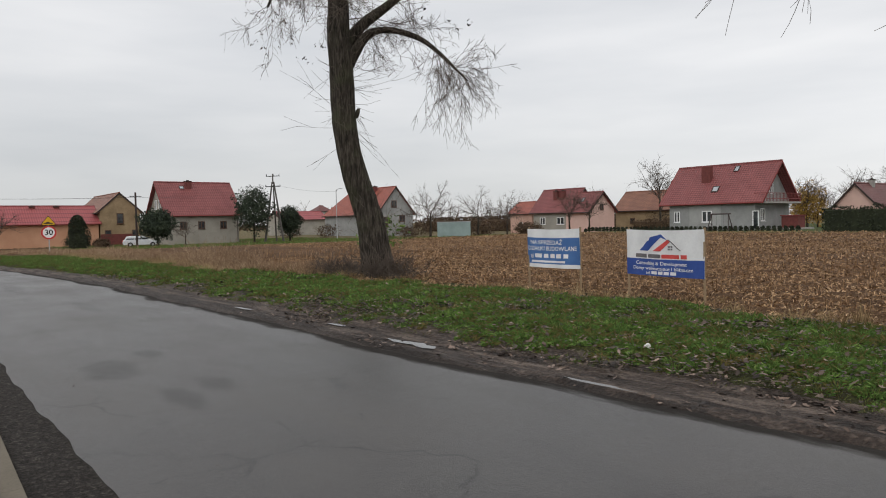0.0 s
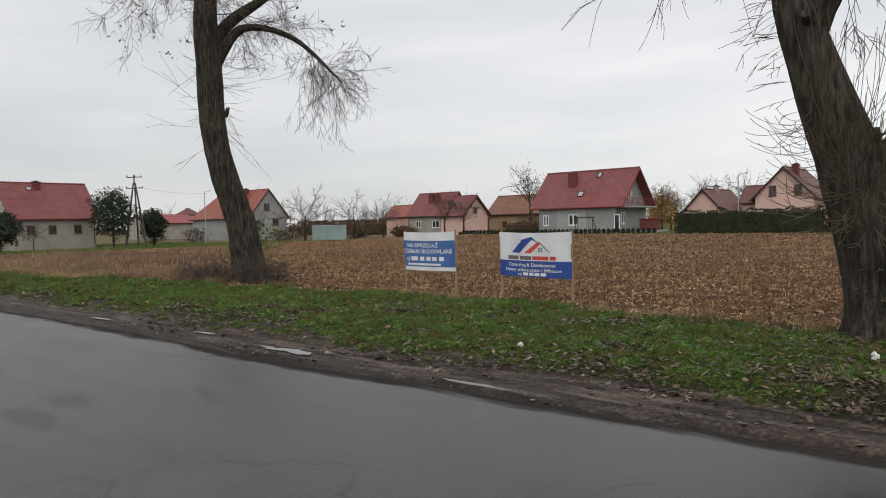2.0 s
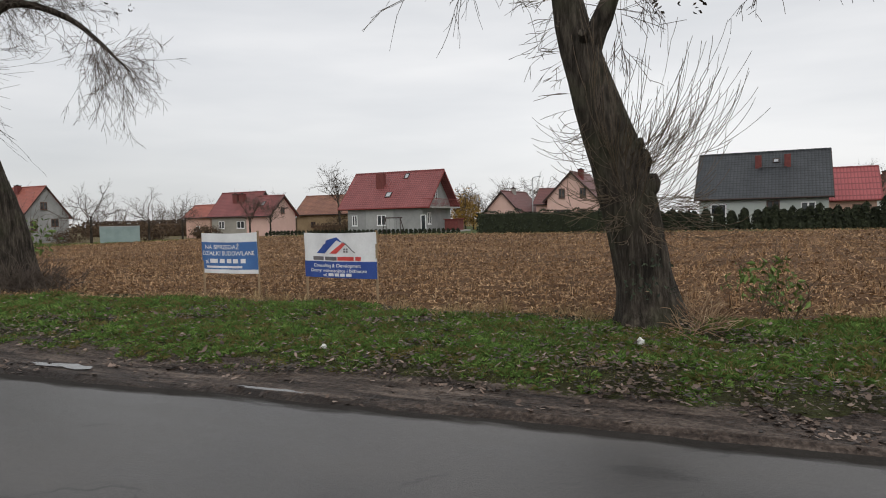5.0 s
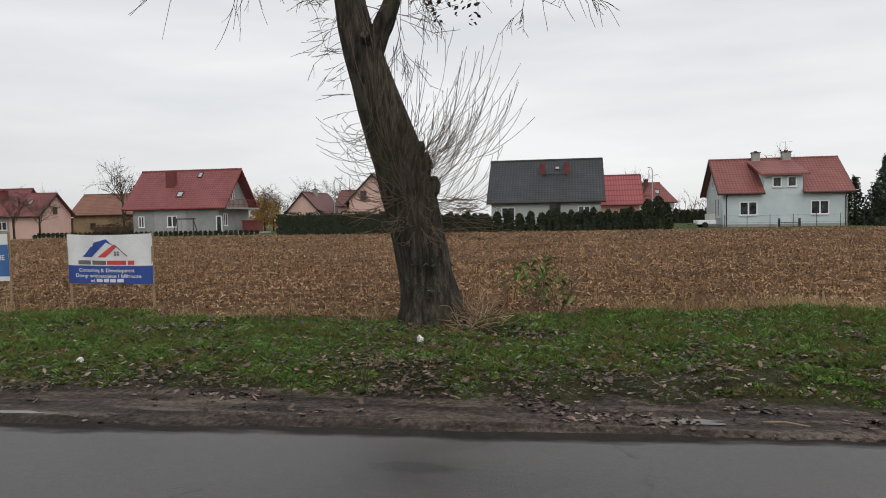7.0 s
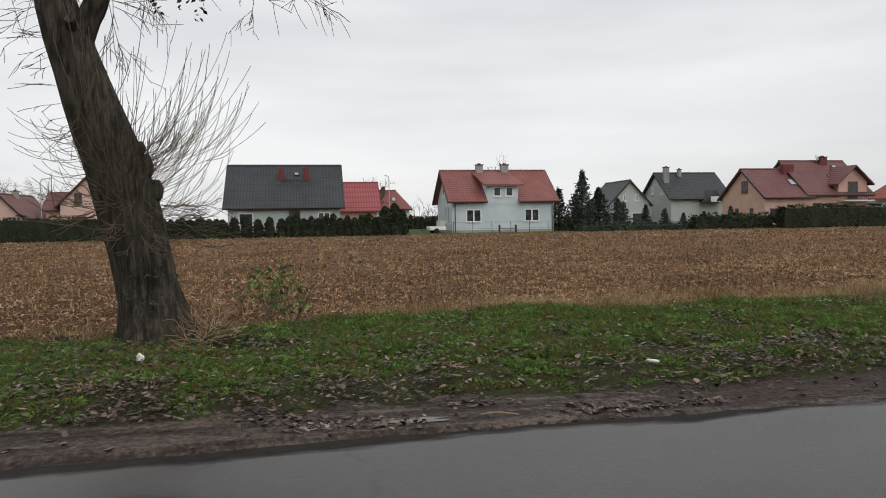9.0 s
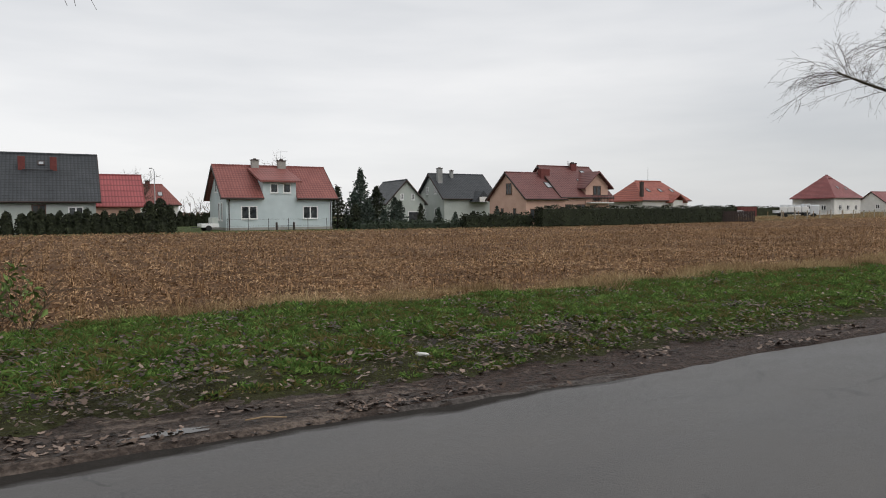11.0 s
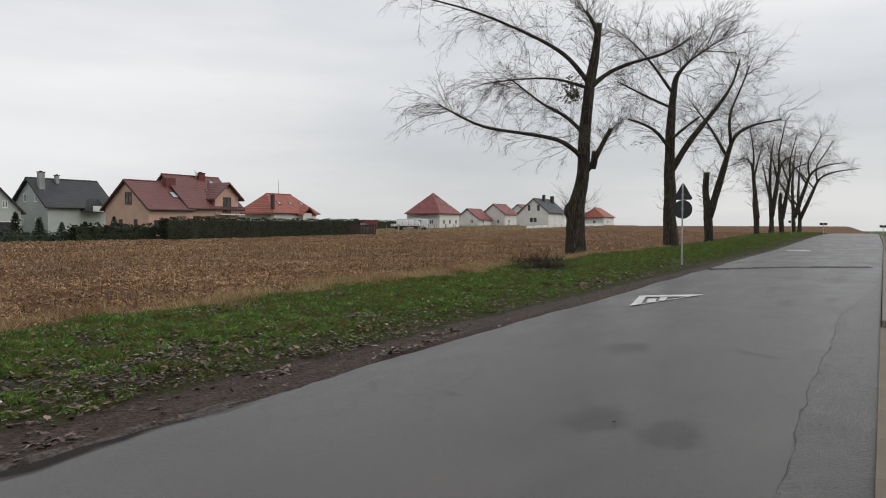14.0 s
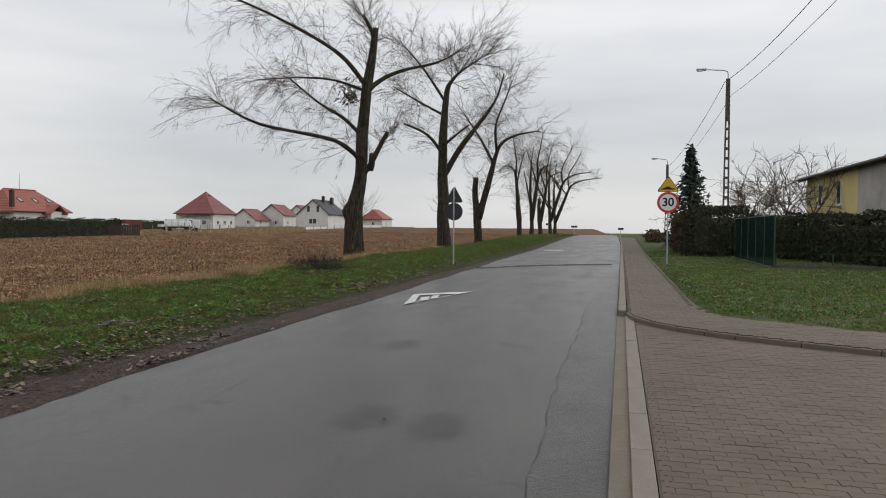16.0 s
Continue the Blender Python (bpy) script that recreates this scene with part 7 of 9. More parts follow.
def tufts(name, cx, cy, per, h, spread, w, mat, label, category="grass", lean=0.9):
    """Clumps of blades that lean outwards from a common root."""
    n = len(cx) * per
    x, y = np.repeat(cx, per), np.repeat(cy, per)
    hh = np.repeat(h, per) * rng.uniform(0.45, 1.2, n)
    az, out = rng.uniform(0, 2 * np.pi, n), rng.random(n) ** 0.7
    sp = np.repeat(spread, per) * out
    x, y = x + np.cos(az) * sp, y + np.sin(az) * sp
    z = ground_height(x, y) - 0.008
    tilt = (0.15 + lean * out) * rng.uniform(0.5, 1.2, n)
    az = az + rng.normal(0, 0.7, n)
    base = np.stack([x, y, z], -1)
    way = np.stack([np.cos(az), np.sin(az), 0 * az], -1)
    ww = w * rng.uniform(0.6, 1.4, n)
    turn = rng.uniform(0, 2 * np.pi, n)
    side = np.stack([np.cos(turn), np.sin(turn), rng.normal(0, 0.3, n)], -1) * (ww / 2)[:, None]
    up = np.array([0, 0, 1.0])
    mid = base + way * (hh * 0.45 * np.sin(tilt * 0.7))[:, None] + up * (hh * 0.55 * np.cos(tilt * 0.7))[:, None]
    tip = base + way * (hh * np.sin(tilt))[:, None] + up * (hh * np.cos(np.minimum(tilt * 1.15, 1.5)))[:, None]
    v = np.stack([base - side + (mid - base) * 0.2, base + side + (mid - base) * 0.2, tip], 1).reshape(-1, 3)
    return fast_mesh(name, v, np.arange(n)[:, None] * 3 + np.arange(3)[None, :], mat, label, category)


def cushions(name, cx, cy, r, h, per, wide, mat, label):
    """Round clumps of turf: blades that stand in the middle and arch outwards at the rim."""
    n = len(cx) * per
    az, q = rng.uniform(0, 2 * np.pi, n), np.sqrt(rng.random(n))
    R_, H_ = np.repeat(r, per), np.repeat(h, per)
    x, y = np.repeat(cx, per) + np.cos(az) * q * R_ * 0.75, np.repeat(cy, per) + np.sin(az) * q * R_ * 0.6
    z = ground_height(x, y) - 0.008
    lng = H_ * rng.uniform(0.55, 1.15, n)
    tilt = np.clip(0.15 + 1.15 * q + rng.normal(0, 0.25, n), 0, 1.45)
    way = az + rng.normal(0, 0.5, n)
    base = np.stack([x, y, z], -1)
    out = np.stack([np.cos(way), np.sin(way), 0 * way], -1)
    turn = rng.uniform(0, 2 * np.pi, n)
    side = np.stack([np.cos(turn), np.sin(turn), rng.normal(0, 0.4, n)], -1) * (wide * rng.uniform(0.6, 1.4, n) / 2)[:, None]
    up = np.array([0, 0, 1.0])
    mid = base + out * (lng * 0.5 * np.sin(tilt * 0.6))[:, None] + up * (lng * 0.55 * np.cos(tilt * 0.6))[:, None]
    tip = base + out * (lng * np.sin(tilt))[:, None] + up * (lng * np.cos(tilt) * 0.95)[:, None]
    v = np.stack([base * 0.7 + mid * 0.3 - side, mid + side, tip], 1).reshape(-1, 3)
    return fast_mesh(name, v, np.arange(n)[:, None] * 3 + np.arange(3)[None, :], mat, label, "grass")


def verge_tufts(x0, x1, dens, per, wide, grow=1.0):
    """Cushions of turf over a thin low sward, with bare, leafy gaps between them."""
    n = int((x1 - x0) * 5.2 * dens)
    x = rng.uniform(x0, x1, n)
    lo, hi = verge_lo(x), field_edge(x) - 0.05
    y = lo + (hi - lo) * rng.random(n)
    c, u = cover(x, y)
    ok = rng.random(n) < (0.06 + 0.94 * c) * (0.45 + 0.55 * smooth(0.02, 0.25, u))
    x1_, y1_, c1, u1 = x[ok], y[ok], c[ok], u[ok]
    r = rng.uniform(0.06, 0.17, len(x1_)) * grow * (0.6 + 0.4 * c1)
    h = (0.05 + 0.45 * r / grow + 0.05 * vnoise(x1_, y1_, 0.9, 7)) * (0.55 + 0.45 * smooth(0.0, 0.35, u1)) * (0.5 + 0.5 * grow)
    cushions("grass", x1_, y1_, r, h, per, wide, GRASS, "round cushions of green verge grass")
    m = n * 3
    x = rng.uniform(x0, x1, m)
    lo, hi = verge_lo(x) - 0.1, field_edge(x)
    y = lo + (hi - lo) * rng.random(m)
    c, u = cover(x, y)
    ok = rng.random(m) < 0.32 + 0.3 * c + 0.4 * np.exp(-(u / 0.3) ** 2) * vnoise(x, y, 0.5, 11)
    tufts("grass", x[ok], y[ok], max(5, per // 7), rng.uniform(0.02, 0.05, ok.sum()) * grow, np.full(ok.sum(), 0.08 * grow), wide, OLIVE, "thin low olive sward between the turf cushions", lean=1.4)


verge_tufts(-9, 13, 46, 76, 0.011, 1.0)
verge_tufts(-18, -9, 30, 60, 0.015, 1.15)
verge_tufts(13, 30, 30, 56, 0.015, 1.15)
verge_tufts(-48, -18, 22, 44, 0.030, 1.5)
verge_tufts(30, 60, 13, 44, 0.032, 1.7)
verge_tufts(60, 150, 6, 30, 0.06, 2.2)
cx = np.concatenate([rng.uniform(11.9, 30, 22000), rng.uniform(30, 52, 10000)])
cy = rng.uniform(-13, -1.3, len(cx))
ok = (rng.random(len(cx)) < 0.55 + 0.45 * vnoise(cx, cy, 0.8, 51)) & (cy < np.interp(cx, [11.8, 12.2, 12.7, 13.0, 13.4, 13.8, 14.4, 15.3, 17, 50], [-5.3, -4.1, -3.1, -2.65, -2.15, -1.75, -1.48, -1.36, -1.34, -1.85]))
tufts("lawn", cx[ok], cy[ok], 8, rng.uniform(0.03, 0.075, ok.sum()), np.full(ok.sum(), 0.12), 0.034, GRASS, "short green lawn with fallen leaves", lean=1.3)
# straw coloured fringe between grass and field
cx = rng.uniform(-45, 60, 24000)
cy = field_edge(cx) + rng.normal(0.12, 0.3, len(cx))
ok = rng.random(len(cx)) < np.clip(0.10 + 0.8 * smooth(0, 5, cx) - 0.5 * smooth(20, 40, cx) + 0.6 * smooth(22, 30, -cx), 0, 1) * np.clip(patchy(cx, cy, 0.8, 2.0) * 1.8 - 0.4, 0.04, 1)
cx, cy = cx[ok], cy[ok]
tufts("straw_fringe", cx, cy, 16, rng.uniform(0.14, 0.36, len(cx)), np.full(len(cx), 0.09), 0.013, STRAW, "dry straw coloured grass along the field edge", lean=1.15)
# tall withered weeds and rank grass along the western edge of the field
cx = rng.uniform(-92, -19, 26000)
cy = field_edge(cx) + 0.2 + rng.random(len(cx)) ** 1.6 * np.interp(cx, [-92, -45, -19], [10.0, 6.0, 1.6])
ok = rng.random(len(cx)) < smooth(0.25, 0.7, vnoise(cx, cy, 2.2, 41))
cx, cy = cx[ok], cy[ok]
tufts("rank_weeds", cx, cy, 6, rng.uniform(0.16, 0.5, len(cx)) * (0.3 + 1.0 * vnoise(cx, cy, 1.4, 43) ** 1.5), np.full(len(cx), 0.18), 0.03, WEED, "withered tan and reddish weeds at the field edge", "weeds", lean=0.9)
cx, cy = rng.uniform(-125, -62, 9000), rng.uniform(16, 60, 9000)
tufts("rough_grass", cx, cy, 9, rng.uniform(0.1, 0.3, len(cx)), np.full(len(cx), 0.25), 0.06, GRASS, "rough green grass around the village houses", lean=1.1)
cx, cy = rng.uniform(88, 240, 6000), rng.uniform(68, 100, 6000)
tufts("meadow", cx, cy, 8, rng.uniform(0.12, 0.4, len(cx)), np.full(len(cx), 0.3), 0.09, STRAW, "pale dry meadow grass beyond the field", lean=1.0)
# straw tufts within the verge
cx, cy = rng.uniform(-12, 30, 150), rng.uniform(7.0, 11.2, 150)
tufts("straw_tufts", cx, cy, 40, rng.uniform(0.07, 0.16, 150), np.full(150, 0.12), 0.008, STRAW, "pale withered tufts in the verge grass", lean=1.2)


def leaf_litter(name, x, y, size, mat, label, lift_=0.02, height=ground_height):
    """Curled fallen leaves with lobed outlines."""
    n = len(x)
    shape = np.array([(-1.0, 0.0), (-0.45, 0.38), (-0.3, 0.72), (0.1, 0.42), (0.5, 0.6), (1.0, 0.0), (0.45, -0.62), (0.1, -0.4), (-0.35, -0.7), (-0.5, -0.35)])
    k = len(shape)
    turn = rng.uniform(0, 2 * np.pi, n)
    s = size * rng.uniform(0.6, 1.25, n)
    jig = 1 + rng.uniform(-0.2, 0.2, (n, k))
    a = shape[None, :, 0] * s[:, None] * jig
    b = shape[None, :, 1] * s[:, None] * jig * rng.uniform(0.7, 1.0, n)[:, None]
    curl = rng.uniform(-0.25, 0.6, n)[:, None] * (b ** 2 + 0.6 * a ** 2) / s[:, None]
    tilt_a, tilt_b = rng.normal(0, 0.24, n)[:, None], rng.normal(0, 0.24, n)[:, None]
    px = x[:, None] + a * np.cos(turn)[:, None] - b * np.sin(turn)[:, None]
    py = y[:, None] + a * np.sin(turn)[:, None] + b * np.cos(turn)[:, None]
    pz = (height(x, y) + lift_ * rng.uniform(0.3, 1.4, n))[:, None] + curl + a * tilt_a + b * tilt_b
    v = np.stack([px, py, pz], -1).reshape(-1, 3)
    return fast_mesh(name, v, np.arange(n)[:, None] * k + np.arange(k)[None, :], mat, label, "fallen leaves")


LITTER = varied("fallen_leaf_browns", [(0.08, (0.018, 0.012, 0.009)), (0.45, (0.062, 0.040, 0.029)), (0.8, (0.125, 0.085, 0.062)), (0.98, (0.26, 0.19, 0.15))], 0.6, 0.0, 0.4)


def litter_points(n, x0, x1):
    x = rng.uniform(x0, x1, n)
    lo = verge_lo(x) - 0.25
    y = lo + (field_edge(x) - lo) * rng.random(n) ** 1.1
    c, u = cover(x, y)
    drift = smooth(0.3, 0.75, vnoise(x, y, 1.1, 21))
    rim = np.exp(-((y - verge_lo(x)) / 0.35) ** 2)
    ok = rng.random(n) < np.clip((1 - 0.86 * c) * (0.3 + 0.5 * drift) + 0.3 * rim * smooth(-6, 0, x) * drift + 0.10 + 0.12 * drift + 0.25 * np.exp(-((x + 1.2) ** 2 / 6 + (y - 8.6) ** 2 / 1.5)), 0, 1) * (1 - 0.55 * smooth(8, 16, x))
    return x[ok], y[ok]


x, y = litter_points(26000, -13, 14)
leaf_litter("fallen_leaves", x, y, 0.036, LITTER, "large brown fallen leaves in the gaps of the verge grass", 0.07)
x, y = litter_points(26000, -13, 14)
leaf_litter("fallen_leaves", x, y, 0.022, LITTER, "broken brown leaf bits among the verge grass", 0.07)
x, y = litter_points(12000, 14, 34)
leaf_litter("fallen_leaves", x, y, 0.05, LITTER, "brown fallen leaves on the farther verge", 0.06)
x, y = litter_points(3500, -26, -13)
leaf_litter("fallen_leaves", x, y, 0.05, LITTER, "brown fallen leaves on the western verge", 0.06)
x = rng.uniform(-13, 12, 14000)
y = far_edge(x) - 0.15 + 1.15 * rng.random(len(x))
ok = rng.random(len(x)) < smooth(0.52, 0.82, vnoise(x, y * 2.2, 0.9, 31)) * (0.35 + 0.65 * smooth(-3.5, 0.5, x)) * 0.95 + 0.03
x, y = x[ok], y[ok]
leaf_litter("fallen_leaves", x, y, 0.038, LITTER, "wet brown leaves drifted on the roadside mud", 0.008)
x, y = rng.uniform(12.2, 40, 2600), rng.uniform(-11, -1.5, 2600)
ok = y < np.interp(x, [11.8, 12.2, 12.7, 13.0, 13.4, 13.8, 14.4, 15.3, 17, 50], [-5.4, -4.2, -3.2, -2.75, -2.25, -1.85, -1.58, -1.46, -1.44, -1.95])
leaf_litter("fallen_leaves", x[ok], y[ok], 0.036, LITTER, "brown fallen leaves on the lawn", 0.05)
x, y = rng.uniform(-9, 24, 30), rng.uniform(0.5, 5.2, 30)
leaf_litter("fallen_leaves", x, y, 0.016, LITTER, "single leaves and twigs on the asphalt", 0.01, lambda a, b: np.array([road_z(float(p), float(q)) + 0.006 for p, q in zip(a, b)]))

HUSK = varied("maize_husks", [(0.1, (0.055, 0.029, 0.014)), (0.42, (0.205, 0.115, 0.055)), (0.7, (0.405, 0.248, 0.130)), (0.95, (0.68, 0.49, 0.30))], 0.75, 0.25)


def husks(name, n, x0, x1, y0, y1, lng, wid, label):
    x, y = rng.uniform(x0, x1, n), y0 + (y1 - y0) * rng.random(n)
    # straight rows running away from the road
    row = np.round(x / 0.75) * 0.75
    x = np.where(rng.random(n) < 0.35, row + rng.normal(0, 0.09, n), x)
    ok = y > field_edge(x) + 0.1
    x, y = x[ok], y[ok]
    n = len(x)
    l_, w_ = lng * rng.uniform(0.4, 1.2, n), wid * rng.uniform(0.5, 1.3, n)
    t, up = rng.uniform(0, 2 * np.pi, n), np.abs(rng.normal(0.25, 0.35, n))
    d = np.stack([np.cos(t) * np.cos(up), np.sin(t) * np.cos(up), np.sin(up)], -1)
    s = np.stack([-np.sin(t), np.cos(t), rng.normal(0, 0.7, n)], -1)
    s /= np.linalg.norm(s, axis=1, keepdims=True)
    p = np.stack([x, y, ground_height(x, y) + 0.005], -1)
    m = p + d * (l_ * 0.5)[:, None] + np.stack([0 * l_, 0 * l_, l_ * rng.uniform(0.0, 0.25, n)], -1)
    e = p + d * l_[:, None] - np.stack([0 * l_, 0 * l_, l_ * rng.uniform(0.0, 0.3, n) * np.sin(up)], -1)
    e[:, 2] = np.maximum(e[:, 2], p[:, 2])
    hw = s * (w_ / 2)[:, None]
    v = np.stack([p, m + hw, e, m - hw], 1).reshape(-1, 3)
    return fast_mesh(name, v, np.arange(n)[:, None] * 4 + np.arange(4)[None, :], HUSK, label, "crop residue")


husks("maize_stubble", 150000, -30, 42, 9.9, 22, 0.14, 0.026, "dry brown maize leaves and stubble on the field")
husks("maize_stubble", 120000, -55, 66, 22, 42, 0.16, 0.036, "dry brown maize leaves and stubble on the field")
husks("maize_stubble", 75000, -85, 150, 42, 66, 0.22, 0.06, "dry brown maize leaves further out on the field")
husks("maize_stubble", 34000, 40, 150, 14, 42, 0.20, 0.06, "dry brown maize leaves further out on the field")
x, y = np.round(rng.uniform(-40, 60, 16000) / 0.75) * 0.75 + rng.normal(0, 0.05, 16000), rng.uniform(11.8, 40, 16000)
ok = y > field_edge(x) + 0.2
blades("maize_stalks", x[ok], y[ok], rng.uniform(0.10, 0.30, ok.sum()), rng.uniform(0.014, 0.024, ok.sum()), HUSK, "cut maize stalks standing in rows", "crop residue", 0.35)

# ---- banners ----
CLOTH_WHITE = surf("white_banner_cloth", (0.62, 0.62, 0.63), (0.78, 0.78, 0.78), 2.5, 0.7, 0.1, 30)
CLOTH_BLUE = surf("blue_banner_print", (0.045, 0.115, 0.30), (0.065, 0.16, 0.38), 2.5, 0.7, 0.1, 30)
CLOTH_NAVY = surf("navy_banner_print", (0.022, 0.055, 0.24), (0.035, 0.085, 0.32), 2.5, 0.7, 0.1, 30)
PRINT_RED = surf("red_print", (0.50, 0.05, 0.045), (0.60, 0.08, 0.07), 3.0, 0.7, 0.05)
PRINT_GREY = surf("grey_print", (0.10, 0.09, 0.10), (0.20, 0.18, 0.18), 3.0, 0.7, 0.05)
LATH = surf("pale_wooden_lath", (0.22, 0.15, 0.085), (0.36, 0.26, 0.16), 5.0, 0.85, 0.4, 50)


class Banner:
    """A printed cloth stretched between two laths; u runs along it from 0 to w, z from 0 to h."""

    def __init__(self, a, b, z0, z1, label, seed):
        self.w, self.h, self.seed = math.hypot(b[0] - a[0], b[1] - a[1]), z1 - z0, seed
        rz = math.degrees(math.atan2(b[1] - a[1], b[0] - a[0]))
        self.top = thing("banner", a[0], a[1], z0, rz, label, "banner", "banners by the field")
        self.patch("cloth", 0, self.w, 0, self.h, 0.0, CLOTH_WHITE, 0.004)
        for u in (0.015, self.w - 0.015):
            part("post", box(u - 0.02, u + 0.02, 0.012, 0.045, -z0 - 0.3, self.h + 0.03, bevel=0.004), LATH, self.top)

    def sag(self, u, z):
        k = self.seed
        s = math.sin(math.pi * max(0, min(1, u / self.w)))
        return -0.035 * s * (1 - 0.5 * z / self.h) + 0.014 * math.sin(9 * u + 3 * z + k) + 0.008 * math.sin(17 * u - 7 * z + 2 * k)

    def drop(self, u, z):
        s = math.sin(math.pi * max(0, min(1, u / self.w)))
        return -0.02 * s * (0.3 + 0.7 * z / self.h)

    def bent(self, u, z, off):
        return (u, self.sag(u, z) - off, z + self.drop(u, z))

    def patch(self, name, u0, u1, z0, z1, off, mat, thick=0.001, label=""):
        n, m = max(4, int((u1 - u0) / 0.06)), max(3, int((z1 - z0) / 0.08))
        bm = bmesh.new()
        g = [[[bm.verts.new(self.bent(u0 + (u1 - u0) * i / n, z0 + (z1 - z0) * j / m, off + t)) for j in range(m + 1)] for i in range(n + 1)] for t in (0, -thick)]
        for i in range(n):
            for j in range(m):
                bm.faces.new((g[0][i][j], g[0][i + 1][j], g[0][i + 1][j + 1], g[0][i][j + 1]))
                bm.faces.new((g[1][i][j + 1], g[1][i + 1][j + 1], g[1][i + 1][j], g[1][i][j]))
        return part(name, bm, mat, self.top, label, smooth=True)

    def poly(self, name, pts, off, mat):
        bm = bmesh.new()
        f = bm.faces.new([bm.verts.new((u, 0, z)) for u, z in pts])
        bmesh.ops.triangulate(bm, faces=[f])
        bmesh.ops.subdivide_edges(bm, edges=bm.edges, cuts=3, use_grid_fill=True)
        for v in bm.verts:
            v.co = Vector(self.bent(v.co.x, v.co.z, off))
        bmesh.ops.recalc_face_normals(bm, faces=bm.faces)
        return part(name, bm, mat, self.top)

    def words(self, body, u, z, size, width, mat, off=0.006):
        cu = bpy.data.curves.new("lettering", "FONT")
        cu.body, cu.size, cu.align_x = body, size, "LEFT"
        cu.offset = size * 0.012
        tmp = new("lettering_curve", cu)
        bpy.context.view_layer.update()
        me = bpy.data.meshes.new_from_object(tmp.evaluated_get(bpy.context.evaluated_depsgraph_get()))
        bpy.data.objects.remove(tmp)
        xs_ = [v.co.x for v in me.vertices]
        lo, hi = min(xs_), max(xs_)
        for v in me.vertices:
            v.co = Vector(self.bent(u + (v.co.x - lo) / (hi - lo) * width, z + v.co.y, off))
        me.materials.append(mat)
        ob = new("lettering", me)
        ob.parent = self.top
        return ob


b = Banner((-11.3, 11.28), (-9.71, 11.23), 0.56, 1.415, "blue and white banner advertising building plots on two laths", 1.0)
b.patch("print", 0.0, b.w, 0.085, 0.665, 0.003, CLOTH_BLUE)
b.words("NA SPRZEDAŻ", 0.12, 0.52, 0.13, 0.98, CLOTH_WHITE)
b.words("DZIAŁKI BUDOWLANE", 0.03, 0.385, 0.13, 1.48, CLOTH_WHITE)
b.words("tel.", 0.10, 0.21, 0.14, 0.14, CLOTH_WHITE)
for u0, u1 in ((0.28, 0.50), (0.54, 0.70), (0.74, 0.90), (0.94, 1.10), (1.14, 1.28)):
    b.patch("bar", u0, u1 - 0.02, 0.22, 0.31, 0.006, CLOTH_WHITE)
b.patch("bar", 0.14, 1.18, 0.115, 0.16, 0.006, CLOTH_WHITE)
b = Banner((-8.73, 11.52), (-6.855, 11.225), 0.50, 1.385, "white and navy building company banner on two laths", 2.6)
b.patch("print", 0.0, b.w, 0.0, 0.325, 0.003, CLOTH_NAVY)
sc = b.w / 378.0
P = lambda x, y: ((x - 622) * sc, b.h - (y - 72) * (b.h / 233.0))
b.poly("roof_sign", [P(688, 178), P(738, 178), P(800, 108), P(833, 122), P(800, 92), P(752, 108)], 0.006, CLOTH_NAVY)
b.poly("roof_sign", [P(764, 178), P(802, 178), P(846, 128), P(832, 120)], 0.006, PRINT_RED)
b.poly("roof_line", [P(832, 120), P(838, 118), P(900, 172), P(897, 176)], 0.006, PRINT_GREY)
for q in ((834, 151), (847, 151), (834, 163), (847, 163)):
    b.poly("window_sign", [P(q[0], q[1]), P(q[0] + 10, q[1]), P(q[0] + 10, q[1] + 9), P(q[0], q[1] + 9)], 0.006, PRINT_GREY)
b.poly("chimney_sign", [P(736, 98), P(746, 98), P(746, 124), P(736, 130)], 0.006, CLOTH_WHITE)
for u0, u1, mt in ((672, 730, PRINT_GREY), (738, 804, PRINT_GREY), (808, 890, PRINT_RED), (898, 928, PRINT_RED)):
    (pa_, pz) = P(u0, 214)
    b.patch("bar", pa_, P(u1, 214)[0], pz, pz + 0.075, 0.006, mt)
b.words("Consulting & Development", *P(674, 249), 0.095, (929 - 674) * sc, CLOTH_WHITE)
b.words("Domy wolnostojące i bliźniacze", *P(660, 275), 0.09, (954 - 660) * sc, CLOTH_WHITE)
b.words("tel.", *P(724, 298), 0.08, 24 * sc, CLOTH_WHITE)
for u0, u1 in ((756, 786), (792, 814), (820, 844), (850, 874)):
    (pa_, pz) = P(u0, 298)
    b.patch("bar", pa_, P(u1, 298)[0], pz + 0.005, pz + 0.065, 0.006, CLOTH_WHITE)

# ---- road signs ----
SIGN_YELLOW = surf("yellow_sign_sheet", (0.62, 0.34, 0.012), (0.72, 0.42, 0.02), 2.0, 0.4, 0.02)
SIGN_RED = surf("red_sign_sheet", (0.50, 0.03, 0.03), (0.60, 0.045, 0.045), 2.0, 0.4, 0.02)
SIGN_WHITE = surf("white_sign_sheet", (0.72, 0.72, 0.72), (0.80, 0.80, 0.80), 2.0, 0.4, 0.02)
SIGN_BLACK = surf("black_sign_print", (0.010, 0.010, 0.010), (0.02, 0.02, 0.02), 2.0, 0.5, 0.02)
SIGN_BACK = surf("dark_grey_sign_back", (0.020, 0.022, 0.025), (0.040, 0.042, 0.046), 2.0, 0.55, 0.05)


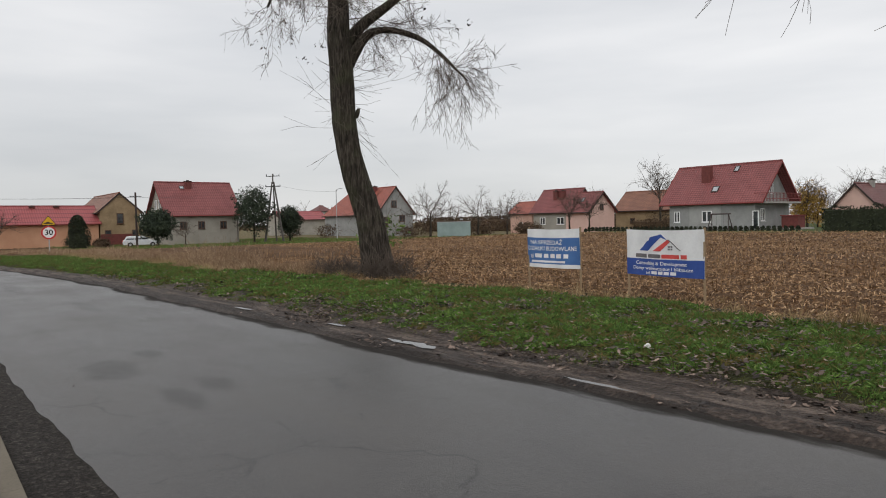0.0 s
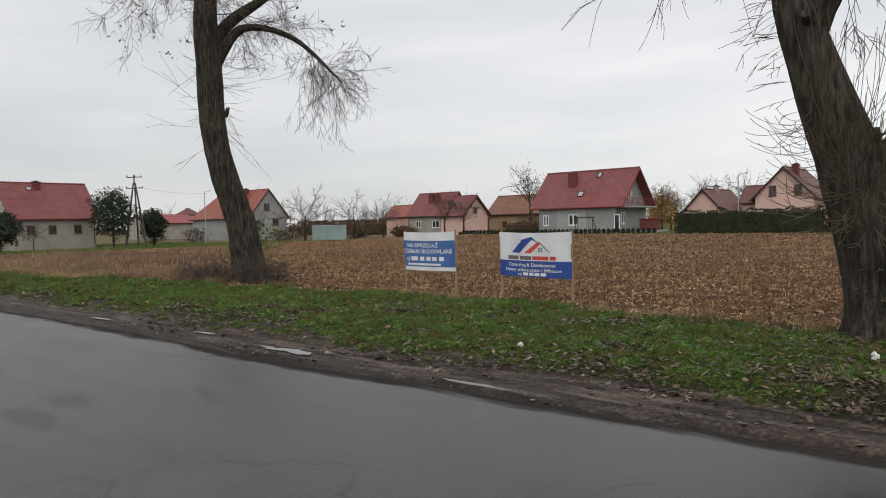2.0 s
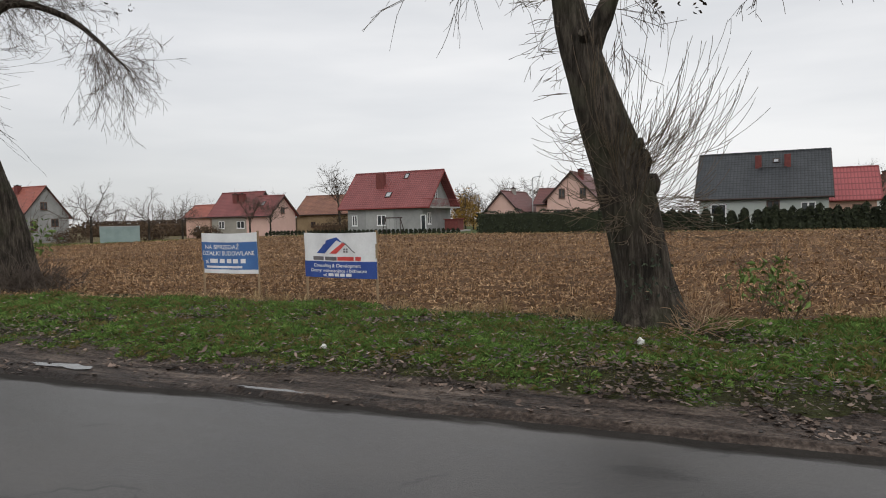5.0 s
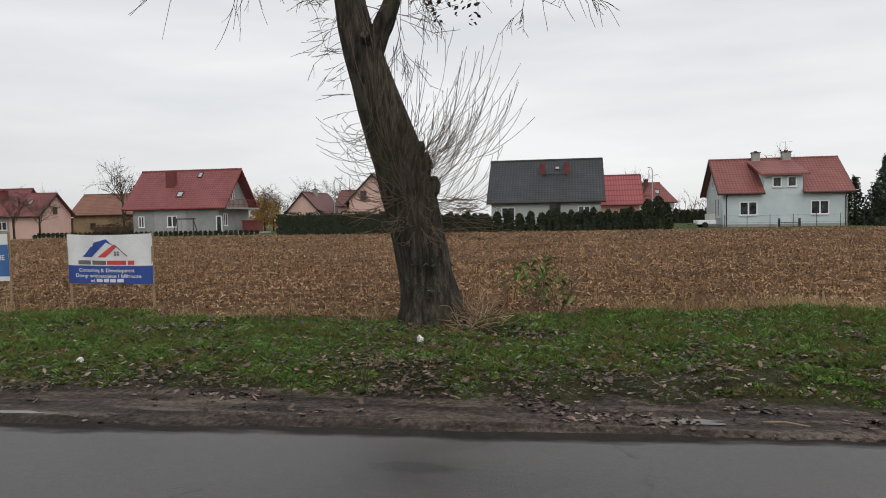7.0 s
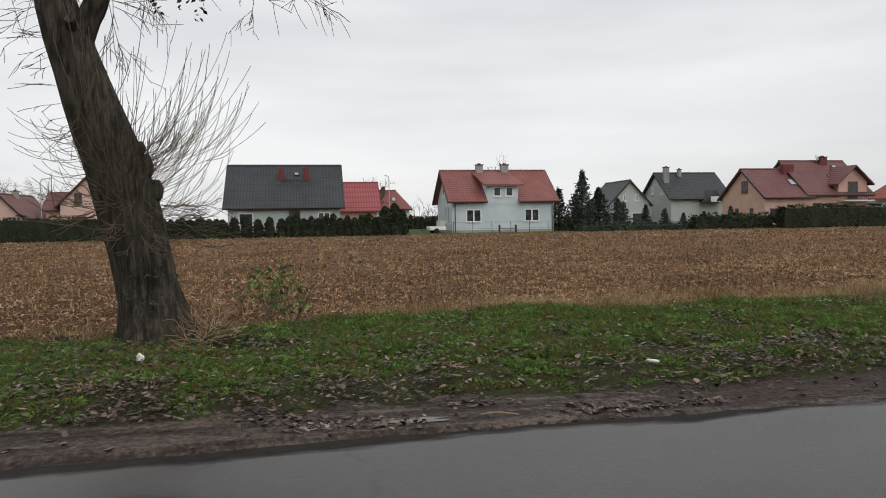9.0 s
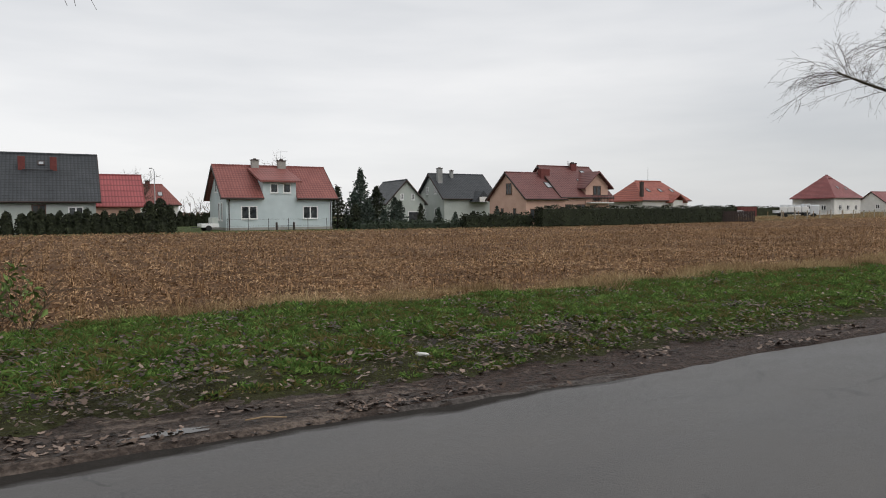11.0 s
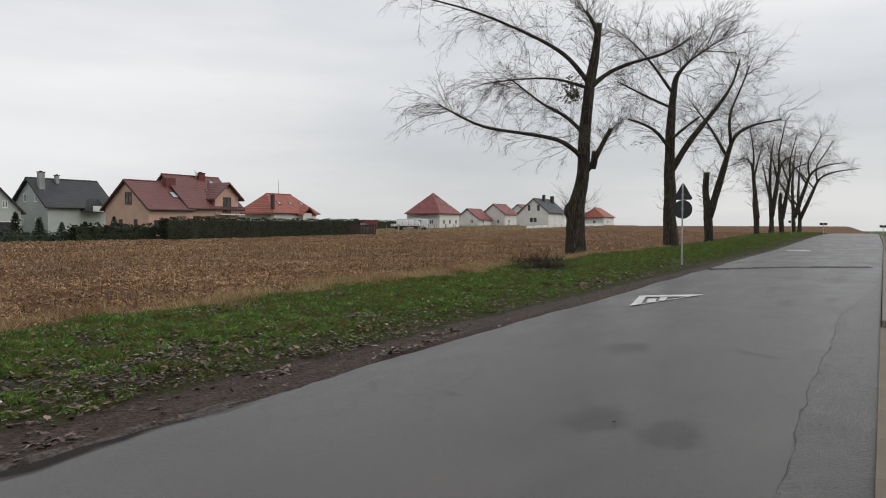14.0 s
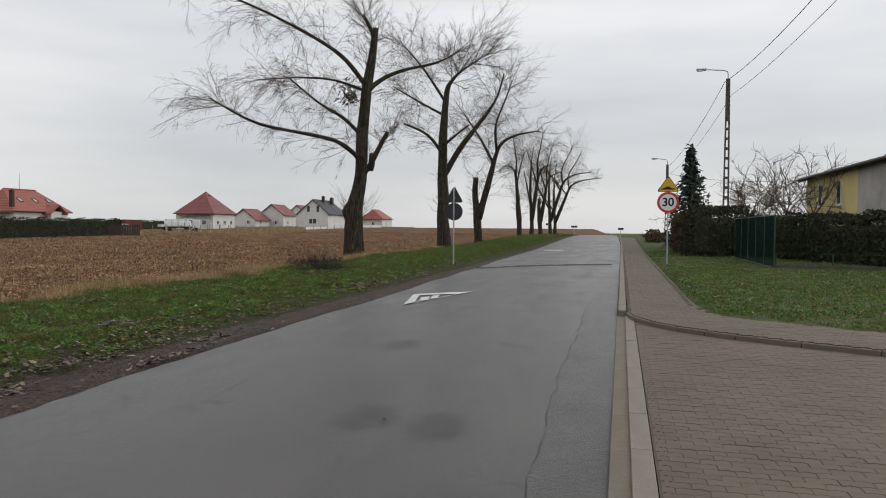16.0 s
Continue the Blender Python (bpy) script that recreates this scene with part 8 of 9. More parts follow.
def disc(r, y0, y1, z, n=32):
    bm = bmesh.new()
    a = [bm.verts.new((r * math.cos(2 * math.pi * k / n), y0, z + r * math.sin(2 * math.pi * k / n))) for k in range(n)]
    b_ = [bm.verts.new((v.co.x, y1, v.co.z)) for v in a]
    bm.faces.new(a), bm.faces.new(b_[::-1])
    for k in range(n):
        bm.faces.new((a[k], b_[k], b_[(k + 1) % n], a[(k + 1) % n]))
    bmesh.ops.recalc_face_normals(bm, faces=bm.faces)
    return bm


def tri(w, y0, y1, z0, h, r=0.06):
    """A triangular plate with rounded corners, point upwards."""
    bm = bmesh.new()
    cs = [Vector((-w / 2, z0)), Vector((w / 2, z0)), Vector((0, z0 + h))]
    pts = []
    for i, c in enumerate(cs):
        p, q = (cs[i - 1] - c).normalized(), (cs[(i + 1) % 3] - c).normalized()
        pts += [c + p * r * 1.6, c + (p + q) * r * 0.55, c + q * r * 1.6]
    a = [bm.verts.new((v.x, y0, v.y)) for v in pts]
    b_ = [bm.verts.new((v.x, y1, v.y)) for v in pts]
    bm.faces.new(a), bm.faces.new(b_[::-1])
    n = len(pts)
    for k in range(n):
        bm.faces.new((a[k], b_[k], b_[(k + 1) % n], a[(k + 1) % n]))
    bmesh.ops.recalc_face_normals(bm, faces=bm.faces)
    return bm


def speed_sign(x, y, z, rz, zt, zd, d, label, w=None, th=None):
    """A yellow triangle above a round limit; local -y is its face."""
    s = thing("road_sign", x, y, z, rz, label, "road sign")
    w, th = w or d, th or d * 0.86
    part("post", tube([(0, 0.04, -0.2), (0, 0.04, zt + th * 0.85)], [0.035, 0.035], 12), STEEL, s)
    t = part("warning_plate", tri(w, 0.0, -0.012, zt, th), SIGN_BLACK, s, "black rimmed yellow triangle")
    part("field", tri(w * 0.9, -0.013, -0.016, zt + th * 0.035, th * 0.9), SIGN_YELLOW, t)
    bm = bmesh.new()
    hump = [(-0.3, 0.0), (-0.12, 0.02), (-0.06, 0.09), (0.06, 0.09), (0.12, 0.02), (0.3, 0.0), (0.3, -0.05), (-0.3, -0.05)]
    f = bm.faces.new([bm.verts.new((u * w, -0.019, zt + th * 0.2 + q * w)) for u, q in hump])
    bmesh.ops.triangulate(bm, faces=[f])
    part("hump_sign", bm, SIGN_BLACK, t)
    p = part("limit_plate", disc(d / 2, 0.0, -0.012, zd), SIGN_RED, s, "red ringed white speed limit disc")
    part("field", disc(d * 0.39, -0.013, -0.016, zd), SIGN_WHITE, p)
    cu = bpy.data.curves.new("figure", "FONT")
    cu.body, cu.size, cu.align_x, cu.align_y, cu.offset = "30", d * 0.55, "CENTER", "CENTER", d * 0.012
    tmp = new("figure_curve", cu)
    bpy.context.view_layer.update()
    me = bpy.data.meshes.new_from_object(tmp.evaluated_get(bpy.context.evaluated_depsgraph_get()))
    bpy.data.objects.remove(tmp)
    for v in me.vertices:
        v.co = Vector((v.co.x, -0.019, zd + v.co.y))
    me.materials.append(SIGN_BLACK)
    ob = new("figure", me)
    ob.parent = p
    for zz in (zt + th * 0.3, zd):
        part("clamp", box(-0.06, 0.06, 0.0, 0.085, zz - 0.02, zz + 0.02), STEEL, s)
    return s


speed_sign(33.2, -1.96, 0.1, -88, 3.17, 2.70, 0.93, "yellow hump warning above a 30 limit on a grey post", 0.98, 0.72)
speed_sign(-50.4, 7.55, 0.0, 80, 1.92, 1.44, 0.86, "yellow hump warning above a 30 limit by the verge", 0.9, 0.62)
s = thing("road_sign", 30.38, 7.1, 0.02, 88, "back of a triangle and disc sign on a grey post", "road sign")
part("post", tube([(0, 0.04, -0.2), (0, 0.04, 3.36)], [0.033, 0.033], 12), STEEL, s)
part("warning_plate", tri(0.84, 0.0, -0.012, 2.68, 0.74), SIGN_BACK, s)
part("limit_plate", disc(0.385, 0.0, -0.012, 2.29), SIGN_BACK, s)
for zz in (2.3, 2.9):
    part("clamp", box(-0.06, 0.06, 0.002, 0.02, zz - 0.02, zz + 0.02), STEEL, s)
for x, y, zt, w in ((105.8, 5.9, 1.6, 0.9), (106.5, -0.8, 1.3, 0.8), (101.0, 9.3, 1.9, 0.7)):
    s = thing("road_sign", x, y, float(land(x, y)), 88, "far sign plate on a thin post seen from behind", "road sign", "far signs")
    part("post", tube([(0, 0, -0.2), (0, 0, zt)], [0.035] * 2, 8), STEEL, s)
    part("plate", box(-w / 2, w / 2, -0.06, -0.04, zt - 0.3, zt, bevel=0.01), SIGN_BACK, s)
s = thing("road_sign", -61, 5.3, -0.2, 80, "white and red triangular sign by the side road", "road sign")
part("post", tube([(0, 0.04, -0.2), (0, 0.04, 1.7)], [0.035] * 2, 8), STEEL, s)
p = part("warning_plate", tri(1.0, 0.0, -0.012, 0.9, 0.85), SIGN_RED, s)
part("field", tri(0.66, -0.013, -0.016, 1.02, 0.55), SIGN_WHITE, p)

# ---- lamp posts and cables ----
POLE = surf("weathered_pole_concrete", (0.060, 0.056, 0.050), (0.13, 0.12, 0.11), 2.0, 0.9, 0.4, 30)
LAMP_HEAD = surf("grey_lamp_housing", (0.34, 0.35, 0.36), (0.46, 0.47, 0.48), 3.0, 0.4, 0.05)


def lamp_post(x, y, h, arm, rz, label, slots=True, s=1.0):
    z = float(land(x, y))
    t = thing("street_lamp", x, y, z, rz, label, "street lamp")
    bm = bmesh.new()
    # two tapering chords joined by rungs
    for q in (-1, 1):
        vs = [bm.verts.new(p) for p in ((q * 0.17 * s - 0.035, -0.09, -0.3), (q * 0.17 * s + 0.035, -0.09, -0.3), (q * 0.17 * s + 0.035, 0.09, -0.3), (q * 0.17 * s - 0.035, 0.09, -0.3),
                                        (q * 0.08 * s - 0.035, -0.075, h), (q * 0.08 * s + 0.035, -0.075, h), (q * 0.08 * s + 0.035, 0.075, h), (q * 0.08 * s - 0.035, 0.075, h))]
        for f in ((3, 2, 1, 0), (4, 5, 6, 7), (0, 1, 5, 4), (1, 2, 6, 5), (2, 3, 7, 6), (3, 0, 4, 7)):
            bm.faces.new([vs[i] for i in f])
    k = 0.5
    while k < h * 0.76:
        w = 0.17 * s - 0.09 * s * k / h
        add_box(bm, -w, w, -0.07, 0.07, k, k + 0.16)
        k += 0.62
    add_box(bm, -0.075 * s, 0.075 * s, -0.06, 0.06, h * 0.76, h)
    part("pole", bm, POLE, t)
    pts = [(0, 0, h - 0.1), (0, 0, h + 0.25), (-0.03, 0, h + 0.42), (-0.14, 0, h + 0.5), (-0.35, 0, h + 0.54), (-arm + 0.35, 0, h + 0.6)]
    part("arm", tube(pts, [0.035] * 6, 8), STEEL, t)
    bm = bmesh.new()
    add_box(bm, -arm - 0.3, -arm + 0.35, -0.11, 0.11, h + 0.55, h + 0.68, bevel=0.04)
    head = part("lamp_head", bm, LAMP_HEAD, t)
    part("lens", box(-arm - 0.26, -arm + 0.1, -0.085, 0.085, h + 0.51, h + 0.548), FRAME_WHITE, head)
    for zz in (h - 0.25, h - 0.95):
        part("insulator", tube([(-0.02, 0.1, zz), (-0.02, 0.2, zz + 0.02), (-0.02, 0.2, zz + 0.14)], [0.02, 0.03, 0.04], 8), DARK_METAL, t)
    return t


lamp_post(48.4, -6.6, 11.2, 1.65, -85, "concrete ladder lamp post with curved arm beside the pavement")
lamp_post(76.7, -5.05, 8.1, 1.3, -85, "far concrete lamp post with curved arm")
CABLE = surf("black_cable", (0.012, 0.012, 0.012), (0.022, 0.022, 0.022), 2.0, 0.6, 0.0)


def cable(a, b_, sag, r, label, n=24):
    pts = []
    for k in range(n + 1):
        t = k / n
        p = Vector(a).lerp(Vector(b_), t)
        p.z -= sag * 4 * t * (1 - t)
        pts.append(p)
    bm = tube(pts, [r] * (n + 1), 5)
    return tagged(part("cable", bm, CABLE), label, "cable", "overhead cables")


lamp_post(-2.0, -6.3, 11.2, 1.65, -85, "concrete ladder lamp post beside the paved drive")
cable((48.3, -6.4, 11.0), (-2.0, -6.1, 11.0), 1.35, 0.016, "black overhead cable hung between lamp posts")
cable((48.3, -6.8, 10.15), (-2.0, -6.5, 10.15), 0.95, 0.012, "thin overhead cable hung between lamp posts")
cable((48.3, -6.4, 11.0), (76.7, -5.0, 8.0), 0.6, 0.016, "black overhead cable between lamp posts")
cable((48.3, -6.8, 10.15), (76.7, -5.3, 7.4), 0.6, 0.012, "thin overhead cable between lamp posts")
cable((76.7, -5.2, 7.4), (53.0, -14.0, 5.2), 0.5, 0.012, "thin cable running to the yellow house")


def thin_lamp(x, y, h, arm, rz, label):
    t = thing("street_lamp", x, y, float(land(x, y)), rz, label, "street lamp", "thin street lamps")
    part("pole", tube([(0, 0, -0.2), (0, 0, h - 0.4), (arm * 0.2, 0, h - 0.08), (arm * 0.7, 0, h)], [0.09, 0.06, 0.045, 0.04], 10), STEEL, t)
    part("lamp_head", box(arm * 0.7, arm * 1.3, -0.1, 0.1, h - 0.05, h + 0.07, bevel=0.03), LAMP_HEAD, t)


thin_lamp(-32.3, 94.7, 7.25, 1.0, 0, "slim grey street lamp among the houses")
thin_lamp(12.2, 104.6, 8.1, -0.5, 0, "slim grey street lamp behind red roofs")
thin_lamp(-104.6, 58.9, 8.5, 0.9, 30, "slim street lamp by a ruined house")
thin_lamp(-68, 108, 8.0, 0.7, 0, "slim street lamp behind a barn")
# wooden pole and the A-shaped line mast of the village
t = thing("utility_pole", -95, 24.2, -0.8, 0, "weathered wooden utility pole by an old barn", "utility pole")
part("pole", tube([(0, 0, -0.2), (0.02, 0, 7.0)], [0.15, 0.11], 10), TRIM_DARK, t)
part("crossarm", tube([(0, -0.7, 6.5), (0, 0.7, 6.5)], [0.05, 0.05], 6), DARK_METAL, t)
t = thing("line_mast", -95.6, 43.4, -0.95, 65, "dark A-shaped line mast with crossarms", "line mast")
for u in (-1, 1):
    part("leg", tube([(u * 1.35, 0, -0.2), (u * 0.12, 0, 8.9)], [0.17, 0.1], 8), POLE, t)
part("brace_leg", tube([(0.3, 1.4, -0.2), (0.05, 0.1, 8.4)], [0.14, 0.09], 8), POLE, t)
part("strut", tube([(-0.75, 0, 4.2), (0.75, 0, 4.2)], [0.06, 0.06], 6), POLE, t)
part("mast_head", tube([(0, 0, 8.6), (0, 0, 10.1)], [0.1, 0.08], 8), POLE, t)
for zz, w in ((8.2, 1.0), (9.7, 0.9)):
    part("crossarm", tube([(-w, 0, zz), (w, 0, zz + 0.08)], [0.06, 0.06], 6), DARK_METAL, t)
    for u in (-1, 0.1, 1):
        part("insulator", tube([(u * w, 0, zz), (u * w, 0, zz + 0.3)], [0.07, 0.05], 8), DARK_METAL, t)
for yy, zz in ((-0.7, 5.6), (0.7, 5.6)):
    cable((-95, 24.2 + yy, zz), (-112.0, 46.0 + yy, 7.2), 0.3, 0.011, "thin overhead line in the village")
    cable((-95, 24.2 + yy, zz), (-92, -20 + yy, 6.4), 0.7, 0.011, "thin overhead line in the village")
cable((-95.6, 43.4, 7.6), (-104.6, 58.9, 7.2), 0.4, 0.011, "thin overhead line in the village")

# ---- pavement side: hedges, fence, trees ----
hedge_r = hedge("tall dark hedge in front of the yellow house", 0, 15.8, 0, 2.15, 1.6, 801, HEDGE, 1300, inset=0.35, size=0.075)
hedge_r.matrix_world = pose(38.5, -9.8, 0.05, 0, 0, 197.7)
hedge_r2 = hedge("brown and green mixed hedge along the pavement", 0, 16.0, 0, 2.2, 1.8, 802, SHRUB, 900, inset=0.4, size=0.08)
hedge_r2.matrix_world = pose(54.0, -4.9, 0.2, 0, 0, 176)
hedge_r3 = hedge("dark rounded hedge at the garden corner", 0, 5.0, 0, 2.7, 2.2, 803, HEDGE, 1500, inset=0.45, size=0.075)
hedge_r3.matrix_world = pose(44.6, -5.6, 0.05, 0, 0, 150)
conifer(59.5, -5.6, 8.2, 2.9, 811, SPRUCE, "tall dark spruce behind the roadside hedge")
for k, (x, y, h_, s_) in enumerate(((56, -9.5, 6.4, 0.6), (52, -11.0, 6.6, 0.7), (49.5, -9.0, 5.6, 0.9), (46.5, -11.2, 5.8, 0.9), (68, -6.0, 5.0, 0.8))):
    bare_tree(x, y, h_, s_, 820 + k, "bare fruit tree behind the garden hedge", group="garden trees")
t = thing("shrub", 75, -3.8, 0.2, 0, "low brown roadside shrub", "shrub")
flakes("leaves", 500, blob_shape(3.0, 1.2, 0.7, 0.0), 0.16, SHRUB, t, 830, 1.4)
NET = surf("dark_green_screen", (0.008, 0.024, 0.020), (0.014, 0.036, 0.030), 1.2, 1.0, 0.3, 60, spec=0.0)
net_nodes, net_links = NET.node_tree.nodes, NET.node_tree.links
net_mix, net_gap = net_nodes.new("ShaderNodeMixShader"), net_nodes.new("ShaderNodeBsdfTransparent")
net_mix.inputs[0].default_value = 0.5
net_links.new([q for q in net_nodes if q.type == "BSDF_PRINCIPLED"][0].outputs[0], net_mix.inputs[1])
net_links.new(net_gap.outputs[0], net_mix.inputs[2])
net_links.new(net_mix.outputs[0], [q for q in net_nodes if q.type == "OUTPUT_MATERIAL"][0].inputs[0])
FENCE_GREEN = surf("green_fence_paint", (0.014, 0.045, 0.030), (0.025, 0.065, 0.045), 3.0, 0.5, 0.1)
f = thing("fence", 30.8, -5.84, 0.08, -1.3, "green garden fence covered with dark see-through screening", "fence")
for k in range(5):
    part("panel", box(k * 2.1 + 0.04, k * 2.1 + 2.06, -0.012, 0.012, 0.05, 2.1), NET, f)
for k in range(6):
    part("post", tube([(k * 2.1, 0, -0.2), (k * 2.1, 0, 2.16)], [0.03, 0.03], 8), FENCE_GREEN, f)
for zz in (0.05, 2.12):
    part("rail", tube([(0, 0.02, zz), (10.5, 0.02, zz)], [0.016] * 2, 6), FENCE_GREEN, f)
f = thing("fence", 30.8, -5.9, 0.08, -95, "low dark green wire fence around the garden", "fence")
for k in range(7):
    part("post", tube([(k * 2.0, 0, -0.2), (k * 2.0, 0, 0.62)], [0.025] * 2, 8), FENCE_GREEN, f)
part("base_board", box(0, 12, -0.025, 0.025, -0.05, 0.16), surf("mossy_base_board", (0.05, 0.055, 0.04), (0.10, 0.105, 0.08), 3.0, 0.9), f)
for zz in (0.3, 0.6):
    part("wire", tube([(0, 0, zz), (12, 0, zz)], [0.006] * 2, 5), FENCE_GREEN, f)
blot("court", 34.6, -12.8, 2.6, 1.6, 840, surf("red_gravel", (0.36, 0.14, 0.10), (0.46, 0.20, 0.15), 3.0, 0.9, 0.3), "patch of red gravel in the garden", "gravel", z=0.19)

# ---- vehicles and yard things ----
CAR_WHITE = surf("white_car_paint", (0.60, 0.62, 0.64), (0.72, 0.74, 0.76), 1.0, 0.25, 0.0)
TYRE = surf("black_tyre", (0.012, 0.012, 0.012), (0.025, 0.025, 0.025), 5.0, 0.85, 0.2)


def lofted(profile, half):
    """A body lofted across from a side outline."""
    bm = bmesh.new()
    rows_ = []
    for yy, sh in ((-half, 0.94), (-half * 0.86, 1.0), (half * 0.86, 1.0), (half, 0.94)):
        rows_.append([bm.verts.new((x_ * (0.985 if sh < 1 else 1.0), yy, 0.25 + (z_ - 0.25) * sh)) for x_, z_ in profile])
    n = len(profile)
    for a_, b_ in zip(rows_, rows_[1:]):
        for k in range(n):
            bm.faces.new((a_[k], a_[(k + 1) % n], b_[(k + 1) % n], b_[k]))
    bm.faces.new(rows_[0]), bm.faces.new(rows_[-1][::-1])
    bmesh.ops.recalc_face_normals(bm, faces=bm.faces)
    return bm


def car(x, y, z, rz, label, paint):
    c = thing("car", x, y, z, rz, label, "car")
    part("body", lofted([(-2.2, 0.3), (-2.28, 0.6), (-2.22, 0.92), (-1.6, 0.97), (1.0, 0.96), (2.05, 0.82), (2.25, 0.6), (2.2, 0.3)], 0.88), paint, c, smooth=False)
    part("cabin", lofted([(-2.05, 0.95), (-1.8, 1.4), (-1.3, 1.47), (0.0, 1.46), (0.55, 1.36), (1.15, 0.95)], 0.72), paint, c)
    for x0, x1, x2, x3 in ((-1.85, -1.6, -0.85, -0.85), (-0.78, -0.78, 0.0, 0.0), (0.06, 0.06, 0.5, 0.95)):
        for q in (-1, 1):
            bm = bmesh.new()
            vs = [bm.verts.new((a_, q * (0.735 if zz < 1.2 else 0.70), zz)) for a_, zz in ((x0, 1.0), (x1, 1.36), (x2, 1.36), (x3, 1.0))]
            bm.faces.new(vs)
            bmesh.ops.solidify(bm, geom=list(bm.faces), thickness=0.01)
            part("side_window", bm, GLASS, c)
    for u in (-1.35, 1.4):
        for q in (-1, 1):
            bm = bmesh.new()
            bmesh.ops.create_cone(bm, cap_ends=True, segments=20, radius1=0.32, radius2=0.32, depth=0.2)
            bmesh.ops.transform(bm, matrix=pose(u, q * 0.8, 0.32, 90), verts=bm.verts)
            w_ = part("wheel", bm, TYRE, c)
            bm = bmesh.new()
            bmesh.ops.create_cone(bm, cap_ends=True, segments=16, radius1=0.19, radius2=0.17, depth=0.22)
            bmesh.ops.transform(bm, matrix=pose(u, q * 0.8, 0.32, 90), verts=bm.verts)
            part("rim", bm, STEEL, w_)
    for q in (-1, 1):
        part("headlight", box(2.12, 2.22, q * 0.62 - 0.15, q * 0.62 + 0.15, 0.6, 0.74, bevel=0.02), FRAME_WHITE, c)
        part("tail_light", box(-2.27, -2.2, q * 0.66 - 0.1, q * 0.66 + 0.1, 0.72, 0.9, bevel=0.01), SIGN_RED, c)
    return c


car(-98.5, 25.6, float(land(-98.5, 25.6)), 78, "white estate car parked on the grass", CAR_WHITE)
car(118.8, 93, float(land(118.8, 93)), -40, "silver car parked beyond the field", surf("silver_car_paint", (0.35, 0.36, 0.37), (0.45, 0.46, 0.47), 1.0, 0.3, 0.0))
# white lorry with tanks
t = thing("lorry", 124.8, 84.6, float(land(124.8, 84.6)), -52, "white lorry with pale tanks on its flatbed", "lorry")
part("cab", box(1.9, 3.4, -1.0, 1.0, 0.6, 2.4, bevel=0.15), CAR_WHITE, t)
part("windscreen", box(3.3, 3.43, -0.85, 0.85, 1.5, 2.2), GLASS, t)
part("flatbed", box(-3.4, 1.8, -1.05, 1.05, 0.8, 1.0), DARK_METAL, t)
for k in range(4):
    part("tank", box(-3.3 + k * 1.25, -2.15 + k * 1.25, -0.95, 0.95, 1.002, 2.1, bevel=0.08), FRAME_WHITE, t)
for u in (-2.4, 2.5):
    for q in (-1, 1):
        bm = bmesh.new()
        bmesh.ops.create_cone(bm, cap_ends=True, segments=18, radius1=0.42, radius2=0.42, depth=0.28)
        bmesh.ops.transform(bm, matrix=pose(u, q * 0.9, 0.42, 90), verts=bm.verts)
        part("wheel", bm, TYRE, t)
# small white trailer by the pale blue house
t = thing("garden_trailer", 13.6, 73.2, 0.0, 10, "small white trailer with rack beside the house", "trailer")
part("bed", box(-0.9, 0.9, -0.6, 0.6, 0.35, 0.75, bevel=0.03), FRAME_WHITE, t)
part("rack", box(0.2, 0.85, -0.5, 0.5, 0.752, 1.35, bevel=0.04), RENDER_GREEN, t)
for q in (-1, 1):
    bm = bmesh.new()
    bmesh.ops.create_cone(bm, cap_ends=True, segments=16, radius1=0.28, radius2=0.28, depth=0.16)
    bmesh.ops.transform(bm, matrix=pose(-0.2, q * 0.68, 0.28, 90), verts=bm.verts)
    part("wheel", bm, TYRE, t)
part("drawbar", tube([(-0.9, 0, 0.42), (-1.7, 0, 0.35)], [0.04, 0.04], 6), DARK_METAL, t)
# wire fence and lorry beyond the end of the field
FENCE_PALE = surf("weathered_fence_wood", (0.26, 0.23, 0.18), (0.42, 0.38, 0.31), 5.0, 0.85, 0.3, 40)
t = thing("wire_fence", 97.0, 68.6, 0.0, 0, "pale wooden post and wire fence at the end of the field", "fence")
RF = random.Random(61)
for k in range(17):
    x, y = k * 3.6, k * 0.3 + RF.uniform(-0.1, 0.1)
    z, top = float(ground_height(97.0 + x, 68.6 + y)), 1.35 + RF.uniform(-0.08, 0.12)
    part("post", tube([(x, y, z - 0.3), (x + RF.uniform(-0.05, 0.05), y, z + top)], [0.1, 0.09], 7), FENCE_PALE, t)
for up in (0.45, 0.85, 1.2):
    part("wire", tube([(k * 3.6, k * 0.3, float(ground_height(97.0 + k * 3.6, 68.6 + k * 0.3)) + up) for k in range(17)], [0.008] * 17, 4), DARK_METAL, t)

lorry = thing("lorry", 141.0, 97.2, float(land(141.0, 97.2)), -34, "white flatbed lorry with white tanks parked beyond the field", "lorry")
bm = box(2.1, 3.9, -1.05, 1.05, 0.75, 2.75)
for v in bm.verts:
    if v.co.z > 2 and v.co.x > 3:
        v.co.x -= 0.45
bmesh.ops.bevel(bm, geom=list(bm.edges), offset=0.1, segments=2, affect="EDGES")
cab = part("cab", bm, CAR_WHITE, lorry)
part("side_window", box(2.7, 3.4, -1.075, -1.04, 1.75, 2.4), DARK_METAL, cab, "dark cab window")
part("chassis", box(-3.6, 3.5, -0.5, 0.5, 0.55, 0.8), DARK_METAL, lorry)
part("flatbed", box(-3.7, 2.0, -1.15, 1.15, 0.82, 1.45), CAR_WHITE, lorry, "low white drop sides")
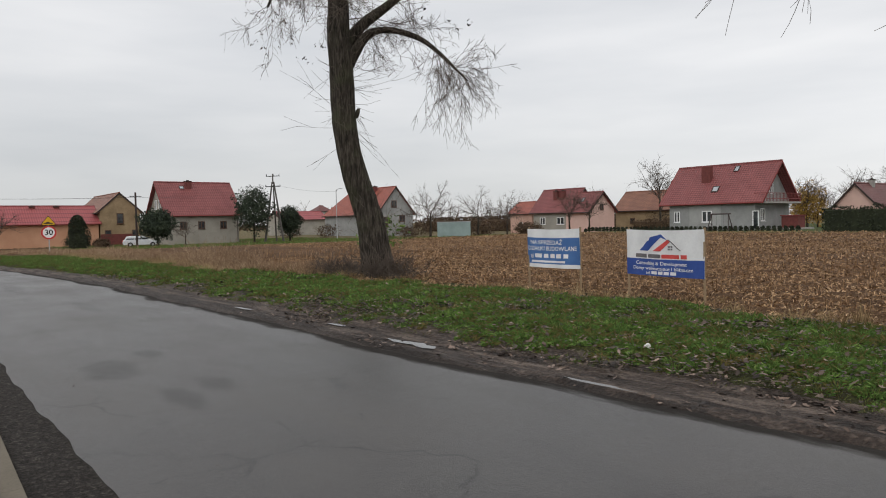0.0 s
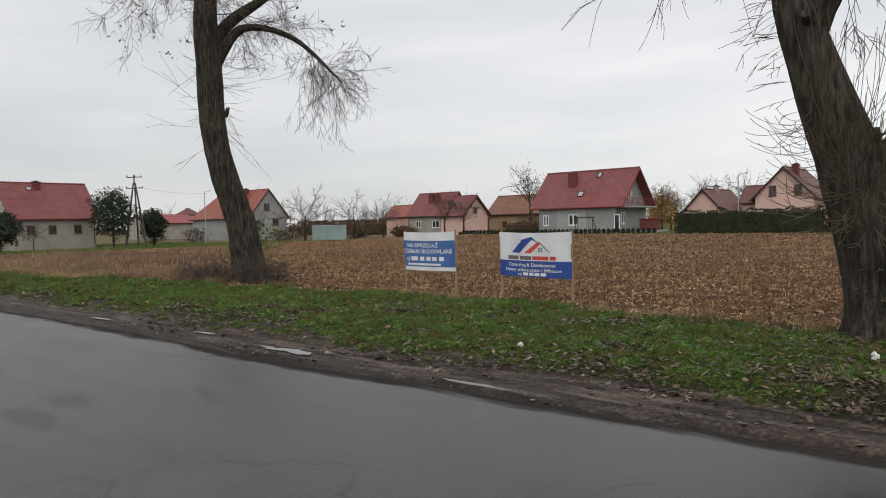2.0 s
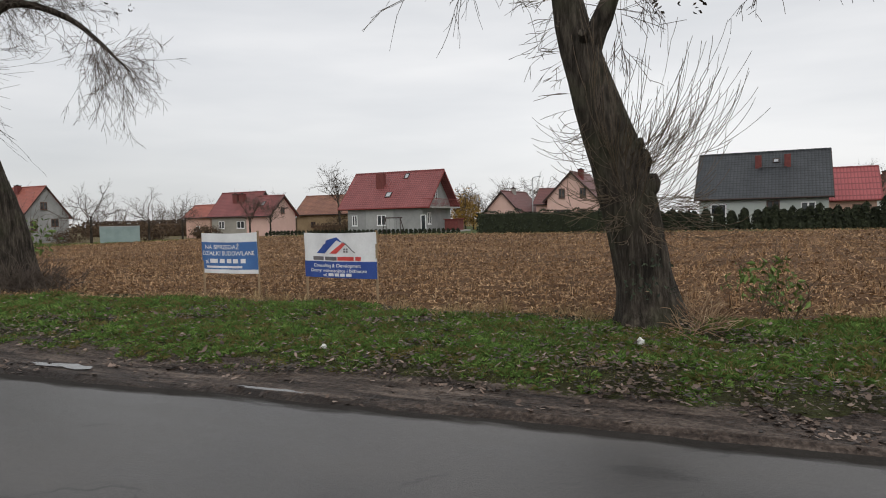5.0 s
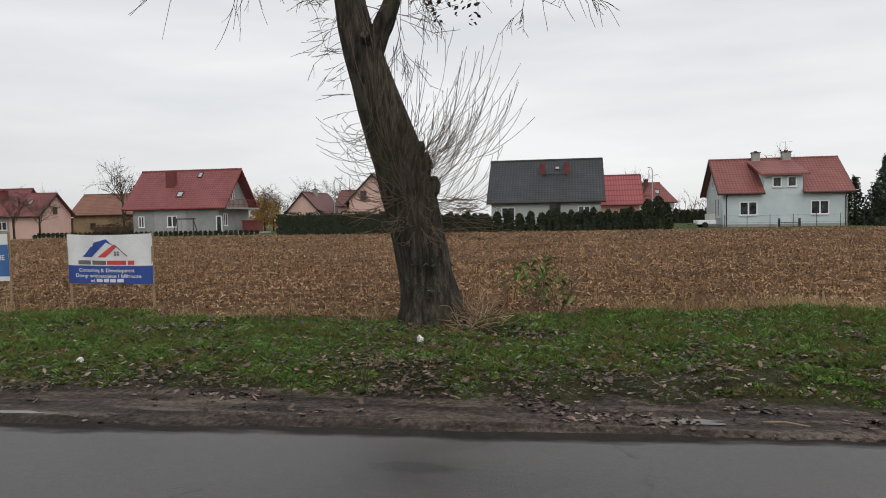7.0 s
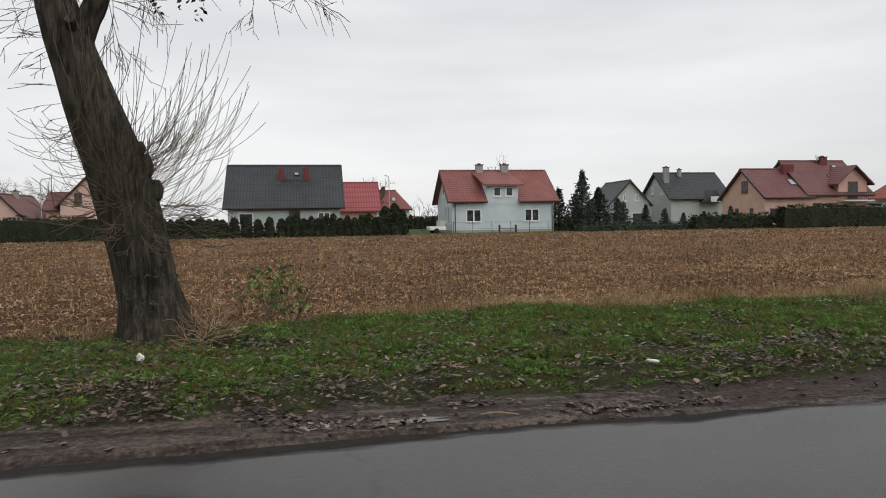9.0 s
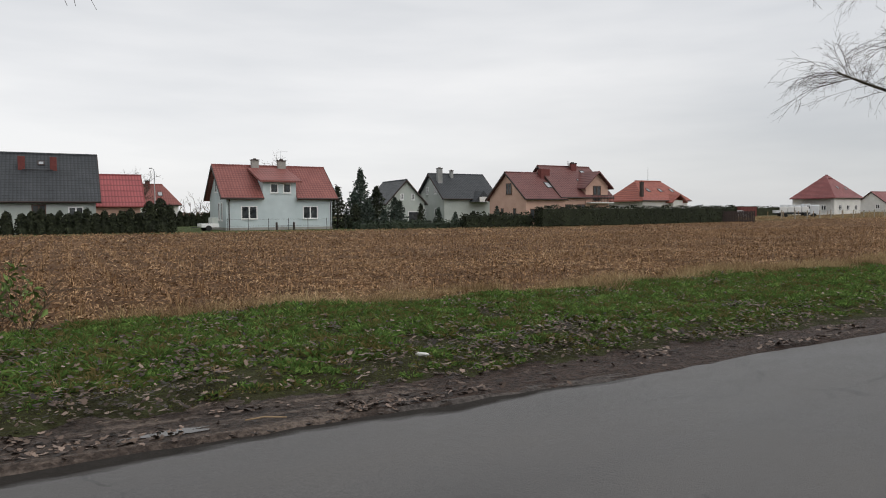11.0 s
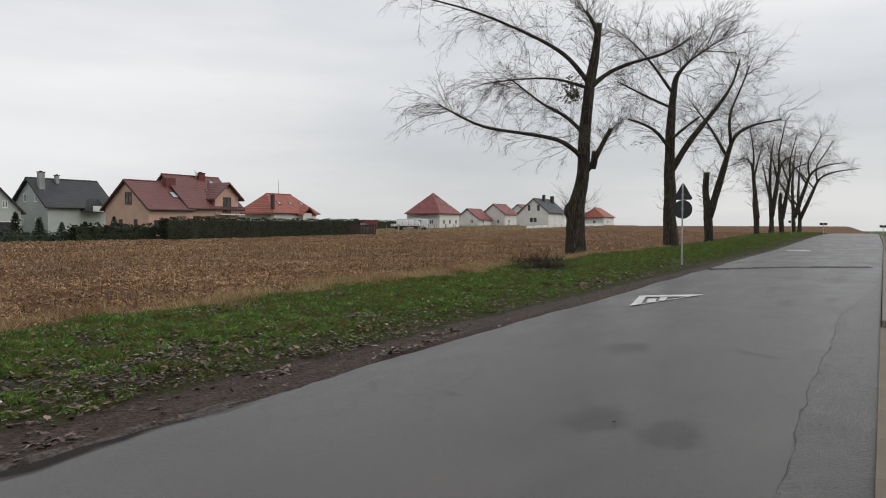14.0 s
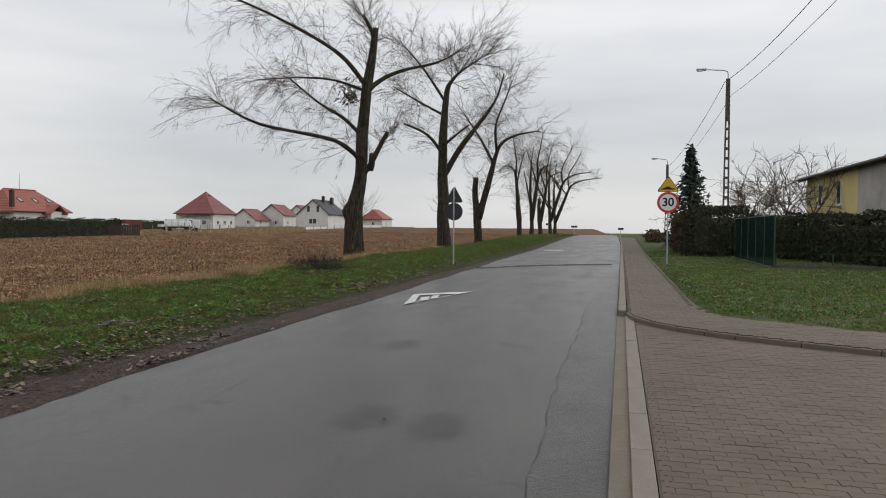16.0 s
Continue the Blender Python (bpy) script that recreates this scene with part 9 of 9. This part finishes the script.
for k in range(3):
    bm = box(-2.3 + k * 1.35, -1.05 + k * 1.35, -0.95, 0.95, 1.452, 2.6)
    bmesh.ops.bevel(bm, geom=list(bm.edges), offset=0.12, segments=2, affect="EDGES")
    part("tank", bm, CAR_WHITE, lorry, "white plastic tank")
for x in (-2.3, 2.7):
    for y in (-1.05, 0.75):
        part("wheel", tube([(x, y, 0.46), (x, y + 0.3, 0.46)], [0.46, 0.46], 16), DARK_METAL, lorry, "dark rubber wheel")

# red container beyond the hedge
t = thing("container", 134.0, 104.0, float(land(134.0, 104.0)), 4, "dull red metal container beyond the field", "container")
part("body", box(-3.0, 3.0, -1.2, 1.2, 0.0, 2.3, bevel=0.03), BRICK_RED, t)
for k in range(20):
    part("rib", box(-2.92 + k * 0.3, -2.8 + k * 0.3, -1.24, -1.2, 0.12, 2.2), BRICK_RED, t)
part("roof", box(-3.06, 3.06, -1.26, 1.26, 2.302, 2.38), TRIM_DARK, t)
# swing frame, shed and fence lines
t = thing("swing", -40.4, 69.2, 0.0, 8, "dark wooden garden swing frame without seat", "swing")
for u in (-1.0, 1.0):
    for q in (-1, 1):
        part("leg", tube([(u * 1.15, q * 0.7, -0.1), (u * 0.9, 0, 1.85)], [0.06, 0.05], 7), TRIM_DARK, t)
part("beam", tube([(-1.15, 0, 1.85), (1.15, 0, 1.85)], [0.07, 0.07], 8), TRIM_DARK, t)
for u in (-0.4, 0.4):
    part("chain", tube([(u, 0, 1.8), (u, 0, 0.5)], [0.012] * 2, 5), DARK_METAL, t)
t = thing("shed", -36.3, 76.9, 0.0, 0, "small red garden shed by the terrace", "shed")
part("body", box(-0.9, 0.9, -0.8, 0.8, -0.1, 1.5), BRICK_RED, t)
part("roof", box(-1.0, 1.0, -0.9, 0.9, 1.502, 1.6), TRIM_RED, t)
TURQ = surf("faded_turquoise_sheet", (0.19, 0.26, 0.25), (0.29, 0.37, 0.36), 1.0, 0.6, 0.3, 20)
t = thing("container", -66.1, 53.4, -0.2, 51, "faded turquoise metal container in the weeds", "container")
part("body", box(-2.0, 2.0, -1.0, 1.0, 0.0, 1.75), TURQ, t)
for k in range(17):
    part("rib", box(-1.98 + k * 0.24, -1.9 + k * 0.24, -1.04, -1.0, 0.1, 1.65), TURQ, t)
part("roof", box(-2.06, 2.06, -1.06, 1.06, 1.752, 1.82), STEEL, t)
f = thing("fence", 77.5, 64.0, 0.0, -50, "brown close boarded wooden fence", "fence")
for k in range(22):
    part("board", box(k * 0.2 - 0.0, k * 0.2 + 0.18, -0.015, 0.015, 0.0, 1.75 + 0.05 * math.sin(k * 2.7)), TRIM_DARK, f)
for zz in (0.4, 1.4):
    part("rail", box(0, 4.4, 0.016, 0.06, zz, zz + 0.09), TRIM_DARK, f)
f = thing("fence", 92, 70, 0.0, 0, "line of wooden fence posts beyond the field", "fence")
for k in range(22):
    px_, py_ = 92 + k * 3.2, 70 - k * 0.35
    g_ = float(land(px_, py_))
    part("post", tube([(px_ - 92, py_ - 70, g_ - 0.2), (px_ - 92, py_ - 70, g_ + 1.25)], [0.06, 0.05], 7), LATH, f)
f = thing("wall", 160, 74, 0.0, -8, "long low pale concrete wall beyond the field", "wall")
for k in range(16):
    g_ = float(land(160 + 2.57 * k, 74 - 0.36 * k))
    part("slab", box(k * 2.6, k * 2.6 + 2.56, -0.06, 0.06, g_ - 0.3, g_ + 0.75), RENDER_LIGHT, f)
f = thing("fence", 14.6, 69.0, 0.0, 0, "thin dark wire fence in front of the pale blue house", "fence")
for k in range(7):
    part("post", tube([(k * 2.0, 0, -0.2), (k * 2.0, 0, 1.25)], [0.028] * 2, 7), DARK_METAL, f)
for zz in (0.5, 1.15):
    part("wire", tube([(0, 0, zz), (12, 0, zz)], [0.008] * 2, 5), DARK_METAL, f)
t = thing("bench", 20.9, 71.2, 0.0, 0, "dark garden bench before the pale blue house", "bench")
part("seat", box(-1.0, 1.0, -0.2, 0.2, 0.4, 0.45), TRIM_DARK, t)
for u in (-0.9, 0.9):
    part("leg", box(u - 0.05, u + 0.05, -0.2, 0.2, 0.0, 0.82), TRIM_DARK, t)
# young hedge plants along the west edge of the field
small = thuja(-60, 70.5, 0.5, 0.24, 860, "small young thuja plant in a hedge row", "young thuja row")
for k in range(46):
    copy_thing(small, pose(-59.4 + k * 0.6, 70.5 - 0.02 * k, 0, 0, 0, k * 50))
t = thing("blue_spruce", 51.0, 66.2, 0.0, 0, "pale blue garden spruce by the hedge", "conifer")
part("trunk", tube([(0, 0, -0.1), (0, 0, 2.0)], [0.06, 0.02], 7), BARK, t)
flakes("crown", 700, cone_shape(2.3, 1.1), 0.12, SPRUCE, t, 870, 1.6)
# litter
PAPER = surf("crumpled_white_paper", (0.60, 0.60, 0.57), (0.78, 0.77, 0.74), 9.0, 0.8, 0.4, 40)


def crumple(x, y, z, sx, sy, sz, seed, label):
    bm = bmesh.new()
    bmesh.ops.create_icosphere(bm, subdivisions=2, radius=1.0)
    R = random.Random(seed)
    for v in bm.verts:
        k = 1 + R.uniform(-0.3, 0.3)
        v.co = Vector((v.co.x * sx * k, v.co.y * sy * k, v.co.z * sz * k))
    o = part("litter", bm, PAPER)
    o.matrix_world = pose(x, y, z, 0, 0, seed * 31)
    return tagged(o, label, "litter")


crumple(-1.46, 8.2, float(ground_height(-1.46, 8.2)) + 0.06, 0.035, 0.04, 0.075, 3, "crumpled white paper cup in the grass")
crumple(3.84, 6.93, float(ground_height(3.84, 6.93)) + 0.045, 0.075, 0.03, 0.02, 4, "flattened white litter in the grass")
crumple(-4.92, 6.85, float(ground_height(-4.92, 6.85)) + 0.05, 0.035, 0.03, 0.035, 5, "small white paper scrap in the grass")
o = part("stick", tube([(1.68, 5.68, 0.012), (1.82, 5.64, 0.03), (1.98, 5.6, 0.014)], [0.006, 0.007, 0.005], 6), LATH)
tagged(o, "pale broken stick on the mud", "stick")
